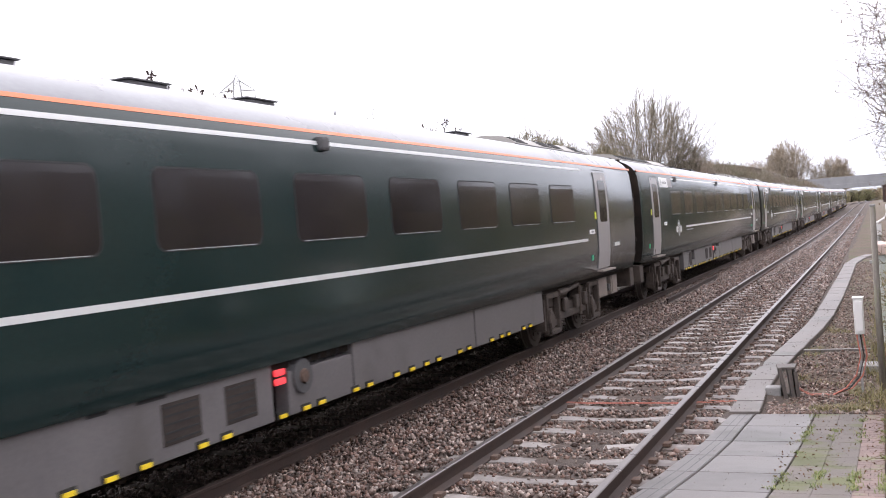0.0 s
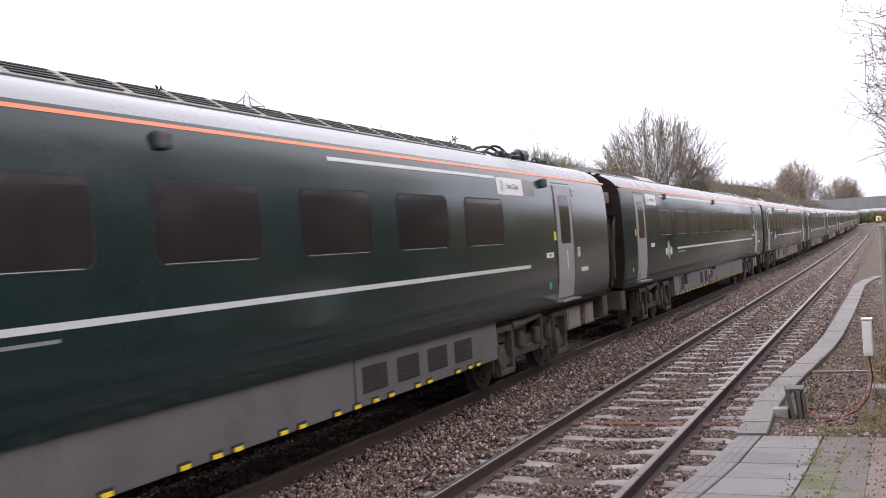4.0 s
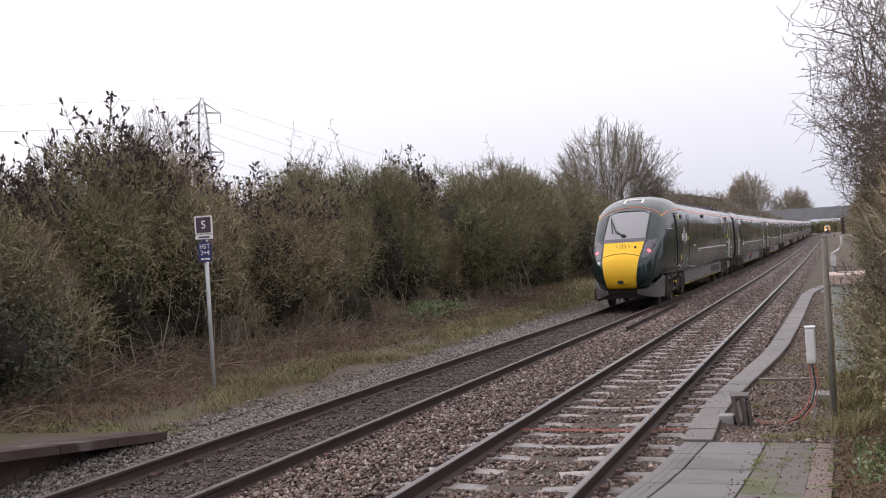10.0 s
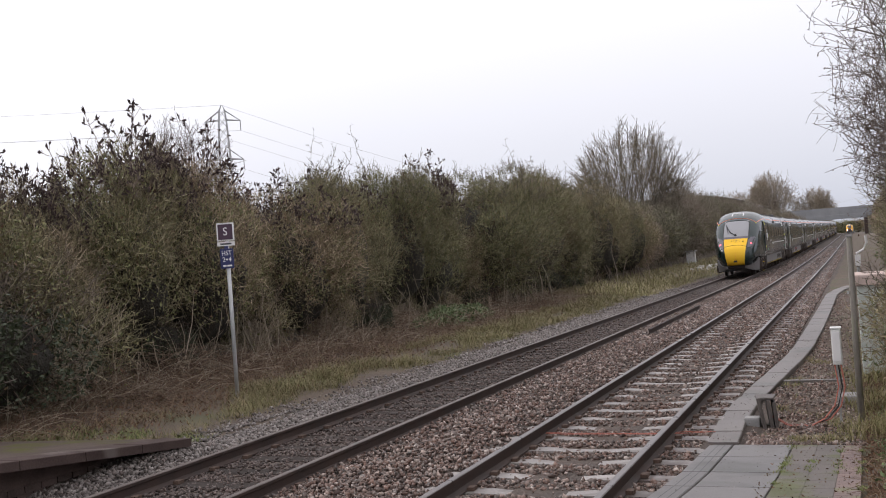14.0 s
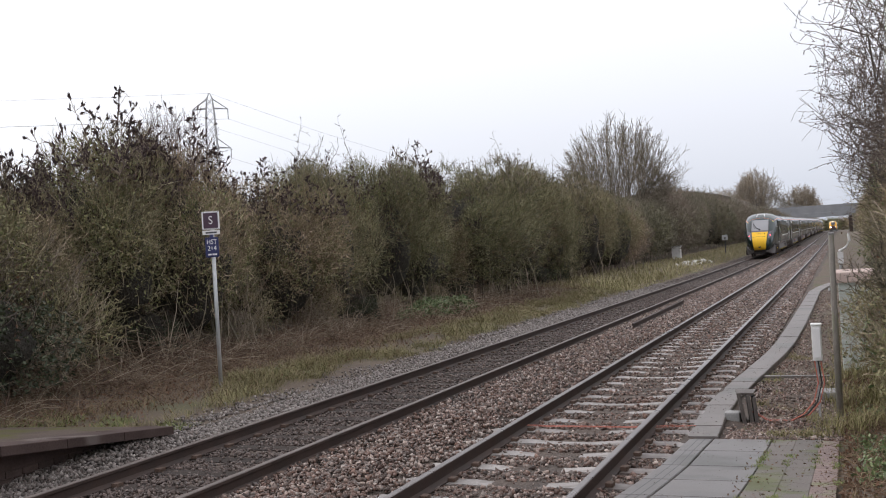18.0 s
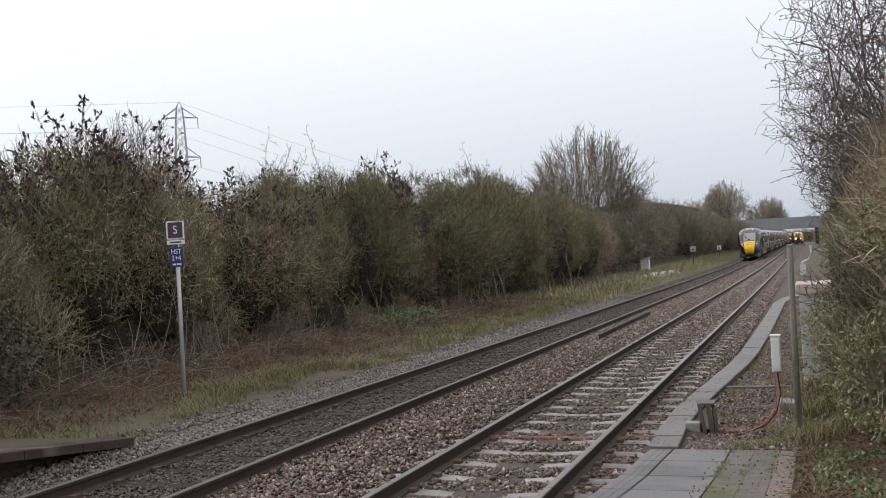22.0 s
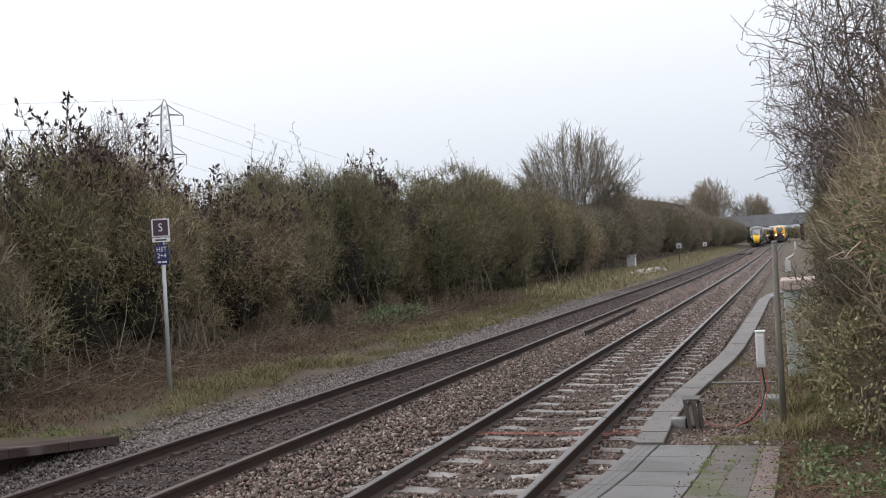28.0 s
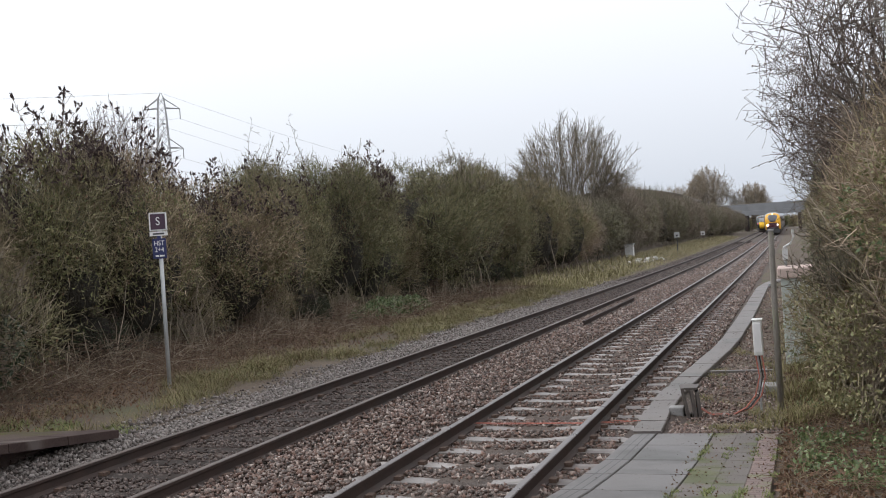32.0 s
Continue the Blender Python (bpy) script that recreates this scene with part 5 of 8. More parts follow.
def oncoming_car(front):
    car = empty("railcar", None, "maroon and silver oncoming railcar with a yellow cab front" if front else "maroon and silver passenger railcar", "railway carriage", "carriages of the oncoming train")
    st = [(0.0, 0.72, 1.15, 2.2), (0.08, 0.95, 0.95, 2.6), (0.25, 1.1, 0.85, 3.0), (0.55, 1.2, 0.82, 3.35), (0.95, 1.28, 0.82, 3.6), (1.5, 1.33, 0.82, 3.72), (2.2, 1.36, 0.82, 3.75)] if front else [(0.15, 1.32, 0.85, 3.7), (0.3, 1.36, 0.82, 3.75)]
    bm = loft(body_rings([q + (1.0,) for q in st + [(12, 1.36, 0.82, 3.75), (22.6, 1.36, 0.82, 3.75)]]))
    for co, no in (((0, 0.95, 0), (0, 1, 0)), ((0, 0, 3.05), (0, 0, 1)), ((0, 0, 2.0), (0, 0, 1)), ((0, 0, 1.45), (0, 0, 1))):
        bmesh.ops.bisect_plane(bm, geom=bm.verts[:] + bm.edges[:] + bm.faces[:], dist=0.0005, plane_co=co, plane_no=no)

    def choose(c):
        if front and c.y < 0.95:
            return "yellow" if c.z > 1.9 or abs(c.x) > 1.0 else "body" if c.z > 1.2 else "low"
        return "roof" if c.z > 3.05 else "body" if c.z > 1.45 else "low"

    split_parts(bm, choose, {"yellow": ("front_panel", M["amber_paint"], "orange-yellow cab front"), "roof": ("roof", M["silver_paint"], "silver roof"), "body": ("body", M["maroon_paint"], "dark maroon body shell"), "low": ("lower_body", M["dark_metal"], "dark lower body")}, car)
    for s in (-1, 1):
        for k in range(8):
            y = 3.4 + 2.1 * k
            part("window", boxed(*sorted((s * 1.335, s * 1.372)), y, y + 1.5, 2.05, 2.85, bevel=0.02), M["tinted_glass"], car, "tinted saloon window")
        for y in (2.0, 20.6):
            part("door", boxed(*sorted((s * 1.33, s * 1.376)), y, y + 0.9, 1.0, 3.0, bevel=0.02), M["silver_paint"], car, "silver door")
    for y in (3.6, 19.0):
        bog = part("bogie", bogie_frame(), M["bogie_dirt"], car, "brown bogie frame")
        bog.matrix_basis = pose(0, y, 0)
        for d in (-1.3, 1.3):
            w = part("wheelset", wheelset(), M["wheel_steel"], bog)
            w.matrix_basis = pose(0, d, 0.42)
    part("underframe", boxed(-1.2, 1.2, 5.8, 16.8, 0.3, 0.84, bevel=0.05), M["dark_metal"], car, "dark underframe equipment")
    if front:
        rings = []
        for zz, yy, w in ((2.12, -0.035, 0.58), (2.3, -0.03, 0.72), (2.6, 0.02, 0.80), (3.0, 0.19, 0.80), (3.22, 0.34, 0.7), (3.36, 0.47, 0.5)):
            rings.append([(-w, yy + 0.14, zz), (-w * 0.5, yy, zz), (w * 0.5, yy, zz), (w, yy + 0.14, zz), (w, yy + 0.4, zz), (-w, yy + 0.4, zz)])
        part("windscreen", loft(rings), M["cab_screen"], car, "rounded dark grey windscreen", smooth=True)
        for x, z in ((-0.78, 1.62), (0.78, 1.62)):
            part("headlamp", tubed([(x, 0.12, z), (x, -0.04, z)], [0.13, 0.13], 12), M["head_lamp"] if x < 0 else M["marker_lamp"], car, "lit white headlamp")
        part("headlamp", tubed([(0, 0.5, 3.5), (0, 0.36, 3.5)], [0.09, 0.09], 12), M["marker_lamp"], car, "lit white roof lamp")
        part("coupler", boxed(-0.3, 0.3, -0.3, 0.4, 0.75, 1.2, bevel=0.05), M["dark_metal"], car, "dark automatic coupler")
        part("valance", boxed(-1.1, 1.1, 0.0, 0.6, 0.25, 0.86, bevel=0.08), M["dark_metal"], car)
    return car


def build_oncoming_train():
    front = oncoming_car(True)
    mid = oncoming_car(False)
    return [front, mid, copy_thing(mid, pose(0, 0, 0)), copy_thing(mid, pose(0, 0, 0))]

# ---- platforms, cable trough and trackside things ----
def rect_piece(name, x0, x1, y0, y1, zf, thick, material, parent, gap=0.006, chamfer=0.006):
    """A paving piece lying on the ramp, its top following zf(y)."""
    bm = bmesh.new()
    x0, x1, y0, y1 = x0 + gap, x1 - gap, y0 + gap, y1 - gap
    pts = [(x0, y0), (x1, y0), (x1, y1), (x0, y1)]
    low = [bm.verts.new((x, y, zf(y) - thick)) for x, y in pts]
    top = [bm.verts.new((x, y, zf(y) - chamfer)) for x, y in pts]
    inn = [bm.verts.new((x + (chamfer if x == x0 else -chamfer), y + (chamfer if y == y0 else -chamfer), zf(y))) for x, y in pts]
    for k in range(4):
        j = (k + 1) % 4
        bm.faces.new((low[k], low[j], top[j], top[k]))
        bm.faces.new((top[k], top[j], inn[j], inn[k]))
    bm.faces.new(inn)
    bm.faces.new(low[::-1])
    return part(name, bm, material, parent)


def ramp_edge(y):
    return lerp([(1.5, 0.74), (7.5, 0.47), (12, 0.46)], y)


def build_platform_right():
    p = empty("platform_ramp", None, "sloping paved end of a station platform, mossy in patches", "platform", kind="structure")
    bm = bmesh.new()
    ys = [-14, 1.0, 4.0, 7.67, 9.2, 10.13, 11.13]
    rings = [[bm.verts.new(q) for q in ((ramp_edge(y) + 0.03, y, ramp_z(y) - 0.05), (1.99, y, ramp_z(y) - 0.05), (1.99, y, -0.6), (ramp_edge(y) + 0.03, y, -0.6))] for y in ys]
    for a, b in zip(rings, rings[1:]):
        for k in range(4):
            bm.faces.new((a[k], a[(k + 1) % 4], b[(k + 1) % 4], b[k]))
    bm.faces.new(rings[0]), bm.faces.new(rings[-1])
    part("platform_core", bm, M["brickwork"], p)
    y = 11.14
    while y > 1.5:
        d = 0.93
        rect_piece("coping_slab", ramp_edge(y), 0.72, y - d, y, ramp_z, 0.07, M["slab"], p, 0.004)
        rect_piece("paving_slab", 0.72, 1.33, y - d, y, ramp_z, 0.06, M["slab"], p, 0.005)
        for x in (0.56, 0.63, 0.70):             # drainage grooves
            bm = bmesh.new()
            bm.faces.new([bm.verts.new((x + o, yy, ramp_z(yy) + 0.0015)) for o, yy in ((0, y - d + 0.01), (0.009, y - d + 0.01), (0.009, y - 0.01), (0, y - 0.01))])
            part("groove", bm, M["dark_metal"], p)
        y -= d
    y = 11.14
    while y > 5.2:
        for c in range(2):
            x0 = 1.335 + 0.235 * c
            rect_piece("paver", x0, x0 + 0.235, y - 0.465, y, ramp_z, 0.05, M["moss_paver"], p, 0.001, 0.002)
        for c in range(4):
            off = 0.11625 * c
            rect_piece("brick_paver", 1.805, 1.90 if c % 2 else 1.995, y - off - 0.11625, y - off, ramp_z, 0.05, M["red_paver"], p, 0.001, 0.002)
            if c % 2:
                rect_piece("brick_paver", 1.90, 1.995, y - off - 0.11625, y - off, ramp_z, 0.05, M["red_paver"], p, 0.001, 0.002)
        y -= 0.465


def left_z(y):
    return min(0.915, 0.07 + max(0.0, 10.1 - y) * 0.11)


def build_platform_left():
    p = empty("platform_ramp", None, "end of the opposite platform with a dark brick face and mossy top", "platform", kind="structure")
    rnd = random.Random(4)
    y = 10.12
    while y > -2:
        d = 0.9
        rect_piece("coping_stone", -6.05, -5.61, y - d, y, left_z, 0.10, M["brown_coping"], p, 0.006)
        y -= d
    bm = bmesh.new()
    ys = [-3, 2.2, 10.08]
    rings = [[bm.verts.new((x, yy, z)) for x, z in ((-9.4, left_z(yy) - 0.06), (-6.06, left_z(yy) - 0.1), (-6.04, left_z(yy) - 0.1), (-5.95, left_z(yy) - 0.1), (-5.95, -0.5), (-9.4, -0.5))] for yy in ys]
    for a, b in zip(rings, rings[1:]):
        for k in range(6):
            bm.faces.new((a[k], a[(k + 1) % 6], b[(k + 1) % 6], b[k]))
    bm.faces.new(rings[0]), bm.faces.new(rings[-1])
    part("platform_core", bm, M["brickwork"], p)
    bm = bmesh.new()
    rings = [[bm.verts.new((x, yy, left_z(yy) + dz)) for x, dz in ((-9.4, -0.058), (-6.06, -0.006), (-6.06, -0.08), (-9.4, -0.12))] for yy in ys]
    for a, b in zip(rings, rings[1:]):
        for k in range(4):
            bm.faces.new((a[k], a[(k + 1) % 4], b[(k + 1) % 4], b[k]))
    bm.faces.new(rings[0]), bm.faces.new(rings[-1])
    part("platform_top", bm, M["moss_top"], p, "mossy brown platform surface")
    # brick courses of the face
    for row in range(6):
        y = 9.9 - (0.11 if row % 2 else 0)
        n = 0
        while y > 5.2 and n < 24:
            z = -0.42 + 0.075 * row
            if z + 0.07 < left_z(y) - 0.1:
                part("brick", boxed(-5.95, -5.935, y - 0.213, y, z, z + 0.065), M["brickwork"], p)
            y -= 0.225
            n += 1


TROUGH_X = (0.60, 0.58, 0.55, 0.57, 0.66, 0.76, 0.90, 0.98, 1.03, 1.07, 1.10, 1.33, 1.7)
TROUGH_Y = (11.16, 11.8, 12.5, 14.0, 15.4, 16.9, 19.0, 21.0, 25.0, 31.0, 38.3, 41.6, 44.0)


def build_trough():
    t = empty("cable_trough", None, "pale concrete cable trough winding beside the track", "cable trough", kind="structure")
    line = list(zip(TROUGH_X, TROUGH_Y))
    pts = []
    for (xa, ya), (xb, yb) in zip(line, line[1:]):
        n = max(1, round(math.hypot(xb - xa, yb - ya) / 0.92))
        pts += [(xa + (xb - xa) * k / n, ya + (yb - ya) * k / n) for k in range(n)]
    pts.append(line[-1])
    rnd = random.Random(8)
    for k, ((xa, ya), (xb, yb)) in enumerate(zip(pts, pts[1:])):
        w = lerp([(11, 0.165), (15, 0.175), (25, 0.2), (40, 0.2)], ya)
        d = Vector((xb - xa, yb - ya, 0)).normalized()
        s = Vector((d.y, -d.x, 0))
        z = -0.165 + rnd.uniform(-0.004, 0.004)
        bm = bmesh.new()
        a, b = Vector((xa, ya, 0)) - d * 0.006, Vector((xb, yb, 0)) + d * 0.004
        rings = []
        for p in (a, b):
            rings.append([bm.verts.new((p + s * o) + Vector((0, 0, zz))) for o, zz in ((-w, z - 0.14), (w, z - 0.14), (w, z - 0.012), (w - 0.012, z), (-w + 0.012, z), (-w, z - 0.012))])
        for i in range(6):
            bm.faces.new((rings[0][i], rings[0][(i + 1) % 6], rings[1][(i + 1) % 6], rings[1][i]))
        bm.faces.new(rings[0]), bm.faces.new(rings[1][::-1])
        part("trough_lid", bm, M["trough"], t)
    # short branch towards the post
    for k in range(3):
        part("trough_lid", boxed(0.78 + 0.36 * k, 1.13 + 0.36 * k, 16.2, 16.3, -0.32, -0.2, bevel=0.008), M["trough"], t)


def build_trackside():
    # weathered post
    p = empty("timber_post", None, "weathered grey timber post standing in rough grass", "post")
    part("shaft", tubed([(2.0, 12.85, -0.4), (2.005, 12.85, 0.9), (2.015, 12.85, 1.93), (2.015, 12.85, 1.95)], [0.040, 0.037, 0.034, 0.028], 14), M["post_wood"], p, smooth=True)
    part("post_cap", boxed(1.98, 2.05, 12.815, 12.885, 1.95, 1.98, bevel=0.01), M["concrete"], p)
    part("bracket", boxed(1.945, 1.972, 12.82, 12.88, 1.28, 1.31), M["galv"], p)
    # white box on its stake
    b = empty("junction_box", None, "small white lineside box on a short stake, cables below", "junction box")
    part("case", boxed(1.735, 1.845, 12.62, 12.78, 0.46, 0.88, bevel=0.018), M["white_paint"], b, "white painted case")
    part("lid", boxed(1.727, 1.853, 12.612, 12.79, 0.882, 0.90, bevel=0.006), M["white_paint"], b)
    part("door_edge", boxed(1.748, 1.832, 12.608, 12.62, 0.5, 0.85, bevel=0.004), M["sign_white"], b)
    part("stake", boxed(1.765, 1.79, 12.70, 12.725, -0.35, 0.46), M["galv"], b)
    for k, (dx, m) in enumerate(((-0.02, "orange_cable"), (0.02, "black_cable"), (0.05, "orange_cable"))):
        part("cable", tubed([(1.77 + dx, 12.67, 0.47), (1.80 + dx, 12.65, 0.2), (1.74 + dx, 12.6, -0.02), (1.62 + dx, 12.55, -0.16), (1.45, 12.5 + 0.03 * k, -0.235), (1.2, 12.45 + 0.03 * k, -0.22), (1.02, 12.5 + 0.02 * k, -0.12)], 0.009, 6), M[m], b, "orange cable" if m == "orange_cable" else "black cable")
    # leaning hatch plates over the cable route
    h = empty("cable_hatch", None, "grey weathered cable hatch with two leaning plates", "cable hatch")
    for k, (x, lean) in enumerate(((0.93, -9), (1.01, -6), (1.06, -4))):
        bm = boxed(-0.022, 0.022, -0.17, 0.17, 0.0, 0.43 - 0.03 * k, bevel=0.008)
        pl = part("plate", bm, M["dark_concrete"], h, "dark grey weathered plate")
        pl.matrix_basis = pose(x, 12.5 + 0.02 * k, -0.30, 0, lean, 8)
    part("foot_block", boxed(0.70, 0.88, 12.4, 12.58, -0.34, -0.12, bevel=0.02), M["concrete"], h, "small concrete block")
    part("plate_top", boxed(0.86, 1.06, 12.36, 12.66, 0.10, 0.125, bevel=0.006), M["dark_concrete"], h)
    # low concrete box by the post
    c = tagged(part("concrete_block", boxed(1.72, 1.98, 14.0, 14.4, -0.4, -0.12, bevel=0.02), M["concrete"]), "half-buried grey concrete block near the post", "block")
    # white cabinet with pinkish top
    k = empty("lineside_cabinet", None, "pale grey-green lineside cabinet with a pinkish flat top", "cabinet")
    part("case", boxed(2.04, 3.7, 17.0, 18.1, -0.5, 1.16, bevel=0.02), M["pale_green"], k, "pale grey-green cabinet side")
    part("cap", boxed(1.99, 3.76, 16.94, 18.16, 1.16, 1.33, bevel=0.025), M["pink_top"], k, "pinkish flat cap")
    for x in (2.6, 3.15):
        part("door_seam", boxed(x, x + 0.012, 16.994, 17.004, -0.2, 1.1), M["galv"], k)
    # short stake with a curved white handle
    s = empty("marker_stake", None, "thin grey stake with a curved white handle", "stake")
    part("stake", tubed([(2.08, 24, -0.4), (2.08, 24, 1.45)], 0.035, 8), M["galv"], s)
    part("handle", tubed([(2.05, 24, 1.52), (2.2, 24, 1.6), (2.28, 24, 1.75), (2.27, 24, 1.92)], 0.028, 7), M["sign_white"], s, "curved white handle")
    part("plate", boxed(2.02, 2.14, 23.95, 23.97, 1.25, 1.5), M["sign_white"], s)
    # spare rail lying between the tracks
    r = tagged(part("spare_rail", sweep(bmesh.new(), RAIL_SIDE, [(24.3, -2.72, 0.02), (33.0, -2.78, 0.02)]), M["rail_side"]), "rusty spare rail lying on the ballast between the tracks", "rail")
    # orange bond cable across the track
    for k, z in enumerate((0.0, 0.025)):
        c = tagged(part("bond_cable", tubed([(-1.62, 11.45 + k * 0.05, -0.12), (-1.2, 11.4 + k * 0.06, -0.125), (-0.6, 11.38 + k * 0.05, -0.12), (-0.1, 11.4 + k * 0.05, -0.125), (0.2, 11.55 + k * 0.1, -0.14), (0.45, 11.75, -0.16)], 0.004, 6), M["orange_cable"]), "thin orange cable laid across the track bed", "cable")


def text_mesh(words, size, material, parent, m, name="lettering", label=""):
    cu = bpy.data.curves.new("lettering", "FONT")
    cu.body, cu.size, cu.align_x, cu.align_y, cu.extrude = words, size, "CENTER", "CENTER", 0.0015
    tmp = bpy.data.objects.new("tmp", cu)
    scene.collection.objects.link(tmp)
    me = bpy.data.meshes.new_from_object(tmp.evaluated_get(bpy.context.evaluated_depsgraph_get()))
    bpy.data.objects.remove(tmp)
    me.materials.append(material)
    ob = new(name, me)
    ob.parent = parent
    ob.matrix_basis = m
    if label:
        ob["label"] = label
    return ob


def build_sign():
    s = empty("stop_sign", pose(-8.45, 15.22, -0.25, 0, 0, 18) @ Matrix.Diagonal((0.85, 1, 1, 1)), "car stop sign on a grey post, purple square over blue plate", "sign")
    part("post", tubed([(0, 0.05, -0.3), (0, 0.05, 3.1)], 0.042, 14), M["galv"], s, "galvanised grey tube", smooth=True)
    p = part("top_plate", boxed(-0.19, 0.19, -0.012, 0.0, 2.92, 3.25, bevel=0.004), M["sign_white"], s, "white bordered square plate")
    for k in range(9):                                      # hatched border
        for z in (2.927, 3.236):
            part("border_dash", boxed(-0.185 + 0.043 * k, -0.165 + 0.043 * k, -0.0145, -0.012, z, z + 0.008), M["sign_purple"], p)
    part("face", boxed(-0.158, 0.158, -0.016, -0.012, 2.945, 3.225), M["sign_purple"], p, "dark purple face")
    text_mesh("S", 0.21, M["sign_white"], p, pose(0, -0.0175, 3.085, 90), label="white letter S")
    q = part("strip_plate", boxed(-0.19, 0.19, -0.012, 0.0, 2.83, 2.905, bevel=0.003), M["sign_white"], s, "narrow white plate")
    part("writing_bar", boxed(-0.12, 0.12, -0.0145, -0.012, 2.852, 2.882), M["dark_metal"], q)
    part("spacer", boxed(-0.04, 0.04, -0.01, 0.0, 2.78, 2.83), M["sign_blue"], s)
    r = part("lower_plate", boxed(-0.145, 0.145, -0.012, 0.0, 2.42, 2.78, bevel=0.004), M["sign_blue"], s, "dark blue plate")
    text_mesh("HST", 0.125, M["sign_white"], r, pose(0, -0.0145, 2.695, 90), label="white letters HST")
    text_mesh("2+4", 0.125, M["sign_white"], r, pose(0, -0.0145, 2.58, 90), label="white figures 2+4")
    part("writing_bar", boxed(-0.09, -0.02, -0.0145, -0.012, 2.455, 2.485), M["sign_white"], r)
    part("writing_bar", boxed(0.0, 0.1, -0.0145, -0.012, 2.455, 2.485), M["sign_white"], r)
    for z in (2.5, 2.7, 2.98, 3.18):
        part("clip", boxed(-0.055, 0.055, 0.0, 0.1, z, z + 0.03), M["galv"], s)


def build_far_things():
    b = empty("location_case", None, "small pale grey equipment case in the verge grass", "equipment case")
    part("case", boxed(-11.95, -11.2, 89.6, 90.3, -0.5, 1.3, bevel=0.03), M["white_paint"], b)
    part("lid", boxed(-12.02, -11.13, 89.52, 90.38, 1.3, 1.4, bevel=0.02), M["galv"], b)
    for (x, y, z, w, mat) in ((-8.95, 105, 1.88, 0.27, "galv"), (-10.04, 150, 1.83, 0.3, "sign_white")):
        s = empty("marker_sign", None, "small square marker plate on a thin post in the verge", "sign", "verge marker signs")
        part("post", tubed([(x, y, -0.3 + rise(y)), (x, y, z)], 0.04, 8), M["dark_metal"], s)
        part("plate", boxed(x - w, x + w, y - 0.03, y - 0.01, z - w, z + w, bevel=0.01), M[mat], s)
        part("mark", boxed(x - w * 0.35, x + w * 0.35, y - 0.036, y - 0.03, z - w * 0.5, z + w * 0.1), M["dark_metal"], s)
    # road bridge over the line
    z = 0.46
    g = empty("road_bridge", None, "grey concrete and steel road bridge across the railway", "bridge")
    part("deck", boxed(-54, 54, 280, 291, 5.6 + z, 6.2 + z, bevel=0.06), M["bridge_grey"], g, "grey bridge deck")
    part("girder", boxed(-54, 54, 279.6, 280, 5.1 + z, 6.3 + z, bevel=0.05), M["bridge_grey"], g, "grey edge girder")
    part("parapet", boxed(-54, 54, 279.7, 279.95, 6.3 + z, 8.2 + z, bevel=0.03), M["bridge_grey"], g, "pale grey parapet")
    for k in range(-14, 15):
        part("stiffener", boxed(k * 3.1 - 0.08, k * 3.1 + 0.08, 279.52, 279.6, 5.15 + z, 8.15 + z), M["bridge_grey"], g)
    part("abutment", boxed(-10.4, -8.8, 279.8, 291.5, -0.6, 5.6 + z, bevel=0.05), M["brickwork"], g, "dark brick abutment")
    part("abutment", boxed(4.0, 5.6, 279.8, 291.5, -0.6, 5.6 + z, bevel=0.05), M["brickwork"], g, "dark brick abutment")
    # earth ramps that carry the road
    for sx in (-1, 1):
        bm = bmesh.new()
        x0 = -9.4 if sx < 0 else 4.8
        pts = [(x0, 277), (x0, 294), (x0 + sx * 90, 298), (x0 + sx * 90, 273)]
        lowp = [(x0, 270), (x0, 301), (x0 + sx * 90, 306), (x0 + sx * 90, 265)]
        t = [bm.verts.new((x, y, 5.5 + z)) for x, y in pts]
        l = [bm.verts.new((x, y, -0.8)) for x, y in lowp]
        bm.faces.new(t)
        for k in range(4):
            bm.faces.new((t[k], t[(k + 1) % 4], l[(k + 1) % 4], l[k]))
        tagged(part("embankment", bm, M["scrub"]), "scrubby earth embankment carrying the road to the bridge", "embankment", kind="structure")
    # long low building behind the hedge
    w = empty("warehouse", None, "long low brown-roofed building behind the hedge", "building")
    part("wall", boxed(-78, -42, 46, 150, -0.5, 6.4), M["brickwork"], w, "brown wall")
    bm = bmesh.new()
    a = [bm.verts.new((x, 45, zz)) for x, zz in ((-79, 6.3), (-60, 9.2), (-41, 6.3))]
    c = [bm.verts.new((x, 151, zz)) for x, zz in ((-79, 6.3), (-60, 9.2), (-41, 6.3))]
    bm.faces.new(a), bm.faces.new(c)
    for k in range(3):
        bm.faces.new((a[k], a[(k + 1) % 3], c[(k + 1) % 3], c[k]))
    part("roof", bm, M["brown_roof"], w, "shallow brown roof")


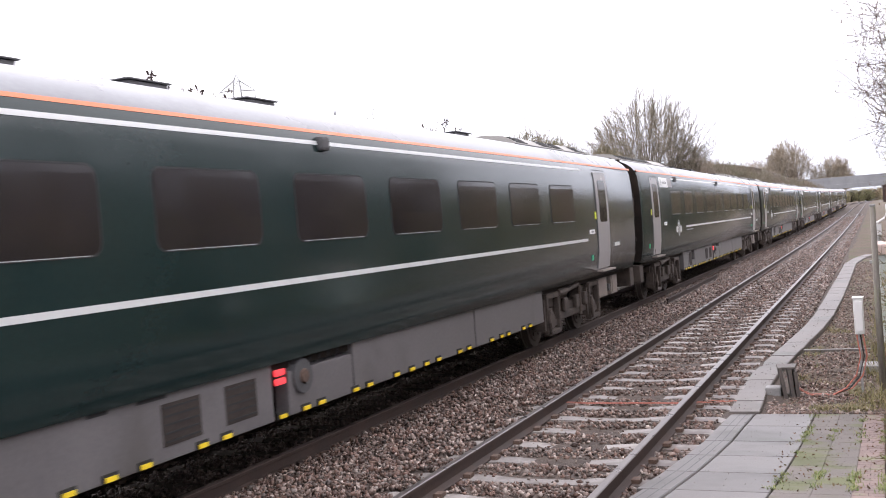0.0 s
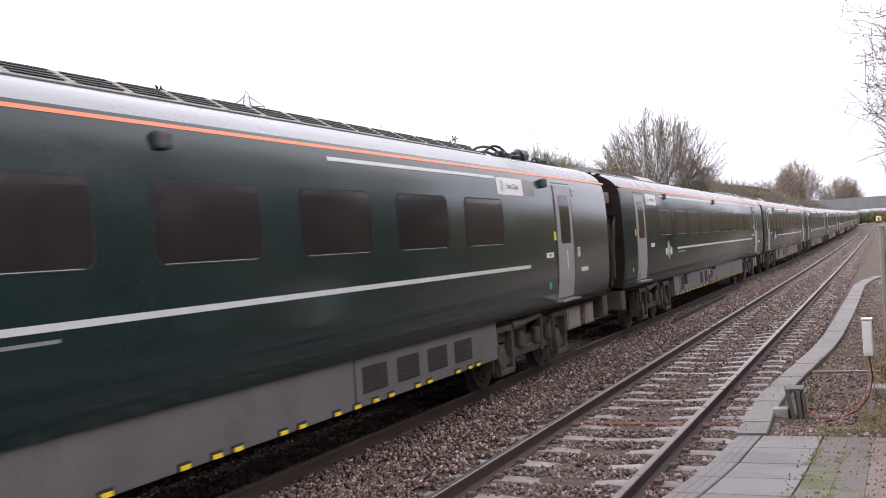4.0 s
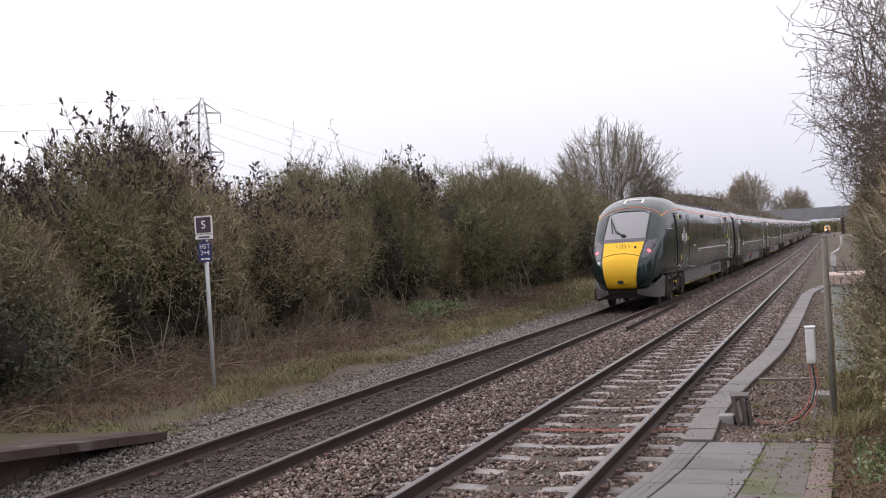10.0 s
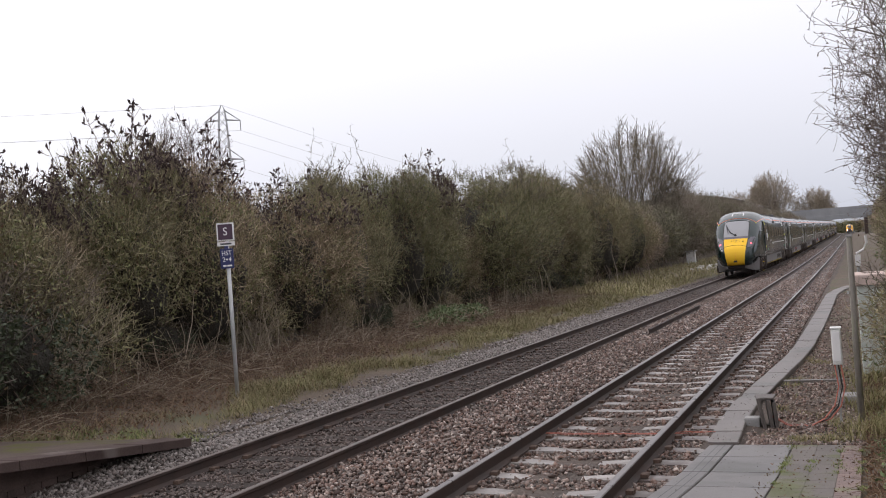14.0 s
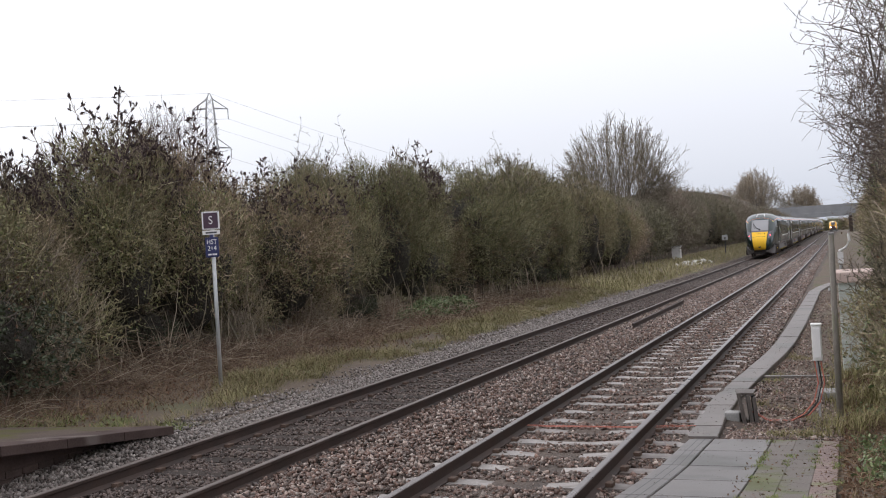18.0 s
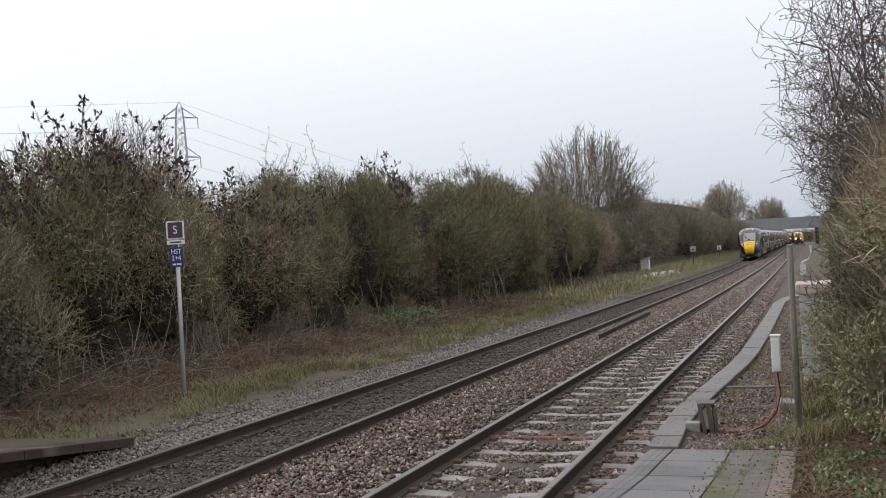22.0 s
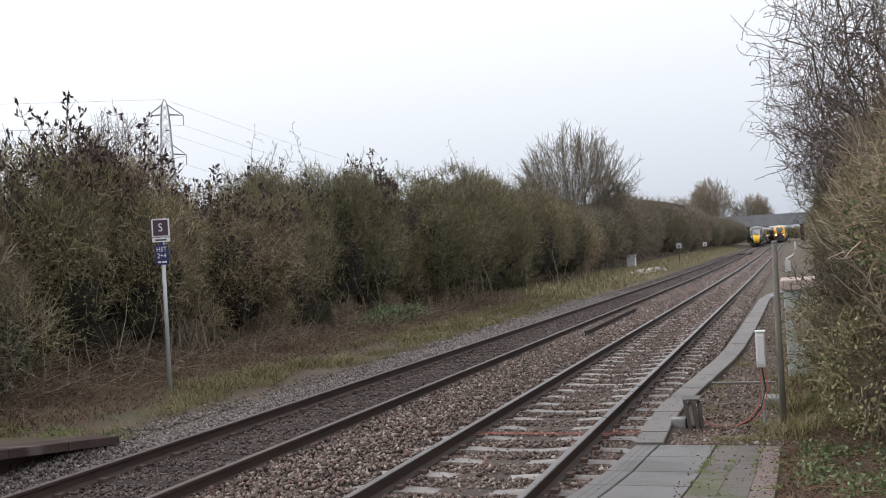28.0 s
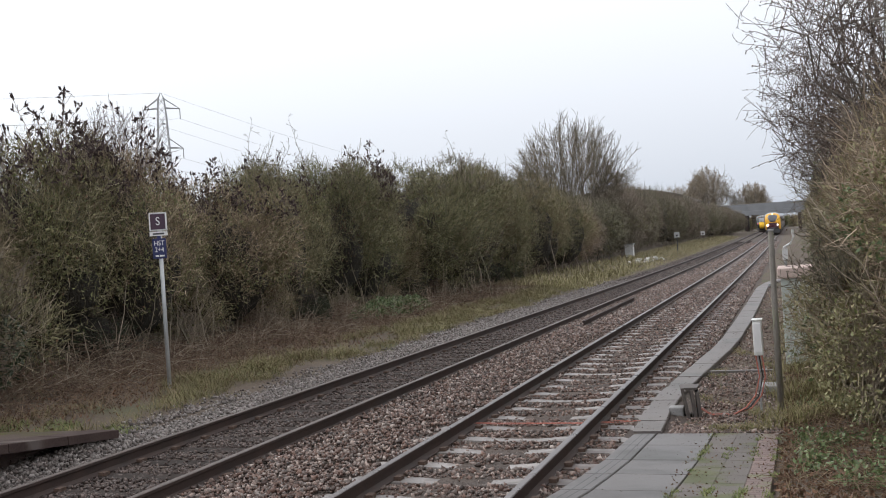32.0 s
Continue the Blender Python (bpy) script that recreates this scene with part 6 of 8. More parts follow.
def build_far_hall():
    """A wide barrel-roofed hall beyond the hedge."""
    h = empty("hall", None, "far brown hall with a low curved roof behind the hedge", "building")
    x0, x1, y0, y1, eave, crown = -48.6, -18.8, 215.0, 258.0, 10.0, 12.3
    n = 16
    arch = [(x0 + (x1 - x0) * k / n, eave + (crown - eave) * math.sin(math.pi * k / n) ** 0.8) for k in range(n + 1)]
    bm = bmesh.new()
    rings = [[bm.verts.new(q) for q in [(x, y, z - 0.25) for x, z in arch] + [(x1 - 0.2, y, -0.5), (x0 + 0.2, y, -0.5)]] for y in (y0, y1)]
    m = len(rings[0])
    for k in range(m):
        bm.faces.new((rings[0][k], rings[0][(k + 1) % m], rings[1][(k + 1) % m], rings[1][k]))
    bm.faces.new(rings[0]), bm.faces.new(rings[1][::-1])
    part("wall", bm, M["brown_roof"], h, "brown sheet-clad gable wall")
    bm = bmesh.new()
    rings = [[bm.verts.new(q) for q in [(x, y, z) for x, z in arch] + [(x, y, z - 0.22) for x, z in arch[::-1]]] for y in (y0 - 0.5, y1 + 0.5)]
    m = len(rings[0])
    for k in range(m):
        bm.faces.new((rings[0][k], rings[0][(k + 1) % m], rings[1][(k + 1) % m], rings[1][k]))
    bm.faces.new(rings[0]), bm.faces.new(rings[1][::-1])
    part("roof", bm, M["brown_roof"], h, "curved brown sheet roof")
    for k in range(1, 9):
        x = x0 + (x1 - x0) * k / 9
        part("wall_seam", boxed(x - 0.06, x + 0.06, y0 - 0.06, y0, -0.3, eave - 0.1), M["dark_metal"], h)


def build_fence():
    f = empty("palisade_fence", None, "short grey steel palisade fence at the platform end", "fence")
    for k in range(10):
        x = -10.55 - 0.16 * k
        part("pale", boxed(x - 0.03, x + 0.03, 11.48, 11.495, -0.2, 1.42, bevel=0.004), M["galv"], f)
    part("rail", boxed(-12.1, -10.4, 11.5, 11.54, 1.12, 1.18), M["galv"], f)
    part("rail", boxed(-12.1, -10.4, 11.5, 11.54, 0.2, 0.26), M["galv"], f)
    part("post", boxed(-10.45, -10.35, 11.48, 11.58, -0.4, 1.45, bevel=0.008), M["galv"], f)


def build_pylon():
    p = empty("pylon", pose(-101, 150, 0.5, 0, 0, 28) @ Matrix.Diagonal((0.84, 0.84, 1, 1)), "grey lattice steel electricity pylon beyond the hedge", "pylon")
    H = 32.3

    def half(z):
        return lerp([(0, 3.2), (18, 1.35), (29, 0.85), (31.4, 0.55), (H, 0.1)], z)

    levels = [0, 4.5, 8.5, 12, 15, 17.8, 20.2, 22.4, 24.4, 26.4, 28.3, 30, 31.4]
    for sx in (-1, 1):
        for sy in (-1, 1):
            part("leg", tubed([(sx * half(z), sy * half(z), z) for z in levels + [H]], 0.085, 4), M["pylon_steel"], p)
    bm = bmesh.new()
    for a, b in zip(levels, levels[1:]):
        for s in (-1, 1):
            for sgn in (-1, 1):
                tube(bm, [(s * half(a), sgn * half(a), a), (s * half(b), -sgn * half(b), b)], 0.045, 4)
                tube(bm, [(sgn * half(a), s * half(a), a), (-sgn * half(b), s * half(b), b)], 0.045, 4)
    part("bracing", bm, M["pylon_steel"], p)
    ends = []
    for z, w in ((29.6, 3.7), (22.6, 3.9)):
        for s in (-1, 1):
            bm = bmesh.new()
            for sy in (-1, 1):
                tube(bm, [(s * half(z), sy * half(z), z), (s * w, 0, z - 0.2)], 0.075, 4)
                tube(bm, [(s * half(z + 1.7), sy * half(z + 1.7), z + 1.7), (s * w, 0, z - 0.2)], 0.075, 4)
            part("crossarm", bm, M["pylon_steel"], p)
            part("insulator_string", tubed([(s * w, 0, z - 0.2), (s * w, 0, z - 2.0)], 0.1, 6), M["pylon_steel"], p)
            ends.append(Vector((s * w, 0, z - 2.0)))
    ends.append(Vector((0, 0, H)))
    turn = pose(-101, 150, 0.5, 0, 0, 28) @ Matrix.Diagonal((0.84, 0.84, 1, 1))
    for e in ends:
        a = turn @ e
        for to, sag in ((Vector((-190, -75, 8)), 4), (Vector((120, 260, -14)), 62)):
            pts = []
            for k in range(13):
                f = k / 12
                q = a + to * f
                q.z += -sag * f * (1 - f)
                pts.append(q)
            tagged(part("power_line", tubed(pts, 0.02, 4), M["pylon_steel"]), "thin overhead power line strung from the pylon", "cable", "overhead power lines")

# ---- plants: twigs and leaves as loose pieces in one mesh a part ----
def tubes_mesh(lines, sides=3):
    """Tapered bars from arrays (points n x k x 3, radii n x k), as vertices and faces."""
    verts, faces, base = [], [], 0
    ang = np.arange(sides) * 2 * np.pi / sides
    for pts, rad in lines:
        n, k, _ = pts.shape
        d = np.gradient(pts, axis=1)
        d /= np.linalg.norm(d, axis=2, keepdims=True) + 1e-9
        whole = pts[:, -1] - pts[:, 0]
        whole = np.abs(whole[:, 2:3]) / (np.linalg.norm(whole, axis=1, keepdims=True) + 1e-9)
        ref = np.where(whole > 0.75, np.array([[1.0, 0.3, 0]]), np.array([[0, 0.1, 1.0]]))[:, None, :] + d * 0
        u = np.cross(d, ref)
        u /= np.linalg.norm(u, axis=2, keepdims=True) + 1e-9
        v = np.cross(d, u)
        ring = pts[:, :, None, :] + rad[:, :, None, None] * (np.cos(ang)[None, None, :, None] * u[:, :, None, :] + np.sin(ang)[None, None, :, None] * v[:, :, None, :])
        verts.append(ring.reshape(-1, 3))
        idx = base + np.arange(n * k * sides).reshape(n, k, sides)
        a, b = idx[:, :-1, :], idx[:, 1:, :]
        q = np.stack([a, np.roll(a, -1, 2), np.roll(b, -1, 2), b], -1).reshape(-1, 4)
        faces.append(q)
        base += n * k * sides
    return np.concatenate(verts), np.concatenate(faces)


def fast_mesh(name, verts, faces, material, parent=None, smooth=False):
    """A mesh from arrays of vertices and of equal-sided faces."""
    me = bpy.data.meshes.new(name)
    f = np.asarray(faces, dtype=np.int32)
    c = f.shape[1]
    me.vertices.add(len(verts))
    me.vertices.foreach_set("co", np.asarray(verts, dtype=np.float32).ravel())
    me.loops.add(f.size)
    me.loops.foreach_set("vertex_index", f.ravel())
    me.polygons.add(len(f))
    me.polygons.foreach_set("loop_start", np.arange(0, f.size, c, dtype=np.int32))
    me.polygons.foreach_set("loop_total", np.full(len(f), c, dtype=np.int32))
    me.update(calc_edges=True)
    me.materials.append(material)
    ob = new(name, me)
    if parent is not None:
        ob.parent = parent
        ob["kind"] = "stuff"
    return ob


def children_of(rs, pts, rad, per, length, spread, k=3, lift=0.35, lo=0.25, hi=1.0, thin=0.5):
    """Side shoots on bars: per of them on each, at places lo to hi along it."""
    n, m, _ = pts.shape
    f = rs.uniform(lo, hi, (n, per)) * (m - 1)
    i = np.clip(f.astype(int), 0, m - 2)
    w = (f - i)[..., None]
    rows = np.arange(n)[:, None]
    start = pts[rows, i] * (1 - w) + pts[rows, i + 1] * w
    along = pts[rows, i + 1] - pts[rows, i]
    along /= np.linalg.norm(along, axis=2, keepdims=True) + 1e-9
    side = rs.normal(size=(n, per, 3))
    d = along * (1 - spread) + side * spread * 0.8
    d[..., 2] += lift
    d /= np.linalg.norm(d, axis=2, keepdims=True)
    ln = length * rs.uniform(0.5, 1.25, (n, per))
    r0 = (rad[rows, i] * thin)[..., None] * np.linspace(1, 0.35, k)
    out = [start]
    cur, dd = start, d
    for s in range(1, k):
        dd = dd + rs.normal(size=dd.shape) * 0.22
        dd[..., 2] += 0.06
        dd /= np.linalg.norm(dd, axis=2, keepdims=True)
        cur = cur + dd * (ln / (k - 1))[..., None]
        out.append(cur)
    return np.stack(out, 2).reshape(n * per, k, 3), r0.reshape(n * per, k)


def leaf_quads(rs, places, size, jitter=0.12):
    """Small folded leaves (two triangles each) scattered round places."""
    n = len(places)
    c = places + rs.normal(size=(n, 3)) * jitter
    a = rs.normal(size=(n, 3))
    a /= np.linalg.norm(a, axis=1, keepdims=True)
    b = np.cross(a, rs.normal(size=(n, 3)))
    b /= np.linalg.norm(b, axis=1, keepdims=True)
    s = size * rs.uniform(0.6, 1.4, (n, 1))
    v = np.stack([c - a * s, c + b * s * 0.45, c + a * s, c - b * s * 0.45], 1).reshape(-1, 3)
    return v, np.arange(n * 4).reshape(n, 4)


def tips(pts):
    return pts[:, -1]


def stems(rs, count, radius, height, lean, k=5, thick=0.03, low=0.55):
    """Upright stems from a round foot, bowing outwards."""
    a = rs.uniform(0, 2 * np.pi, count)
    r = radius * np.sqrt(rs.uniform(0, 1, count))
    p = np.stack([r * np.cos(a), r * np.sin(a), np.zeros(count) - 0.1], 1)
    h = height * rs.uniform(low, 1.0, count)
    out = np.stack([np.cos(a), np.sin(a), np.zeros(count)], 1) * (lean * rs.uniform(0.2, 1.1, count) * r / max(radius, 0.01))[:, None]
    pts = [p]
    for s in range(1, k):
        f = s / (k - 1)
        q = p + out * (f ** 1.6)[..., None] if isinstance(f, np.ndarray) else p + out * f ** 1.6
        q = q + rs.normal(size=p.shape) * 0.10
        q[:, 2] = h * f
        pts.append(q)
    rad = thick * rs.uniform(0.5, 1.2, count)[:, None] * np.linspace(1, 0.3, k)[None]
    return np.stack(pts, 1), rad


def lobes_of(seed, height, radius, count):
    """Centres and sizes of the rounded clumps that make up a shrub."""
    rs = np.random.RandomState(seed * 7 + 3)
    d = rs.normal(size=(count * 6, 3))
    d /= np.linalg.norm(d, axis=1, keepdims=True)
    d = d[d[:, 2] > -0.55][:count]
    c = d * np.array([[radius, radius, height * 0.5]]) * rs.uniform(0.5, 0.72, (count, 1))
    c[:, 2] += height * 0.44
    return c, rs.uniform(0.26, 0.5, count) * radius


def dome_points(rs, n, height, radius, seed, inner=0.72, low=-0.9, count=22, foot=(0.0, 0.01, 1.0)):
    """Places in the outer shells of a shrub's clumps, with their outward directions."""
    c, size = lobes_of(seed, height, radius, count)
    out, way, have = [], [], 0
    for turn in range(12):
        k = rs.randint(0, count, n)
        d = rs.normal(size=(n, 3))
        d /= np.linalg.norm(d, axis=1, keepdims=True)
        p = c[k] + d * (size[k] * (inner + (1.04 - inner) * np.sqrt(rs.uniform(0, 1, n))))[:, None] * np.array([[1, 1, 1.15]])
        e = (p - np.array([[0, 0, height * 0.44]])) / np.array([[radius, radius, height * 0.56]])
        q = np.linalg.norm(e, axis=1)
        keep = (q > 0.52) & (e[:, 2] > low) & (p[:, 2] > 0.03)
        keep &= rs.uniform(size=n) < np.interp(p[:, 2] / height, [0.0, foot[0], foot[1]], [foot[2], foot[2], 1.0])
        out.append(p[keep])
        g = d * 0.6 + e / (q[:, None] + 1e-6) * 0.4
        way.append(g[keep] / np.linalg.norm(g[keep], axis=1, keepdims=True))
        have += int(keep.sum())
        if have >= n:
            break
    return np.concatenate(out)[:n], np.concatenate(way)[:n]


def brushwood(rs, c, d, size=0.3, width=0.0045, up=0.45):
    """Fine shoots as single bent strips, starting at places c and growing outwards along d."""
    n = len(c)
    g = d * 0.55 + rs.normal(size=(n, 3)) * 0.55
    g[:, 2] += up
    g /= np.linalg.norm(g, axis=1, keepdims=True)
    s = np.cross(g, rs.normal(size=(n, 3)))
    s /= np.linalg.norm(s, axis=1, keepdims=True)
    ln = size * rs.uniform(0.35, 1.4, (n, 1))
    w = width * rs.uniform(0.6, 1.5, (n, 1))
    mid = c + g * ln * 0.5 + rs.normal(size=(n, 3)) * 0.02
    top = c + g * ln + rs.normal(size=(n, 3)) * 0.05
    v = np.stack([c - s * w, c + s * w, mid + s * w * 0.8, mid - s * w * 0.8, top], 1).reshape(-1, 3)
    b = np.arange(n)[:, None] * 5
    return v, np.concatenate([b + np.array([[0, 1, 2]]), b + np.array([[0, 2, 3]]), b + np.array([[3, 2, 4]])])


def shade_core(rs, lumps, material, parent):
    """Near-black lumps standing in for a shrub's inner shade, closing the view through."""
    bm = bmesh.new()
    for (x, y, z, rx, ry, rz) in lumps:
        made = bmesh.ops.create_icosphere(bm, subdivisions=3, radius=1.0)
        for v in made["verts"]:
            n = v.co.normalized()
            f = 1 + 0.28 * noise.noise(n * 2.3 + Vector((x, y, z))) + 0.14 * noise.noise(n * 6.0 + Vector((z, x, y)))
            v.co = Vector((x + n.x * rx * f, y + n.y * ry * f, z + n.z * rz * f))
    return part("shade_lump", bm, material, parent, "near-black lump standing in for the shade inside the shrub", smooth=True)


def arcs(rs, start, end, bow, k=6, wobble=0.03):
    """Bent bars from start to end, bowed by the vectors bow."""
    f = np.linspace(0, 1, k)[None, :, None]
    mid = (start + end) / 2 + bow
    p = (1 - f) ** 2 * start[:, None] + 2 * f * (1 - f) * mid[:, None] + f ** 2 * end[:, None]
    n = rs.normal(size=p.shape) * wobble
    n[:, 0] = 0
    return p + n


def spindles(rs, places, along, length, width, blades_each=5):
    """Narrow drooping seed heads or leaf sprays: a few slim blades round each place."""
    c = np.repeat(places, blades_each, 0)
    g = np.repeat(along, blades_each, 0) + rs.normal(size=c.shape) * 0.32
    g /= np.linalg.norm(g, axis=1, keepdims=True)
    s = np.cross(g, rs.normal(size=c.shape))
    s /= np.linalg.norm(s, axis=1, keepdims=True)
    ln = length * rs.uniform(0.5, 1.3, (len(c), 1))
    c = c + g * ln * rs.uniform(-0.2, 0.5, (len(c), 1))
    v = np.stack([c - g * ln * 0.5, c + s * width, c + g * ln * 0.5, c - s * width], 1).reshape(-1, 3)
    return v, np.arange(len(c) * 4).reshape(-1, 4)


def shrub(seed, height, radius, label, brush=9000, leafy=3500, brown=1500, spray=46, reach=0.9, heads=True, ivy=0, pale=False, canes=26, leaf=0.031, size=0.3, core=0.74, width=0.0045, low=-0.9, foot=(0.0, 0.01, 1.0), wood="brush", green="leaf"):
    """A dome of fine twigs and small leaves on canes, with sprays standing out of the top."""
    rs = np.random.RandomState(seed)
    e = empty("shrub", None, label, "shrub")
    root = np.stack([rs.normal(size=canes) * radius * 0.28, rs.normal(size=canes) * radius * 0.28, np.full(canes, -0.1)], 1)
    end, d = dome_points(rs, canes, height, radius, seed, 0.95, 0.0)
    c0 = arcs(rs, root, end, np.array([[0, 0, 0.3]]) - d * np.array([[0.35, 0.35, 0]]) * radius * 0.6, 7, 0.05)
    r0 = rs.uniform(0.008, 0.024, (canes, 1)) * np.linspace(1, 0.35, 7)[None]
    c1, r1 = children_of(rs, c0, r0, 9, height * 0.16, 0.5, 4, 0.25, 0.2, 1.0, 0.55)
    r1 = np.maximum(r1, 0.0045)
    v, f = tubes_mesh([(c0, r0), (c1, r1)])
    fast_mesh("branchwork", v, f, M["twig_pale"] if pale else M["twig"], e)
    c, d = dome_points(rs, brush, height, radius, seed, 0.70, low, foot=foot)
    v, f = brushwood(rs, c, d, size, width)
    fast_mesh("brushwood", v, f, M[wood], e)
    if leafy:
        c, d = dome_points(rs, int(leafy * 2.0), height, radius, seed, 0.78, low, foot=foot)
        q = np.sin(2.1 * c[:, 0] + seed) + np.sin(1.7 * c[:, 1] + 2 * seed) + np.sin(2.6 * c[:, 2] + seed) + rs.normal(size=len(c)) * 0.6 - 1.1 * (c[:, 2] / height - 0.5)
        c = c[q > np.quantile(q, 0.5)]
        v, f = leaf_quads(rs, c, leaf, 0.02)
        fast_mesh("foliage", v, f, M[green], e)
    if brown:
        c, d = dome_points(rs, brown, height, radius, seed + 1, 0.78, low, foot=foot)
        v, f = leaf_quads(rs, c, 0.026, 0.02)
        fast_mesh("dead_foliage", v, f, M["leaf_brown"], e)
    if ivy:
        c, d = dome_points(rs, ivy * 3, height, radius, seed, 0.85, low)
        q = np.sin(2.9 * c[:, 0] + 3 * seed) + np.sin(2.3 * c[:, 1] + seed) + np.sin(3.1 * c[:, 2] + 2 * seed) + rs.normal(size=len(c)) * 0.35
        c = c[q > np.quantile(q, 0.667)]
        v, f = leaf_quads(rs, c, 0.034, 0.02)
        fast_mesh("ivy_growth", v, f, M["ivy"], e)
    if spray:
        c, d = dome_points(rs, spray, height, radius * 0.9, seed, 0.85, 0.45)
        g = d * 0.6 + rs.normal(size=c.shape) * 0.42
        g[:, 2] += 0.5
        ln = reach * rs.uniform(0.35, 1.1, (len(c), 1))
        s0 = arcs(rs, c, c + g * ln, rs.normal(size=c.shape) * 0.06, 5, 0.015)
        q0 = np.full((len(c), 1), 0.008) * np.linspace(1, 0.5, 5)[None]
        s1, q1 = children_of(rs, s0, q0, 8, reach * 0.4, 0.65, 3, 0.15, 0.15, 1.0, 0.8)
        s2, q2 = children_of(rs, s1, q1, 2, reach * 0.2, 0.5, 3, 0.2, 0.3, 1.0, 0.8)
        v, f = tubes_mesh([(s0, q0), (s1, np.maximum(q1, 0.0042)), (s2, np.maximum(q2, 0.0035))])
        fast_mesh("spray_growth", v, f, M["twig"], e)
        if heads:
            t = np.concatenate([tips(s0), tips(s1)[::2], tips(s2)[::3]])
            w = np.concatenate([s0[:, -1] - s0[:, -2], (s1[:, -1] - s1[:, -2])[::2], (s2[:, -1] - s2[:, -2])[::3]])
            w /= np.linalg.norm(w, axis=1, keepdims=True) + 1e-9
            v, f = spindles(rs, t, w, 0.105, 0.021)
            fast_mesh("seed_growth", v, f, M["seed"], e)
    # dark lump painted as the shade within the dome
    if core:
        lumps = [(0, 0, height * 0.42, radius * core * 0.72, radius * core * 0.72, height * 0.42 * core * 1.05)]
        shade_core(rs, lumps, M["shade"], e)
    return e


def bare_tree(seed, height, radius, centre, label, mains=40, whips=10, trunks=6, low=-0.1, pale=False, thick=0.07, fine=8, twig=0.0007, lift=0.10, wild=0.36, shoot=0.06, gather=0.30, crook=1.0, buds=0, wood=""):
    """A leafless tree: limbs fan out of a few trunks, long whips carry on to a rounded crown, with fine twigs."""
    rs = np.random.RandomState(seed)
    e = empty("tree", None, label, "tree")
    cz = centre * height

    def shell(d, f):
        a = np.arctan2(d[:, 1], d[:, 0])
        lump = 1 + 0.07 * np.sin(3 * a + seed) + 0.06 * np.sin(5 * a + 3 * d[:, 2])
        return np.stack([d[:, 0] * radius * lump * f, d[:, 1] * radius * lump * f, cz + d[:, 2] * (height - cz) * lump * f], 1)

    d = rs.normal(size=(mains * 8, 3))
    d /= np.linalg.norm(d, axis=1, keepdims=True)
    d = d[d[:, 2] > low][:mains]
    a = np.arctan2(d[:, 1], d[:, 0])
    ta = np.arange(trunks) * 2 * np.pi / trunks + rs.uniform(0, 0.6, trunks)
    foot = np.stack([np.cos(ta), np.sin(ta), np.zeros(trunks)], 1) * radius * 0.05
    foot[:, 2] = -0.2
    head = np.stack([np.cos(ta) * radius * 0.25, np.sin(ta) * radius * 0.25, np.full(trunks, cz * 0.9)], 1)
    tr = arcs(rs, foot, head, np.array([[0, 0, 0.05 * height]]), 8, 0.02)
    tq = np.full((trunks, 1), thick * 1.5) * np.linspace(1, 0.5, 8)[None]
    near = np.argmin(np.abs(np.angle(np.exp(1j * (a[:, None] - ta[None])))), 1)
    start = tr[near, rs.randint(1, 5, mains)]
    s0 = arcs(rs, start, shell(d, rs.uniform(0.5, 0.8, mains)), d * np.array([[0.10, 0.10, 0]]) * radius, 9, height * 0.005 * crook)
    r0 = thick * rs.uniform(0.5, 1.0, (mains, 1)) * np.linspace(1, 0.3, 9)[None]
    k = np.repeat(np.arange(mains), whips)
    g = d[k] + rs.normal(size=(len(k), 3)) * gather
    g /= np.linalg.norm(g, axis=1, keepdims=True)
    g[:, 2] = np.maximum(g[:, 2], low)
    begin = s0[k, rs.randint(2, 9, len(k))]
    s1 = arcs(rs, begin, shell(g, rs.uniform(0.80, 1.0, len(k))), (g - d[k]) * radius * 0.12 - np.array([[0, 0, 0.015 * height]]), 7, height * 0.004 * crook)
    r1 = np.maximum(thick * 0.28 * rs.uniform(0.5, 1.1, (len(k), 1)) * np.linspace(1, 0.25, 7)[None], height * twig * 1.2)
    s2, r2 = children_of(rs, s1, r1, fine, height * shoot, wild, 4, lift, 0.3, 1.0, 0.6)
    r2 = np.maximum(r2, height * twig)
    v, f = tubes_mesh([(tr, tq)], 7)
    fast_mesh("trunk", v, f, M["bark"], e)
    v, f = tubes_mesh([(s0, r0)], 5)
    fast_mesh("limb_growth", v, f, M["bark"], e)
    v, f = tubes_mesh([(s1, r1), (s2, r2)], 3)
    fast_mesh("twig_growth", v, f, M[wood] if wood else M["twig_pale"] if pale else (M["twig_mid"] if low < -0.6 else M["twig_dark"]), e)
    if buds:
        at = np.concatenate([s2.reshape(-1, 3), s1[:, 3:].reshape(-1, 3)])
        v, f = leaf_quads(rs, at[rs.randint(0, len(at), buds)], 0.016, 0.012)
        fast_mesh("bud_growth", v, f, M["bud"], e)
    return e


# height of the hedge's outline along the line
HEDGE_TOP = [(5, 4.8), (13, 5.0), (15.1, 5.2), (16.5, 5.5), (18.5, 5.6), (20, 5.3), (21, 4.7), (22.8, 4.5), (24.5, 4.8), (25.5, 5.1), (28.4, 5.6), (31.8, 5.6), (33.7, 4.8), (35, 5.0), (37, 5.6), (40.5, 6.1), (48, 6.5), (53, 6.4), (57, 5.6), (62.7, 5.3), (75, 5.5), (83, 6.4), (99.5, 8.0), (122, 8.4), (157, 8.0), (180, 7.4)]


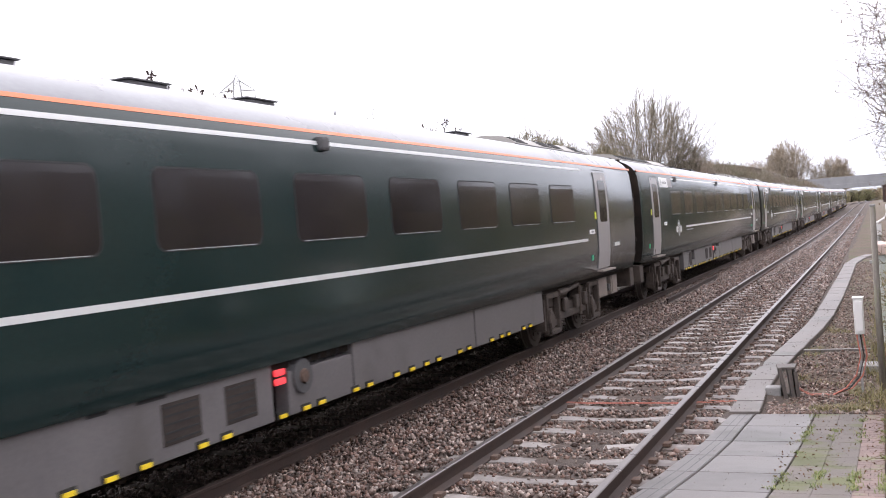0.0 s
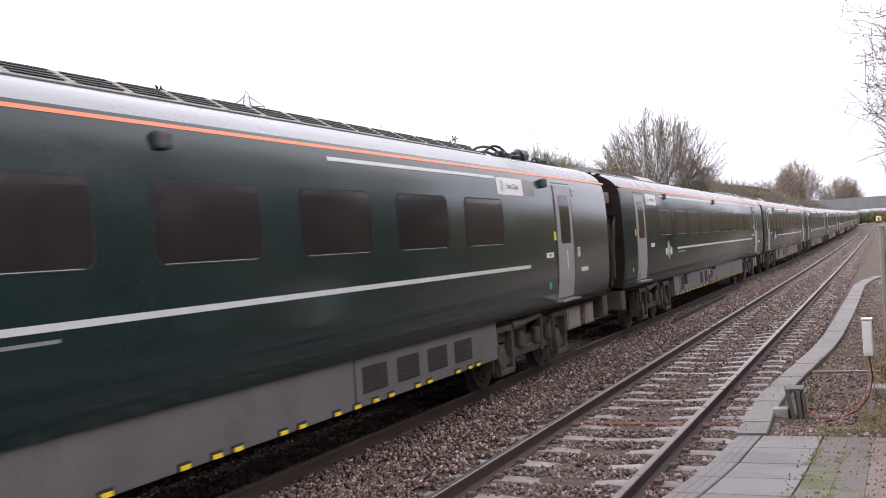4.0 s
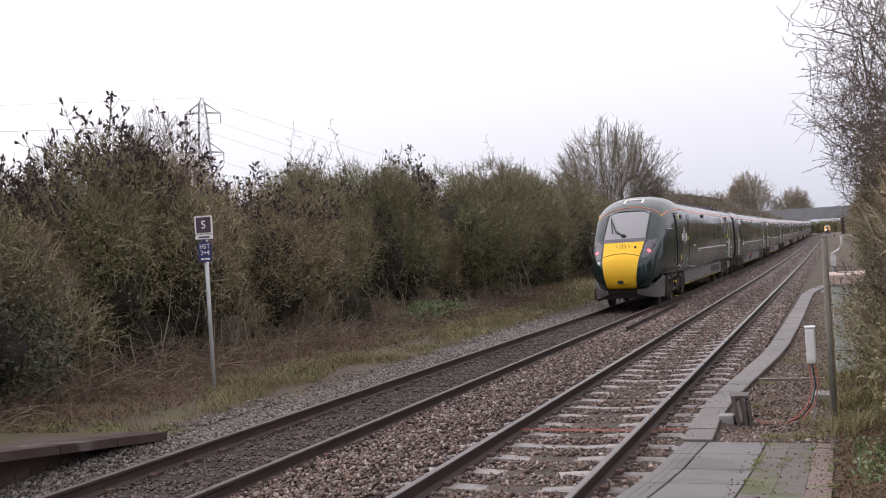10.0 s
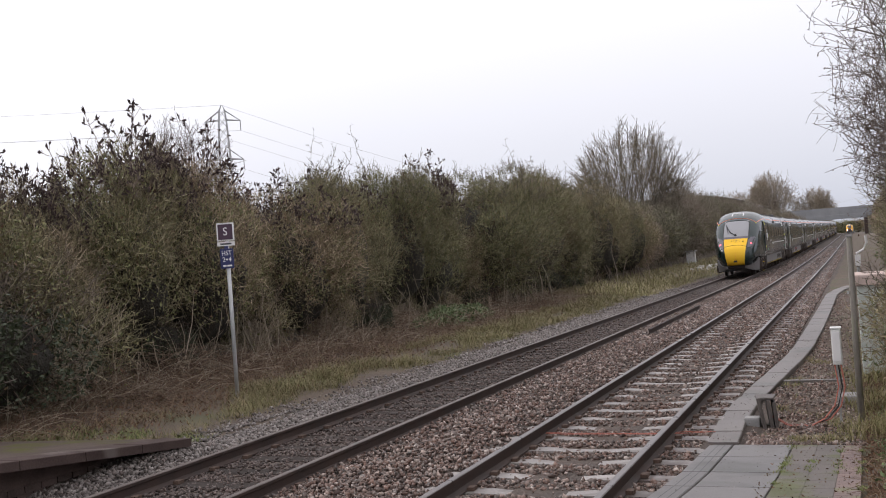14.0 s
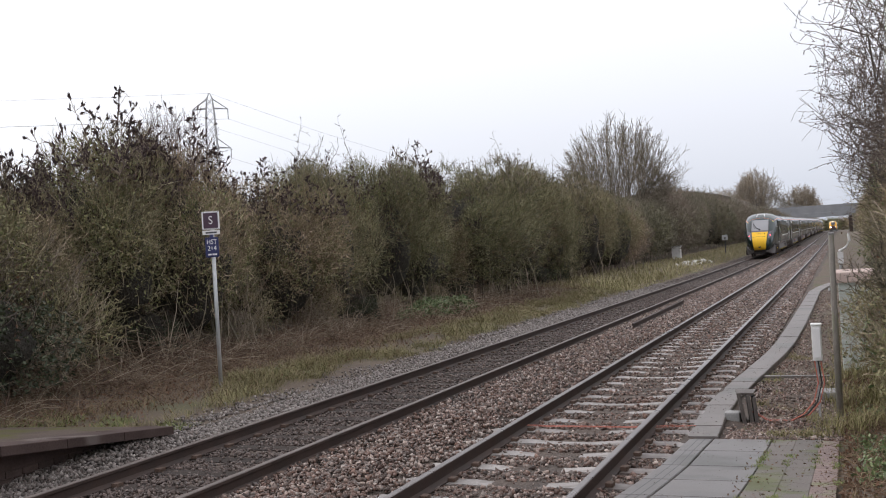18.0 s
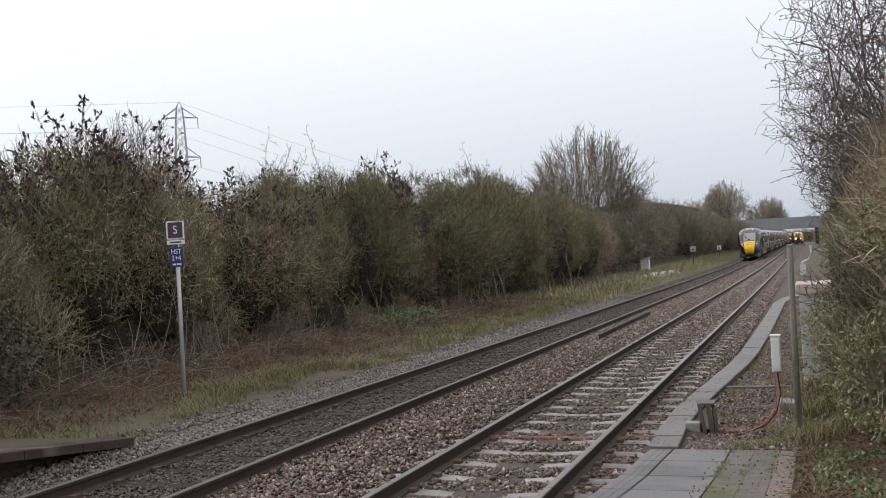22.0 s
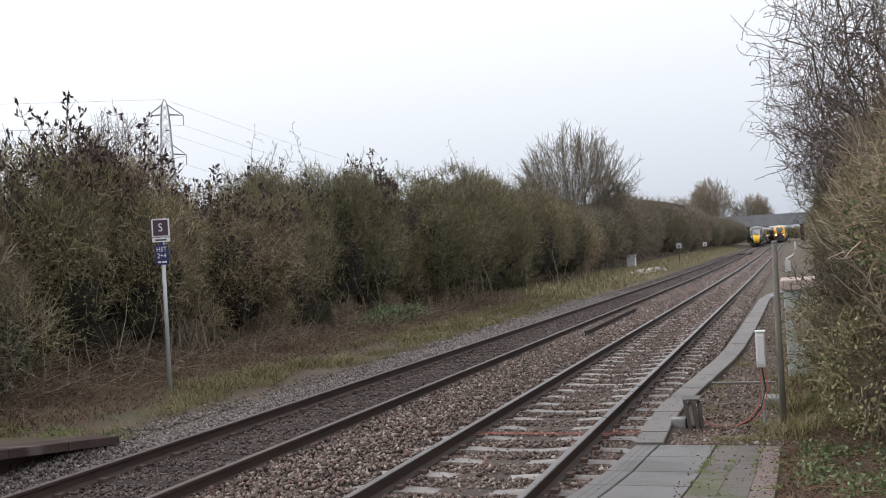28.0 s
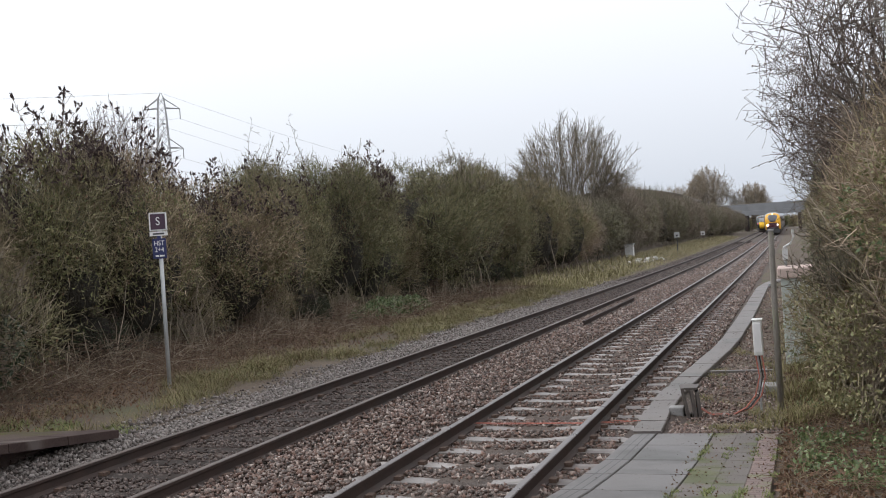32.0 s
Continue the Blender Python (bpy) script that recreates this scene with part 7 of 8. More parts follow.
def set_down(ob, used, key, m, sx, sz):
    """Put the first of a kind in place, or a copy of it."""
    if key not in used:
        used.add(key)
        ob.matrix_basis = m @ Matrix.Diagonal((sx, sx, sz, 1))
        return ob
    c = copy_thing(ob, m)
    c.scale = (sx, sx, sz)
    return c


def build_hedge():
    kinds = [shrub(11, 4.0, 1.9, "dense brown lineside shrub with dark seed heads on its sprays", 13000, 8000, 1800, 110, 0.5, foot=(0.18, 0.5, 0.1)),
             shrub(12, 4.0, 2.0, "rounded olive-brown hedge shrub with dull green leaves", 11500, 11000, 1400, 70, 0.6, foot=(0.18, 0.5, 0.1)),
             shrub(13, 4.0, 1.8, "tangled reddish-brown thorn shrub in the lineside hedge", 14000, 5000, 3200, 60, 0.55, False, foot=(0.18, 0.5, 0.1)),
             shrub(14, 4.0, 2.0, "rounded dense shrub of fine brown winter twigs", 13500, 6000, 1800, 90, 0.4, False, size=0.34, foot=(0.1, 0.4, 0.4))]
    # the second kind's dark leaves and twigs also carry the hedge foot's shade
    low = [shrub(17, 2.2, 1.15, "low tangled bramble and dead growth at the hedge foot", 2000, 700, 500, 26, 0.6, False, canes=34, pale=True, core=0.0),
           shrub(18, 2.0, 1.2, "low dark evergreen growth at the hedge foot", 1500, 6500, 200, 20, 0.4, False, 0, canes=20, core=0.75, green="leaf_ever_shade", wood="twig_dark")]
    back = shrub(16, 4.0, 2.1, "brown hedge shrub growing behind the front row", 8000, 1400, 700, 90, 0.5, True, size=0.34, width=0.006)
    far = shrub(15, 4.0, 2.3, "farther rounded brown hedge shrub in winter twig", 9000, 3200, 800, 50, 0.5, False, canes=14, leaf=0.045, size=0.42, width=0.009, wood="brush_haze")
    rnd = random.Random(21)
    used = set()
    group = "shrubs of the lineside hedge"
    y, n = 5.0, 0
    while y < 66:
        k = rnd.choice((0, 0, 1)) if y < 21 else rnd.choice((0, 0, 1, 2)) if y < 34 else rnd.choice((1, 3, 3, 2))
        big = n % 3 != 1
        x = -12.1 + (rnd.uniform(-0.2, 0.45) if big else rnd.uniform(-0.7, -0.2))
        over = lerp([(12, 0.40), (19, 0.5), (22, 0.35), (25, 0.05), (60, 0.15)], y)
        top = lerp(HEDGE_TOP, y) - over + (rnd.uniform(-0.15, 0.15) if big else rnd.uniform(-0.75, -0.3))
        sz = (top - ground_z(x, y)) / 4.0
        sx = (rnd.uniform(0.98, 1.2) if big else rnd.uniform(0.7, 0.9)) * (1.0 if y < 34 else 1.25)
        ob = set_down(kinds[k], used, k, pose(x, y, ground_z(x, y) - 0.05, 0, 0, rnd.uniform(0, 360)), sx, sz)
        ob["group"] = group
        y += rnd.uniform(1.9, 2.5) * (1.0 if y < 34 else 1.3)
        n += 1
    y = 7.0
    while y < 60:
        k = 0 if rnd.random() < (0.12 if y < 17 else 0.5) else 1
        x = (-10.8 if y < 14 else -11.5) + rnd.uniform(-0.35, 0.2) - 0.35 * min(1.0, max(0.0, (y - 30) / 20))
        sc = rnd.uniform(0.95, 1.3) if y < 14 else rnd.uniform(0.45, 0.95)
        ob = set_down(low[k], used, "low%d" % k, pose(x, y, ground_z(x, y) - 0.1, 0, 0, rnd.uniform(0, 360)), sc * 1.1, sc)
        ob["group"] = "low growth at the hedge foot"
        y += rnd.uniform(1.3, 1.9) if y < 14 else rnd.uniform(1.8, 3.6)
    y = 5.5
    while y < 70:
        x = -14.4 + rnd.uniform(-0.4, 0.4)
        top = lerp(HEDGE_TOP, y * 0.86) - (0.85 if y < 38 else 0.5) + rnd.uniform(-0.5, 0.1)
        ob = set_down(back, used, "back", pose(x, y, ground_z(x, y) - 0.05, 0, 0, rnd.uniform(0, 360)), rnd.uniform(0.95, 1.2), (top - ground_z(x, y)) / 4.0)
        ob["group"] = group
        y += rnd.uniform(2.5, 3.3)
    y = 66
    while y < 232:
        x = lerp([(64, -13.4), (120, -14.0), (160, -13.0), (232, -10.6)], y) + rnd.uniform(-0.7, 0.7)
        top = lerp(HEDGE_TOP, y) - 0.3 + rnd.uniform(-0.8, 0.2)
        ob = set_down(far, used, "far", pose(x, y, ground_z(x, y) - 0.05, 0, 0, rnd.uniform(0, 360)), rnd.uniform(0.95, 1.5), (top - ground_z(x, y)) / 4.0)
        ob["group"] = group
        y += rnd.uniform(2.8, 4.0)


def build_trees():
    t = bare_tree(31, 12.4, 6.0, 0.50, "large bare many-stemmed tree fanning out behind the hedge", 44, 18, 6, -0.25, False, 0.085, 11, 0.0008, 0.12, 0.4, 0.06, 0.27, 1.4, wood="brush_haze")
    t.matrix_basis = pose(-15.3, 85, 0.3)
    u = bare_tree(32, 6.3, 1.6, 0.6, "pale slender bare tree rising out of the hedge", 26, 8, 4, -0.2, True, 0.028, 7, 0.0007, 0.05, 0.5, 0.07, 0.3, 2.0, 2500, "twig_mid")
    u.matrix_basis = pose(-14.6, 22.4, 0.2)
    # far trees beyond the bridge; the bare ones' pale twigs stand in for haze
    far = bare_tree(33, 20.0, 7.6, 0.55, "far bare tree with a rounded crown beyond the road bridge", 40, 12, 4, -0.6, True, 0.14, 14, 0.0014, 0.08, 0.5, 0.07, 0.4, 2.0)
    far.matrix_basis = pose(-20.5, 310, 1.5)
    c = copy_thing(far, pose(-31.0, 320, 1.0, 0, 0, 80))
    c.scale = (0.9, 0.9, 0.8)
    g = shrub(34, 13.0, 5.5, "far rounded leafy tree beyond the road bridge", 9000, 6000, 1500, 40, 1.6, False, leaf=0.14, size=1.2, width=0.02, core=0.7)
    g.name = "tree"
    g["category"] = "tree"
    g.matrix_basis = pose(-34.0, 300, 1.5)
    c = copy_thing(far, pose(-9.0, 312, 1.5, 0, 0, 200))
    c.scale = (0.85, 0.85, 0.72)
    rnd = random.Random(91)
    for k in range(16):                       # scrub closing the view far down the line
        y = 300 + 26 * k
        for x in (-11 - rnd.uniform(0, 4), 7 + rnd.uniform(0, 4)):
            c = copy_thing(g, pose(x, y, rise(y) - 0.5, 0, 0, rnd.uniform(0, 360)))
            c["label"], c["group"] = "far lineside scrub beyond the bridge", "far scrub"
            c.name = "far_shrub"
            c.scale = (0.5, 0.5, 0.5)
    for k, x in enumerate((-16, -11, -6.5, -2, 2.5, 7)):
        c = copy_thing(g, pose(x, 640 + 9 * (k % 3), 0.6, 0, 0, 70 * k))
        c["label"], c["group"] = "far woodland closing the view down the line", "far woodland"
        c.scale = (0.75, 0.75, 0.8)
    # trees over the thicket on the camera's side
    for seed, x, y, h, r, cen, turn in ((41, 4.3, 17.5, 8.8, 2.7, 0.6, 0), (42, 5.1, 13.5, 8.8, 2.8, 0.6, 40), (43, 4.4, 24.0, 8.8, 2.8, 0.56, 90)):
        t = bare_tree(seed, h, r, cen, "bare dark-twigged tree spreading over the lineside thicket", 30, 8, 3, -0.85, False, 0.045, 9, 0.0005, 0.0, 0.8, 0.05, 0.6, 4.5, 16000, "twig_mid")
        t.matrix_basis = pose(x, y, 0.0, 0, 0, turn)


def build_thicket():
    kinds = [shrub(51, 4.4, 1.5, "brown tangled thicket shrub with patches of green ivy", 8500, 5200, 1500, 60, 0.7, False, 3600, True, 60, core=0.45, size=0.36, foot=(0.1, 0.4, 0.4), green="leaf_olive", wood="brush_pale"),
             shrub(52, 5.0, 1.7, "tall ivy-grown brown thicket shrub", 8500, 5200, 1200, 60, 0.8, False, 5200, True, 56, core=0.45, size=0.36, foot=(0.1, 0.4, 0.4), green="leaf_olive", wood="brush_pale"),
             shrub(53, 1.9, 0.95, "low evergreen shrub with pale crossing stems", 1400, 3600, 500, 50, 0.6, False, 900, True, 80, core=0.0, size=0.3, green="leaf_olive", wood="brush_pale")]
    # with x over 6 and y below 12: unseen, added to shape the light
    spots = [(0, 4.05, 10.6, 0.95), (1, 4.4, 13.0, 0.9), (0, 4.05, 15.4, 0.95), (1, 4.35, 20.4, 0.95), (2, 3.25, 11.6, 0.9), (2, 3.2, 13.4, 1.0), (2, 3.35, 15.3, 1.15), (2, 2.95, 15.9, 0.95), (1, 6.2, 11.0, 0.75), (0, 4.0, 22.8, 0.95), (1, 4.0, 26, 1.0), (0, 4.4, 30, 1.0), (1, 4.6, 35, 1.0),
             (0, 4.8, 40, 1.05), (1, 4.9, 47, 1.1), (0, 5.0, 55, 1.15), (1, 5.2, 64, 1.2), (0, 5.4, 75, 1.25), (1, 5.6, 88, 1.3), (0, 5.8, 103, 1.3), (1, 6.0, 120, 1.4), (0, 6.2, 140, 1.4), (1, 6.4, 160, 1.4), (0, 6.8, 182, 1.4), (1, 7.2, 205, 1.4), (0, 6.2, 7.4, 0.6), (1, 7.0, 4.0, 0.8), (0, 6.6, 0.0, 1.1), (1, 6.6, -4.0, 1.1), (0, 6.6, -8.0, 1.1)]
    rnd = random.Random(61)
    used = set()
    for k, x, y, sc in spots:
        ob = set_down(kinds[k], used, k, pose(x, y, ground_z(x, y) - 0.05, 0, 0, rnd.uniform(0, 360)), sc, sc)
        ob["group"] = "shrubs of the lineside thicket"


def blades(rs, xs, ys, zs, height, width, lean=0.5):
    """Single bent grass blades."""
    n = len(xs)
    p = np.stack([xs, ys, zs], 1)
    a = rs.uniform(0, 2 * np.pi, n)
    d = np.stack([np.cos(a), np.sin(a), np.zeros(n)], 1)
    s = np.stack([-np.sin(a), np.cos(a), np.zeros(n)], 1) * (width * rs.uniform(0.6, 1.3, n))[:, None]
    h = (height * rs.uniform(0.35, 1.2, n))[:, None]
    up = np.array([[0, 0, 1.0]])
    mid = p + up * h * 0.6 + d * h * lean * 0.3
    top = p + up * h * 0.9 + d * h * lean * rs.uniform(0.4, 1.3, n)[:, None]
    v = np.stack([p - s, p + s, mid + s * 0.7, mid - s * 0.7, top], 1).reshape(-1, 3)
    b = np.arange(n)[:, None] * 5
    f = np.concatenate([b + np.array([[0, 1, 2]]), b + np.array([[0, 2, 3]]), b + np.array([[3, 2, 4]])])
    return v, f


def heights(xs, ys):
    return np.array([ground_z(float(x), float(y)) for x, y in zip(xs, ys)])


def patch(xs, ys, fx, fy, seed):
    return np.array([noise.noise((float(a) * fx, float(b) * fy, seed)) for a, b in zip(xs, ys)])


def strewn(name, material, label, category, rs, n, x, y, rise_by, length, thick, flat=0.35, bow=0.15):
    """Dead stalks lying and arching over one another."""
    z = heights(x, y) + rise_by
    d = rs.normal(size=(n, 3)) * np.array([1, 1, flat])
    d[:, 2] = np.abs(d[:, 2])
    d /= np.linalg.norm(d, axis=1, keepdims=True)
    ln = length * rs.uniform(0.3, 1.2, (n, 1))
    p0 = np.stack([x, y, z], 1)
    p2 = p0 + d * ln
    pts = arcs(rs, p0, p2, np.array([[0, 0, 1.0]]) * ln * bow * rs.uniform(0.2, 1.4, (n, 1)), 4, 0.012)
    rad = thick * rs.uniform(0.6, 1.3, (n, 1)) * np.linspace(1, 0.5, 4)[None]
    v, f = tubes_mesh([(pts, rad)])
    tagged(fast_mesh(name, v, f, material), label, category, kind="stuff")


def build_grass():
    rs = np.random.RandomState(71)
    # grass in tufts beside the ballast
    n = 2300
    ty = 10.8 + 60 * rs.beta(1.0, 1.9, n)
    tx = -8.9 + 1.9 * rs.beta(1.5, 1.5, n) - 0.9 * np.clip((ty - 22) / 30, 0, 1) * rs.uniform(0, 1, n)
    keep = (patch(tx, ty, 0.8, 0.45, 2.0) > 0.0 - 0.45 * np.clip((ty - 15) / 18, 0, 1)) & ~((ty < 10.9) & (tx > -9.4))
    tx, ty = tx[keep], ty[keep]
    r = np.repeat(np.arange(len(tx)), 40)
    x, y = tx[r] + rs.normal(size=len(r)) * 0.11, ty[r] + rs.normal(size=len(r)) * 0.14
    h = np.repeat(rs.uniform(0.06, 0.30, len(tx)) ** 1.2 * 1.2, 40)
    v, f = blades(rs, x, y, heights(x, y) - 0.02, h, 0.0036, 1.5)
    tagged(fast_mesh("verge_grass", v, f, M["grass"]), "tufts of yellow-green verge grass beside the ballast", "grass", kind="stuff")
    n = 9000                                  # green patch behind the platform end
    x, y = -9.6 + 3.0 * rs.uniform(0, 1, n), 10.15 + 1.9 * rs.uniform(0, 1, n) ** 1.3
    keep = patch(x, y, 1.3, 1.3, 3.0) > -0.1
    x, y = x[keep], y[keep]
    v, f = blades(rs, x, y, heights(x, y) - 0.02, 0.10, 0.004, 1.6)
    tagged(fast_mesh("verge_grass", v, f, M["grass_green"]), "fresh green grass behind the platform end", "grass", kind="stuff")
    # straw and long dead grass
    n = 26000
    y = 10.7 + 40 * rs.beta(1.0, 1.9, n)
    x = -11.2 + 3.4 * rs.beta(1.5, 1.6, n)
    keep = patch(x, y, 0.9, 0.7, 9.0) > -0.28
    x, y = x[keep], y[keep]
    v, f = blades(rs, x, y, heights(x, y) - 0.02, 0.20, 0.0038, 2.4)
    tagged(fast_mesh("dead_grass", v, f, M["straw"]), "matted dead straw below the hedge", "grass", kind="stuff")
    # reddish dead stalks heaped under the hedge
    n = 11000
    y = 10.0 + 42 * rs.beta(1.0, 1.9, n)
    x = -11.6 + 3.0 * rs.beta(1.3, 1.7, n)
    heap = np.clip(0.22 + 1.0 * patch(x, y, 0.7, 0.5, 5.0), 0.05, 0.9) * np.clip((-8.9 - x) / 1.4, 0.08, 1.0) * np.clip((x + 11.9) / 1.0, 0.15, 1.0)
    strewn("dead_stalks", M["stalk"], "tangle of dead reddish-brown stalks heaped below the hedge", "stalks", rs, n, x, y, rs.uniform(0, 1, n) * heap, 0.5, 0.0045)
    n = 1000                                  # longer pale canes on top
    y = 10.0 + 36 * rs.beta(1.0, 1.7, n)
    x = -11.2 + 2.2 * rs.beta(1.4, 1.6, n)
    heap = np.clip(0.2 + 0.9 * patch(x, y, 0.7, 0.5, 5.0), 0.03, 0.5)
    strewn("bramble_canes", M["twig_pale"], "long pale dead canes leaning at the hedge foot", "brambles", rs, n, x, y, rs.uniform(0, 1, n) * heap, 1.1, 0.0055, 0.5, 0.2)
    n = 60                                    # leaning bare stems before the dark hedge
    y = 11.5 + 30 * rs.beta(1.0, 1.6, n)
    x = -10.9 + 0.7 * rs.uniform(0, 1, n)
    p0 = np.stack([x, y, heights(x, y)], 1)
    p1 = p0 + np.stack([rs.normal(size=n) * 0.25, rs.normal(size=n) * 0.35, rs.uniform(0.6, 1.9, n)], 1)
    pts = arcs(rs, p0, p1, rs.normal(size=(n, 3)) * 0.12, 6, 0.02)
    v, f = tubes_mesh([(pts, np.full((n, 1), 0.011) * np.linspace(1, 0.45, 6)[None])], 5)
    tagged(fast_mesh("bare_stems", v, f, M["twig_pale"]), "thin pale bare stems standing before the hedge", "stems", kind="stuff")
    n = 15000
    y = 10.0 + 44 * rs.beta(1.0, 1.8, n)
    x = -11.9 + 4.4 * rs.beta(1.1, 1.7, n)
    keep = ~((y < 10.7) & (x > -9.4))
    x, y = x[keep], y[keep]
    v, f = leaf_quads(rs, np.stack([x, y, heights(x, y) + 0.03], 1), 0.03, 0.03)
    tagged(fast_mesh("verge_litter", v, f, M["leaf_brown"]), "brown leaf litter over the verge", "leaves", kind="stuff")
    # ivy mound at the hedge foot
    n = 3600
    a, q = rs.uniform(0, 2 * np.pi, n), np.sqrt(rs.uniform(0, 1, n))
    x, y = -10.3 + 0.75 * q * np.cos(a), 30.5 + 3.2 * q * np.sin(a)
    z = heights(x, y) + 0.75 * np.sqrt(np.clip(1 - q ** 2, 0, 1)) * (0.75 + 0.5 * patch(x, y, 1.8, 1.8, 1.0)) * rs.uniform(0.7, 1.0, n)
    v, f = leaf_quads(rs, np.stack([x, y, z], 1), 0.045, 0.02)
    tagged(fast_mesh("ivy_mound", v, f, M["ivy"]), "dark green mound of ivy at the hedge foot", "ivy", kind="stuff")
    # far verge and the near cess
    n = 20000
    y = 46 + 150 * rs.uniform(0, 1, n) ** 1.5
    x = -12.0 + 5.1 * rs.uniform(0, 1, n)
    v, f = blades(rs, x, y, heights(x, y) - 0.03, np.interp(x, [-8.0, -6.9], [0.36, 0.16]), 0.014, 0.8)
    tagged(fast_mesh("far_verge_grass", v, f, M["grass_pale"]), "pale yellow grass on the farther verge", "grass", kind="stuff")
    n = 11000
    y = 11.4 + 14 * rs.beta(1.0, 2.4, n)
    x = 1.8 + 1.7 * rs.beta(1.6, 1.5, n)
    keep = ~((x > 2.0) & (y > 16.9) & (y < 18.2)) & (patch(x, y, 1.5, 0.9, 6.0) > -0.2)
    x, y = x[keep], y[keep]
    v, f = blades(rs, x, y, heights(x, y) - 0.02, 0.24, 0.0042, 0.9)
    tagged(fast_mesh("rough_grass", v, f, M["grass_rough"]), "rough yellow-green grass round the post and cabinet", "grass", kind="stuff")
    n = 500                                   # weeds on the cess
    tx, ty = 0.95 + 0.9 * rs.uniform(0, 1, n), 11.3 + 9 * rs.uniform(0, 1, n) ** 1.5
    keep = patch(tx, ty, 1.4, 1.1, 12.0) > 0.22
    tx, ty = tx[keep], ty[keep]
    r = np.repeat(np.arange(len(tx)), 22)
    x, y = tx[r] + rs.normal(size=len(r)) * 0.05, ty[r] + rs.normal(size=len(r)) * 0.06
    v, f = blades(rs, x, y, heights(x, y) - 0.01, 0.08, 0.004, 1.2)
    tagged(fast_mesh("cess_weeds", v, f, M["grass"]), "low weeds in the gravel beside the trough", "weeds", kind="stuff")
    # fallen leaves and ivy at the thicket foot
    n = 15000
    y = 7.0 + 9.5 * rs.uniform(0, 1, n)
    x = 2.05 + 1.9 * rs.uniform(0, 1, n) ** 1.2
    v, f = leaf_quads(rs, np.stack([x, y, heights(x, y) + 0.02], 1), 0.02, 0.02)
    tagged(fast_mesh("leaf_litter", v, f, M["leaf_brown"]), "reddish-brown leaf litter below the thicket", "leaves", kind="stuff")
    n = 1400
    y = 7.5 + 5.0 * rs.uniform(0, 1, n)
    x = 2.1 + 1.5 * rs.uniform(0, 1, n)
    strewn("fallen_twigs", M["straw"], "fallen twigs over the leaf litter", "twigs", rs, n, x, y, rs.uniform(0, 0.06, n), 0.3, 0.0035, 0.2)
    n = 9000
    y = 7.8 + 5.2 * rs.uniform(0, 1, n)
    x = 2.2 + 1.7 * rs.uniform(0, 1, n)
    keep = patch(x, y, 1.5, 1.2, 7.0) > 0.05
    x, y = x[keep], y[keep]
    v, f = leaf_quads(rs, np.stack([x, y, heights(x, y) + 0.07], 1), 0.024, 0.04)
    tagged(fast_mesh("ground_ivy", v, f, M["ivy"]), "low green ivy creeping over the litter", "ivy", kind="stuff")


def scatter_stones(name, rs, x, y, z, size, material, label):
    n = len(x)
    base = np.array([[1, 0, 0], [-1, 0, 0], [0, 1, 0], [0, -1, 0], [0, 0, 1], [0, 0, -1]], float)
    v = base[None] * rs.uniform(0.55, 1.2, (n, 6, 1)) + rs.normal(size=(n, 6, 3)) * 0.16
    q = rs.normal(size=(n, 4))
    q /= np.linalg.norm(q, axis=1, keepdims=True)
    w, a, b, c = q.T
    R = np.stack([1 - 2 * (b * b + c * c), 2 * (a * b - c * w), 2 * (a * c + b * w), 2 * (a * b + c * w), 1 - 2 * (a * a + c * c), 2 * (b * c - a * w), 2 * (a * c - b * w), 2 * (b * c + a * w), 1 - 2 * (a * a + b * b)], 1).reshape(n, 3, 3)
    v = np.einsum("nij,nkj->nki", R, v) * (size * rs.uniform(0.6, 1.35, n))[:, None, None]
    v += np.stack([x, y, z], 1)[:, None]
    tri = np.array([[0, 2, 4], [2, 1, 4], [1, 3, 4], [3, 0, 4], [2, 0, 5], [1, 2, 5], [3, 1, 5], [0, 3, 5]])
    f = (np.arange(n)[:, None, None] * 6 + tri[None]).reshape(-1, 3)
    tagged(fast_mesh(name, v.reshape(-1, 3), f, material), label, "ballast", kind="stuff")


def bed_z(x):
    return np.interp(x, [-6.9, -5.75, -5.5, -2.8, -2.44, -2.1, 0.45, 0.62, 1.05, 1.9], [-0.34, -0.2, -0.175, -0.175, -0.145, -0.175, -0.175, -0.19, -0.235, -0.23])


def off_sleepers(x, y, cx, rs, cover):
    """True where no sleeper top lies bare."""
    d = np.abs((y - 0.3 + 0.325) % 0.65 - 0.325)
    on = (d < 0.125) & (np.abs(x - cx) < 1.27)
    return ~on | (rs.uniform(size=len(x)) < cover)


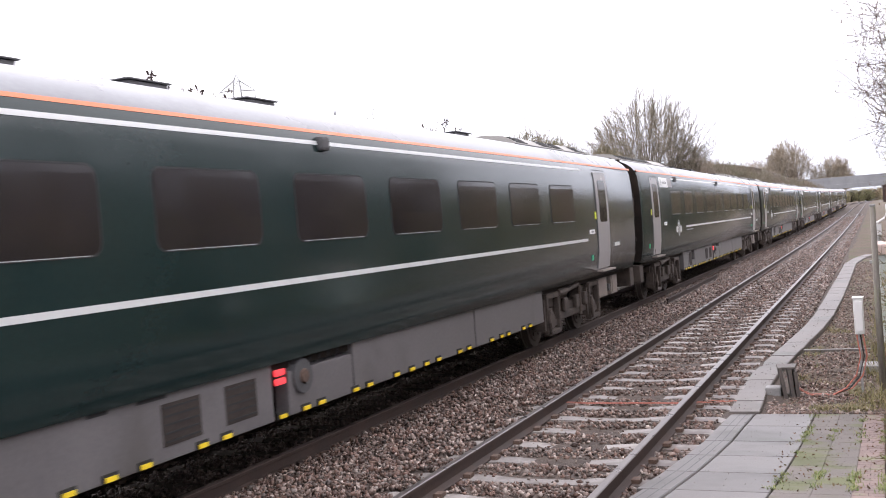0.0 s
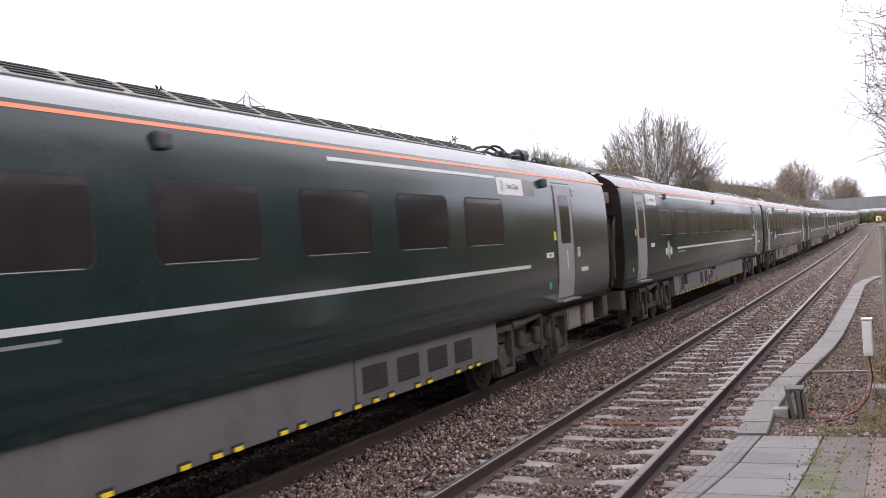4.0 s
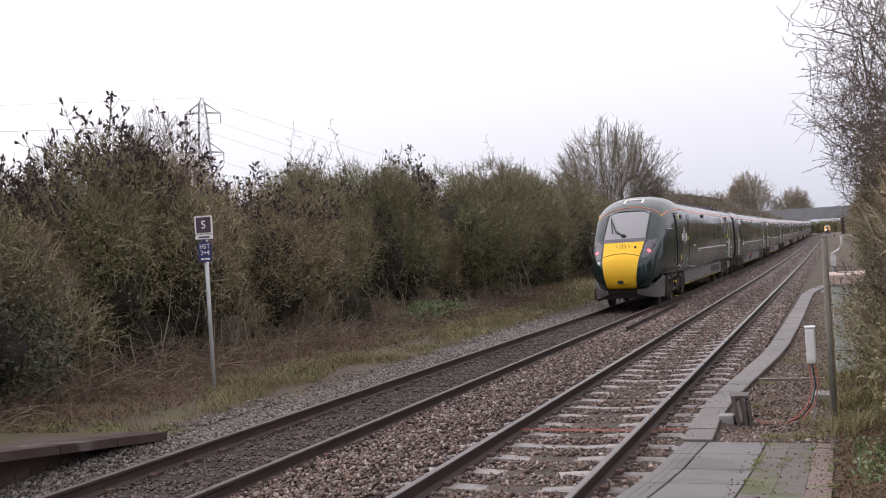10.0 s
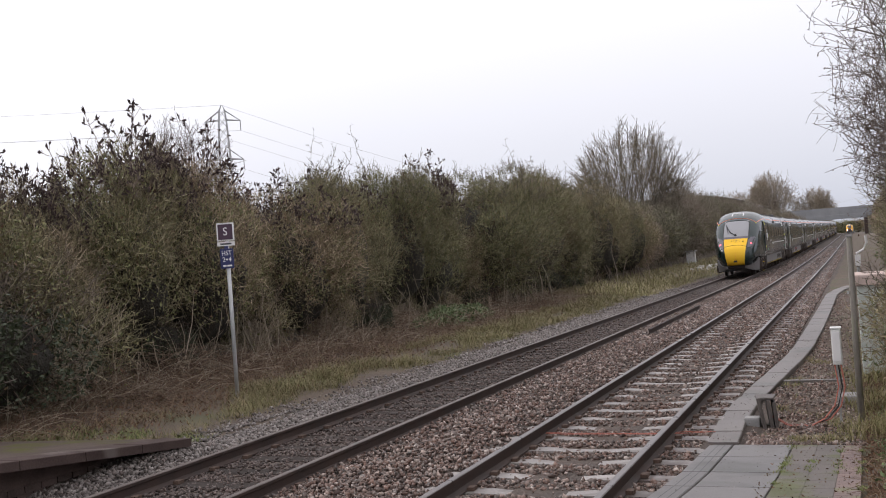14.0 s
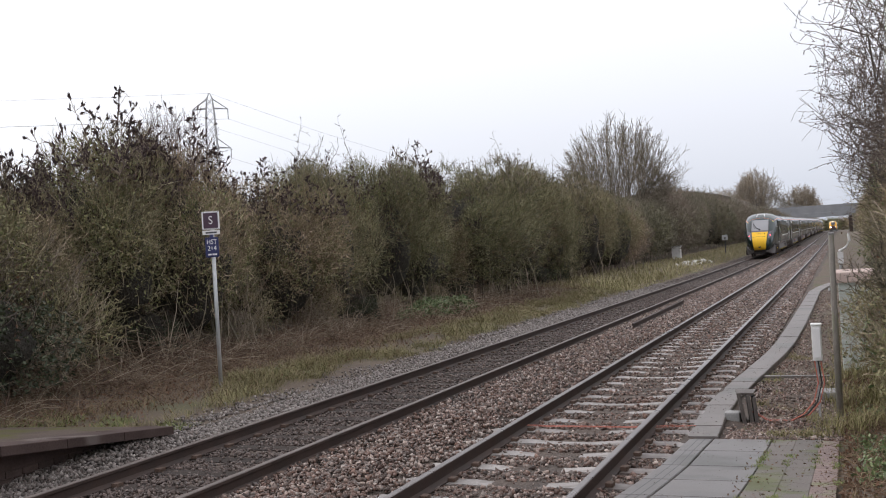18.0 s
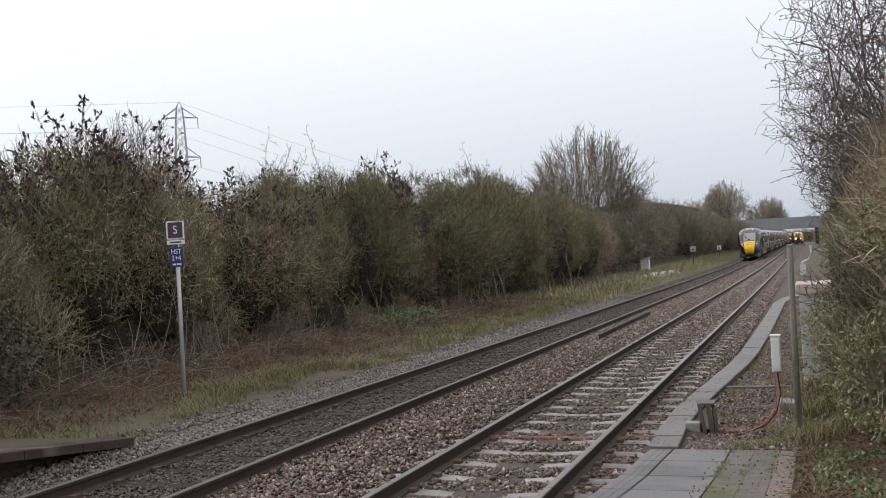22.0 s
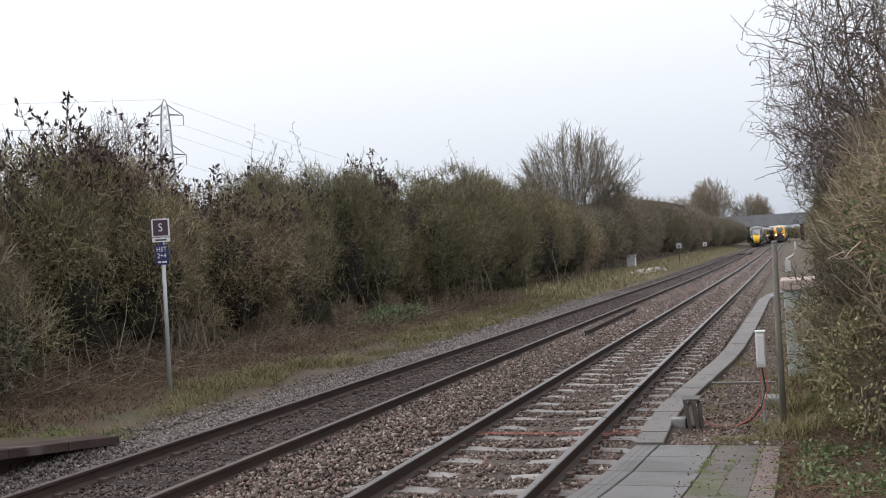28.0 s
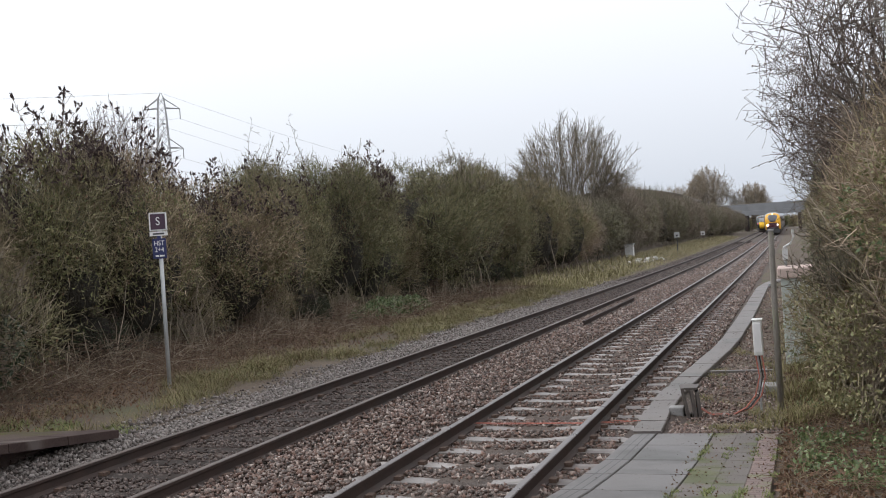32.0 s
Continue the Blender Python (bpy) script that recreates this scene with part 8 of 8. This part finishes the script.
def build_stones():
    rs = np.random.RandomState(81)
    # shoulder between the tracks and in the near track: brown; by the far track: grey
    def spread(n, x0, x1, y0, y1, power=2.1):
        u = rs.uniform(0, 1, n)
        return rs.uniform(x0, x1, n), y0 + (y1 - y0) * u ** power

    x, y = spread(88000, -3.32, 0.75, 5.2, 52, 1.9)
    keep = off_sleepers(x, y, NEAR_X, rs, 0.05) & (np.abs(x) > 0.045) & (np.abs(x + GAUGE) > 0.045)
    keep &= ~((x > 0.42) & (y < 11.2)) & (np.abs(x - np.interp(y, TROUGH_Y, TROUGH_X)) > 0.19)
    x, y = x[keep], y[keep]
    mound = np.where((x < -1.75), 0.03, 0.0)
    z = bed_z(x) + mound + rs.uniform(-0.012, 0.018, len(x))
    scatter_stones("ballast_stones", rs, x, y, z, np.where(y > 22, 0.034, 0.0255) * rs.choice([0.6, 0.85, 1.0, 1.25], len(y)), M["ballast"], "loose wet brown ballast stones round the nearer track")
    x, y = spread(64000, -7.45, -3.32, 5.2, 52, 1.9)
    keep = off_sleepers(x, y, FAR_X, rs, 0.28) & ((x > -6.75) | (rs.uniform(size=len(x)) < np.clip((x + 7.3) / 0.9, 0, 1))) & (np.abs(x - FAR_X - GAUGE / 2) > 0.045) & (np.abs(x - FAR_X + GAUGE / 2) > 0.045)
    keep &= ~((x < -5.55) & (y < 10.1))
    x, y = x[keep], y[keep]
    inner = (x > -4.8) & (x < -3.45)
    z = bed_z(x) + rs.uniform(-0.012, 0.018, len(x)) + np.where(inner, 0.008, 0)
    z = np.where(x < -6.6, heights(x, y) + 0.01, z)
    n = 7000                                  # stones heaped against the platform end
    hx, hy = rs.uniform(-5.96, -5.45, n), 6.6 + 4.2 * rs.uniform(0, 1, n)
    hz = np.interp(hy, [6.6, 8.2, 9.4, 10.1, 10.8], [-0.20, -0.08, 0.0, 0.0, -0.16]) - np.clip(hx + 5.7, 0, 1) * 0.7 + rs.uniform(-0.06, 0.015, n)
    x, y, z = np.concatenate([x, hx]), np.concatenate([y, hy]), np.concatenate([z, hz])
    g = (x < -4.95)
    scatter_stones("grey_ballast_stones", rs, x[g], y[g], z[g], np.where(y[g] > 22, 0.04, 0.03), M["ballast_grey"], "loose grey ballast stones beside the farther track")
    scatter_stones("ballast_stones", rs, x[~g], y[~g], z[~g], np.where(y[~g] > 22, 0.036, 0.0255), M["ballast_dark"], "dark wet ballast stones in the farther track")
    # coarser stones carry the beds on into the distance
    n = 26000
    x, y = rs.uniform(-6.7, 0.7, n), 46 + 84 * rs.uniform(0, 1, n) ** 1.3
    keep = off_sleepers(x, y, NEAR_X, rs, 0.1) & (np.abs(x) > 0.06) & (np.abs(x + GAUGE) > 0.06) & (np.abs(x - FAR_X - GAUGE / 2) > 0.06) & (np.abs(x - FAR_X + GAUGE / 2) > 0.06)
    x, y = x[keep], y[keep]
    z = bed_z(x) + np.array([rise(float(b)) for b in y]) - 0.01
    g = x > -3.32
    scatter_stones("ballast_stones", rs, x[g], y[g], z[g], np.full(int(g.sum()), 0.06), M["ballast"], "brown ballast stones farther down the nearer track")
    scatter_stones("ballast_stones", rs, x[~g], y[~g], z[~g], np.full(int((~g).sum()), 0.06), M["ballast_dark"], "dark ballast stones farther down the farther track")
    n = 46                                    # pale rubble on the farther verge
    x, y = -9.0 + rs.normal(size=n) * 0.35, 76 + 12 * rs.uniform(0, 1, n)
    scatter_stones("rubble", rs, x, y, heights(x, y) + 0.06, rs.uniform(0.08, 0.22, n), M["concrete_pale"], "pale broken rubble lying on the verge grass")
    x, y = spread(16000, 0.72, 2.05, 11.2, 40)
    keep = (rs.uniform(size=len(x)) < np.where(x > 1.6, 0.5, 1.0)) & (np.abs(x - np.interp(y, TROUGH_Y, TROUGH_X)) > 0.2)
    x, y = x[keep], y[keep]
    z = heights(x, y) + rs.uniform(-0.008, 0.012, len(x))
    scatter_stones("gravel", rs, x, y, z, rs.uniform(0.012, 0.028, len(x)), M["ballast"], "brown gravel and grit on the cess path")


def build_grit():
    """Grit, leaf scraps and stray stones on the ramp's paving and the trough lids."""
    rs = np.random.RandomState(83)
    n = 1100
    x, y = rs.uniform(0.5, 1.98, n), 6.5 + 4.6 * rs.uniform(0, 1, n)
    keep = (x > 1.3) | (rs.uniform(size=n) < 0.35)
    x, y = x[keep], y[keep]
    z = np.array([ramp_z(float(b)) for b in y]) + 0.002
    scatter_stones("paving_grit", rs, x, y, z, rs.uniform(0.002, 0.006, len(x)), M["ballast_grey"], "fine brown grit lying on the platform paving")
    n = 160
    y = 11.2 + 14 * rs.uniform(0, 1, n) ** 1.6
    x = np.interp(y, TROUGH_Y, TROUGH_X) + rs.normal(size=n) * 0.11
    scatter_stones("trough_grit", rs, x, y, np.full(n, -0.158), rs.uniform(0.004, 0.010, n), M["ballast_grey"], "stray stones and grit on the trough lids")
    n = 260
    x, y = rs.uniform(1.2, 1.99, n), 6.5 + 4.6 * rs.uniform(0, 1, n)
    z = np.array([ramp_z(float(b)) for b in y]) + 0.006
    v, f = leaf_quads(rs, np.stack([x, y, z], 1), 0.014, 0.004)
    tagged(fast_mesh("paving_litter", v, f, M["leaf_brown"]), "small brown leaf scraps on the paving", "leaves", kind="stuff")
    n = 240                                   # tufts in the paving joints
    tx = rs.choice([1.335, 1.57, 1.805, 1.99], n) + rs.normal(size=n) * 0.01
    ty = 6.6 + 4.5 * rs.uniform(0, 1, n)
    keep = patch(tx, ty, 1.6, 1.2, 14.0) > 0.0
    tx, ty = tx[keep], ty[keep]
    r = np.repeat(np.arange(len(tx)), 16)
    x, y = tx[r] + rs.normal(size=len(r)) * 0.02, ty[r] + rs.normal(size=len(r)) * 0.03
    v, f = blades(rs, x, y, np.array([ramp_z(float(b)) for b in y]) - 0.002, 0.03, 0.003, 1.4)
    tagged(fast_mesh("paving_moss", v, f, M["grass_green"]), "moss and grass tufts in the paving joints", "moss", kind="stuff")


build_ground()
build_ballast_bed()
build_track("railway_track", NEAR_X, "nearer railway track on weathered concrete sleepers", M["sleeper"], "weathered pale concrete sleeper", 1.25, False, "rail_head")
build_track("railway_track", FAR_X, "farther railway track on dark wet sleepers", M["timber_sleeper"], "dark wet timber sleeper", 1.25, True, "rail_head_dull")
CARS = build_green_train()
RAILCARS = build_oncoming_train()
build_sign()
build_trackside()
build_far_things()
build_far_hall()
build_fence()
build_pylon()
build_hedge()
build_trees()
build_thicket()
build_grass()
build_stones()
build_grit()
build_trough()
build_platform_right()
build_platform_left()

# ---- what moves ----
PITCH = 26.0
TAIL = [(0.0, -28.0), (1.0, -22.05), (2.0, -15.95), (2.5, -13.05), (3.3, -8.4), (6.0, 6.83), (8.0, 18.9), (9.0, 25.2), (11.0, 37.3), (13.0, 50.2), (16.0, 70.5), (19.0, 93.0), (23.0, 129.0), (25.0, 152.0), (28.0, 189.0), (30.0, 214.0), (32.0, 239.0)]


def tail_at(t):
    return lerp(TAIL, t)


def on_track(x, y0, a, b, turned=0.0):
    """The pose of a carriage whose bogies stand a and b metres from its origin."""
    z0, z1 = rise(y0 + a), rise(y0 + b)
    slope = math.degrees(math.atan2(z1 - z0, b - a))
    return pose(x, y0, z0 - (z1 - z0) * a / (b - a), slope, 0, 0) @ pose(0, 0, 0, 0, 0, turned)


def motions():
    for k, car in enumerate(CARS):
        if k == 8:
            walk(car, [(t, on_track(FAR_X, y - 1.2 + PITCH * k + 24.4, -20.4, -4.0, 180)) for t, y in TAIL])
        else:
            walk(car, [(t, on_track(FAR_X, y - 1.2 + PITCH * k, 4.0, 20.4)) for t, y in TAIL])
    steps = [k / 30 for k in range(961)]
    for wheel, d in AXLES:
        walk(wheel, [(t, pose(0, d, 0.42, -math.degrees((tail_at(t) + 28.0) / 0.42))) for t in steps])
    for k, car in enumerate(RAILCARS):
        rows = []
        for t in (0.0, 8.0, 16.0, 22.0, 26.0, 28.0, 30.0, 31.0, 32.0):
            rows.append((t, on_track(NEAR_X, 178.0 + 15.0 * (32.0 - t) + 22.9 * k, 3.6, 19.0)))
        walk(car, rows)


motions()
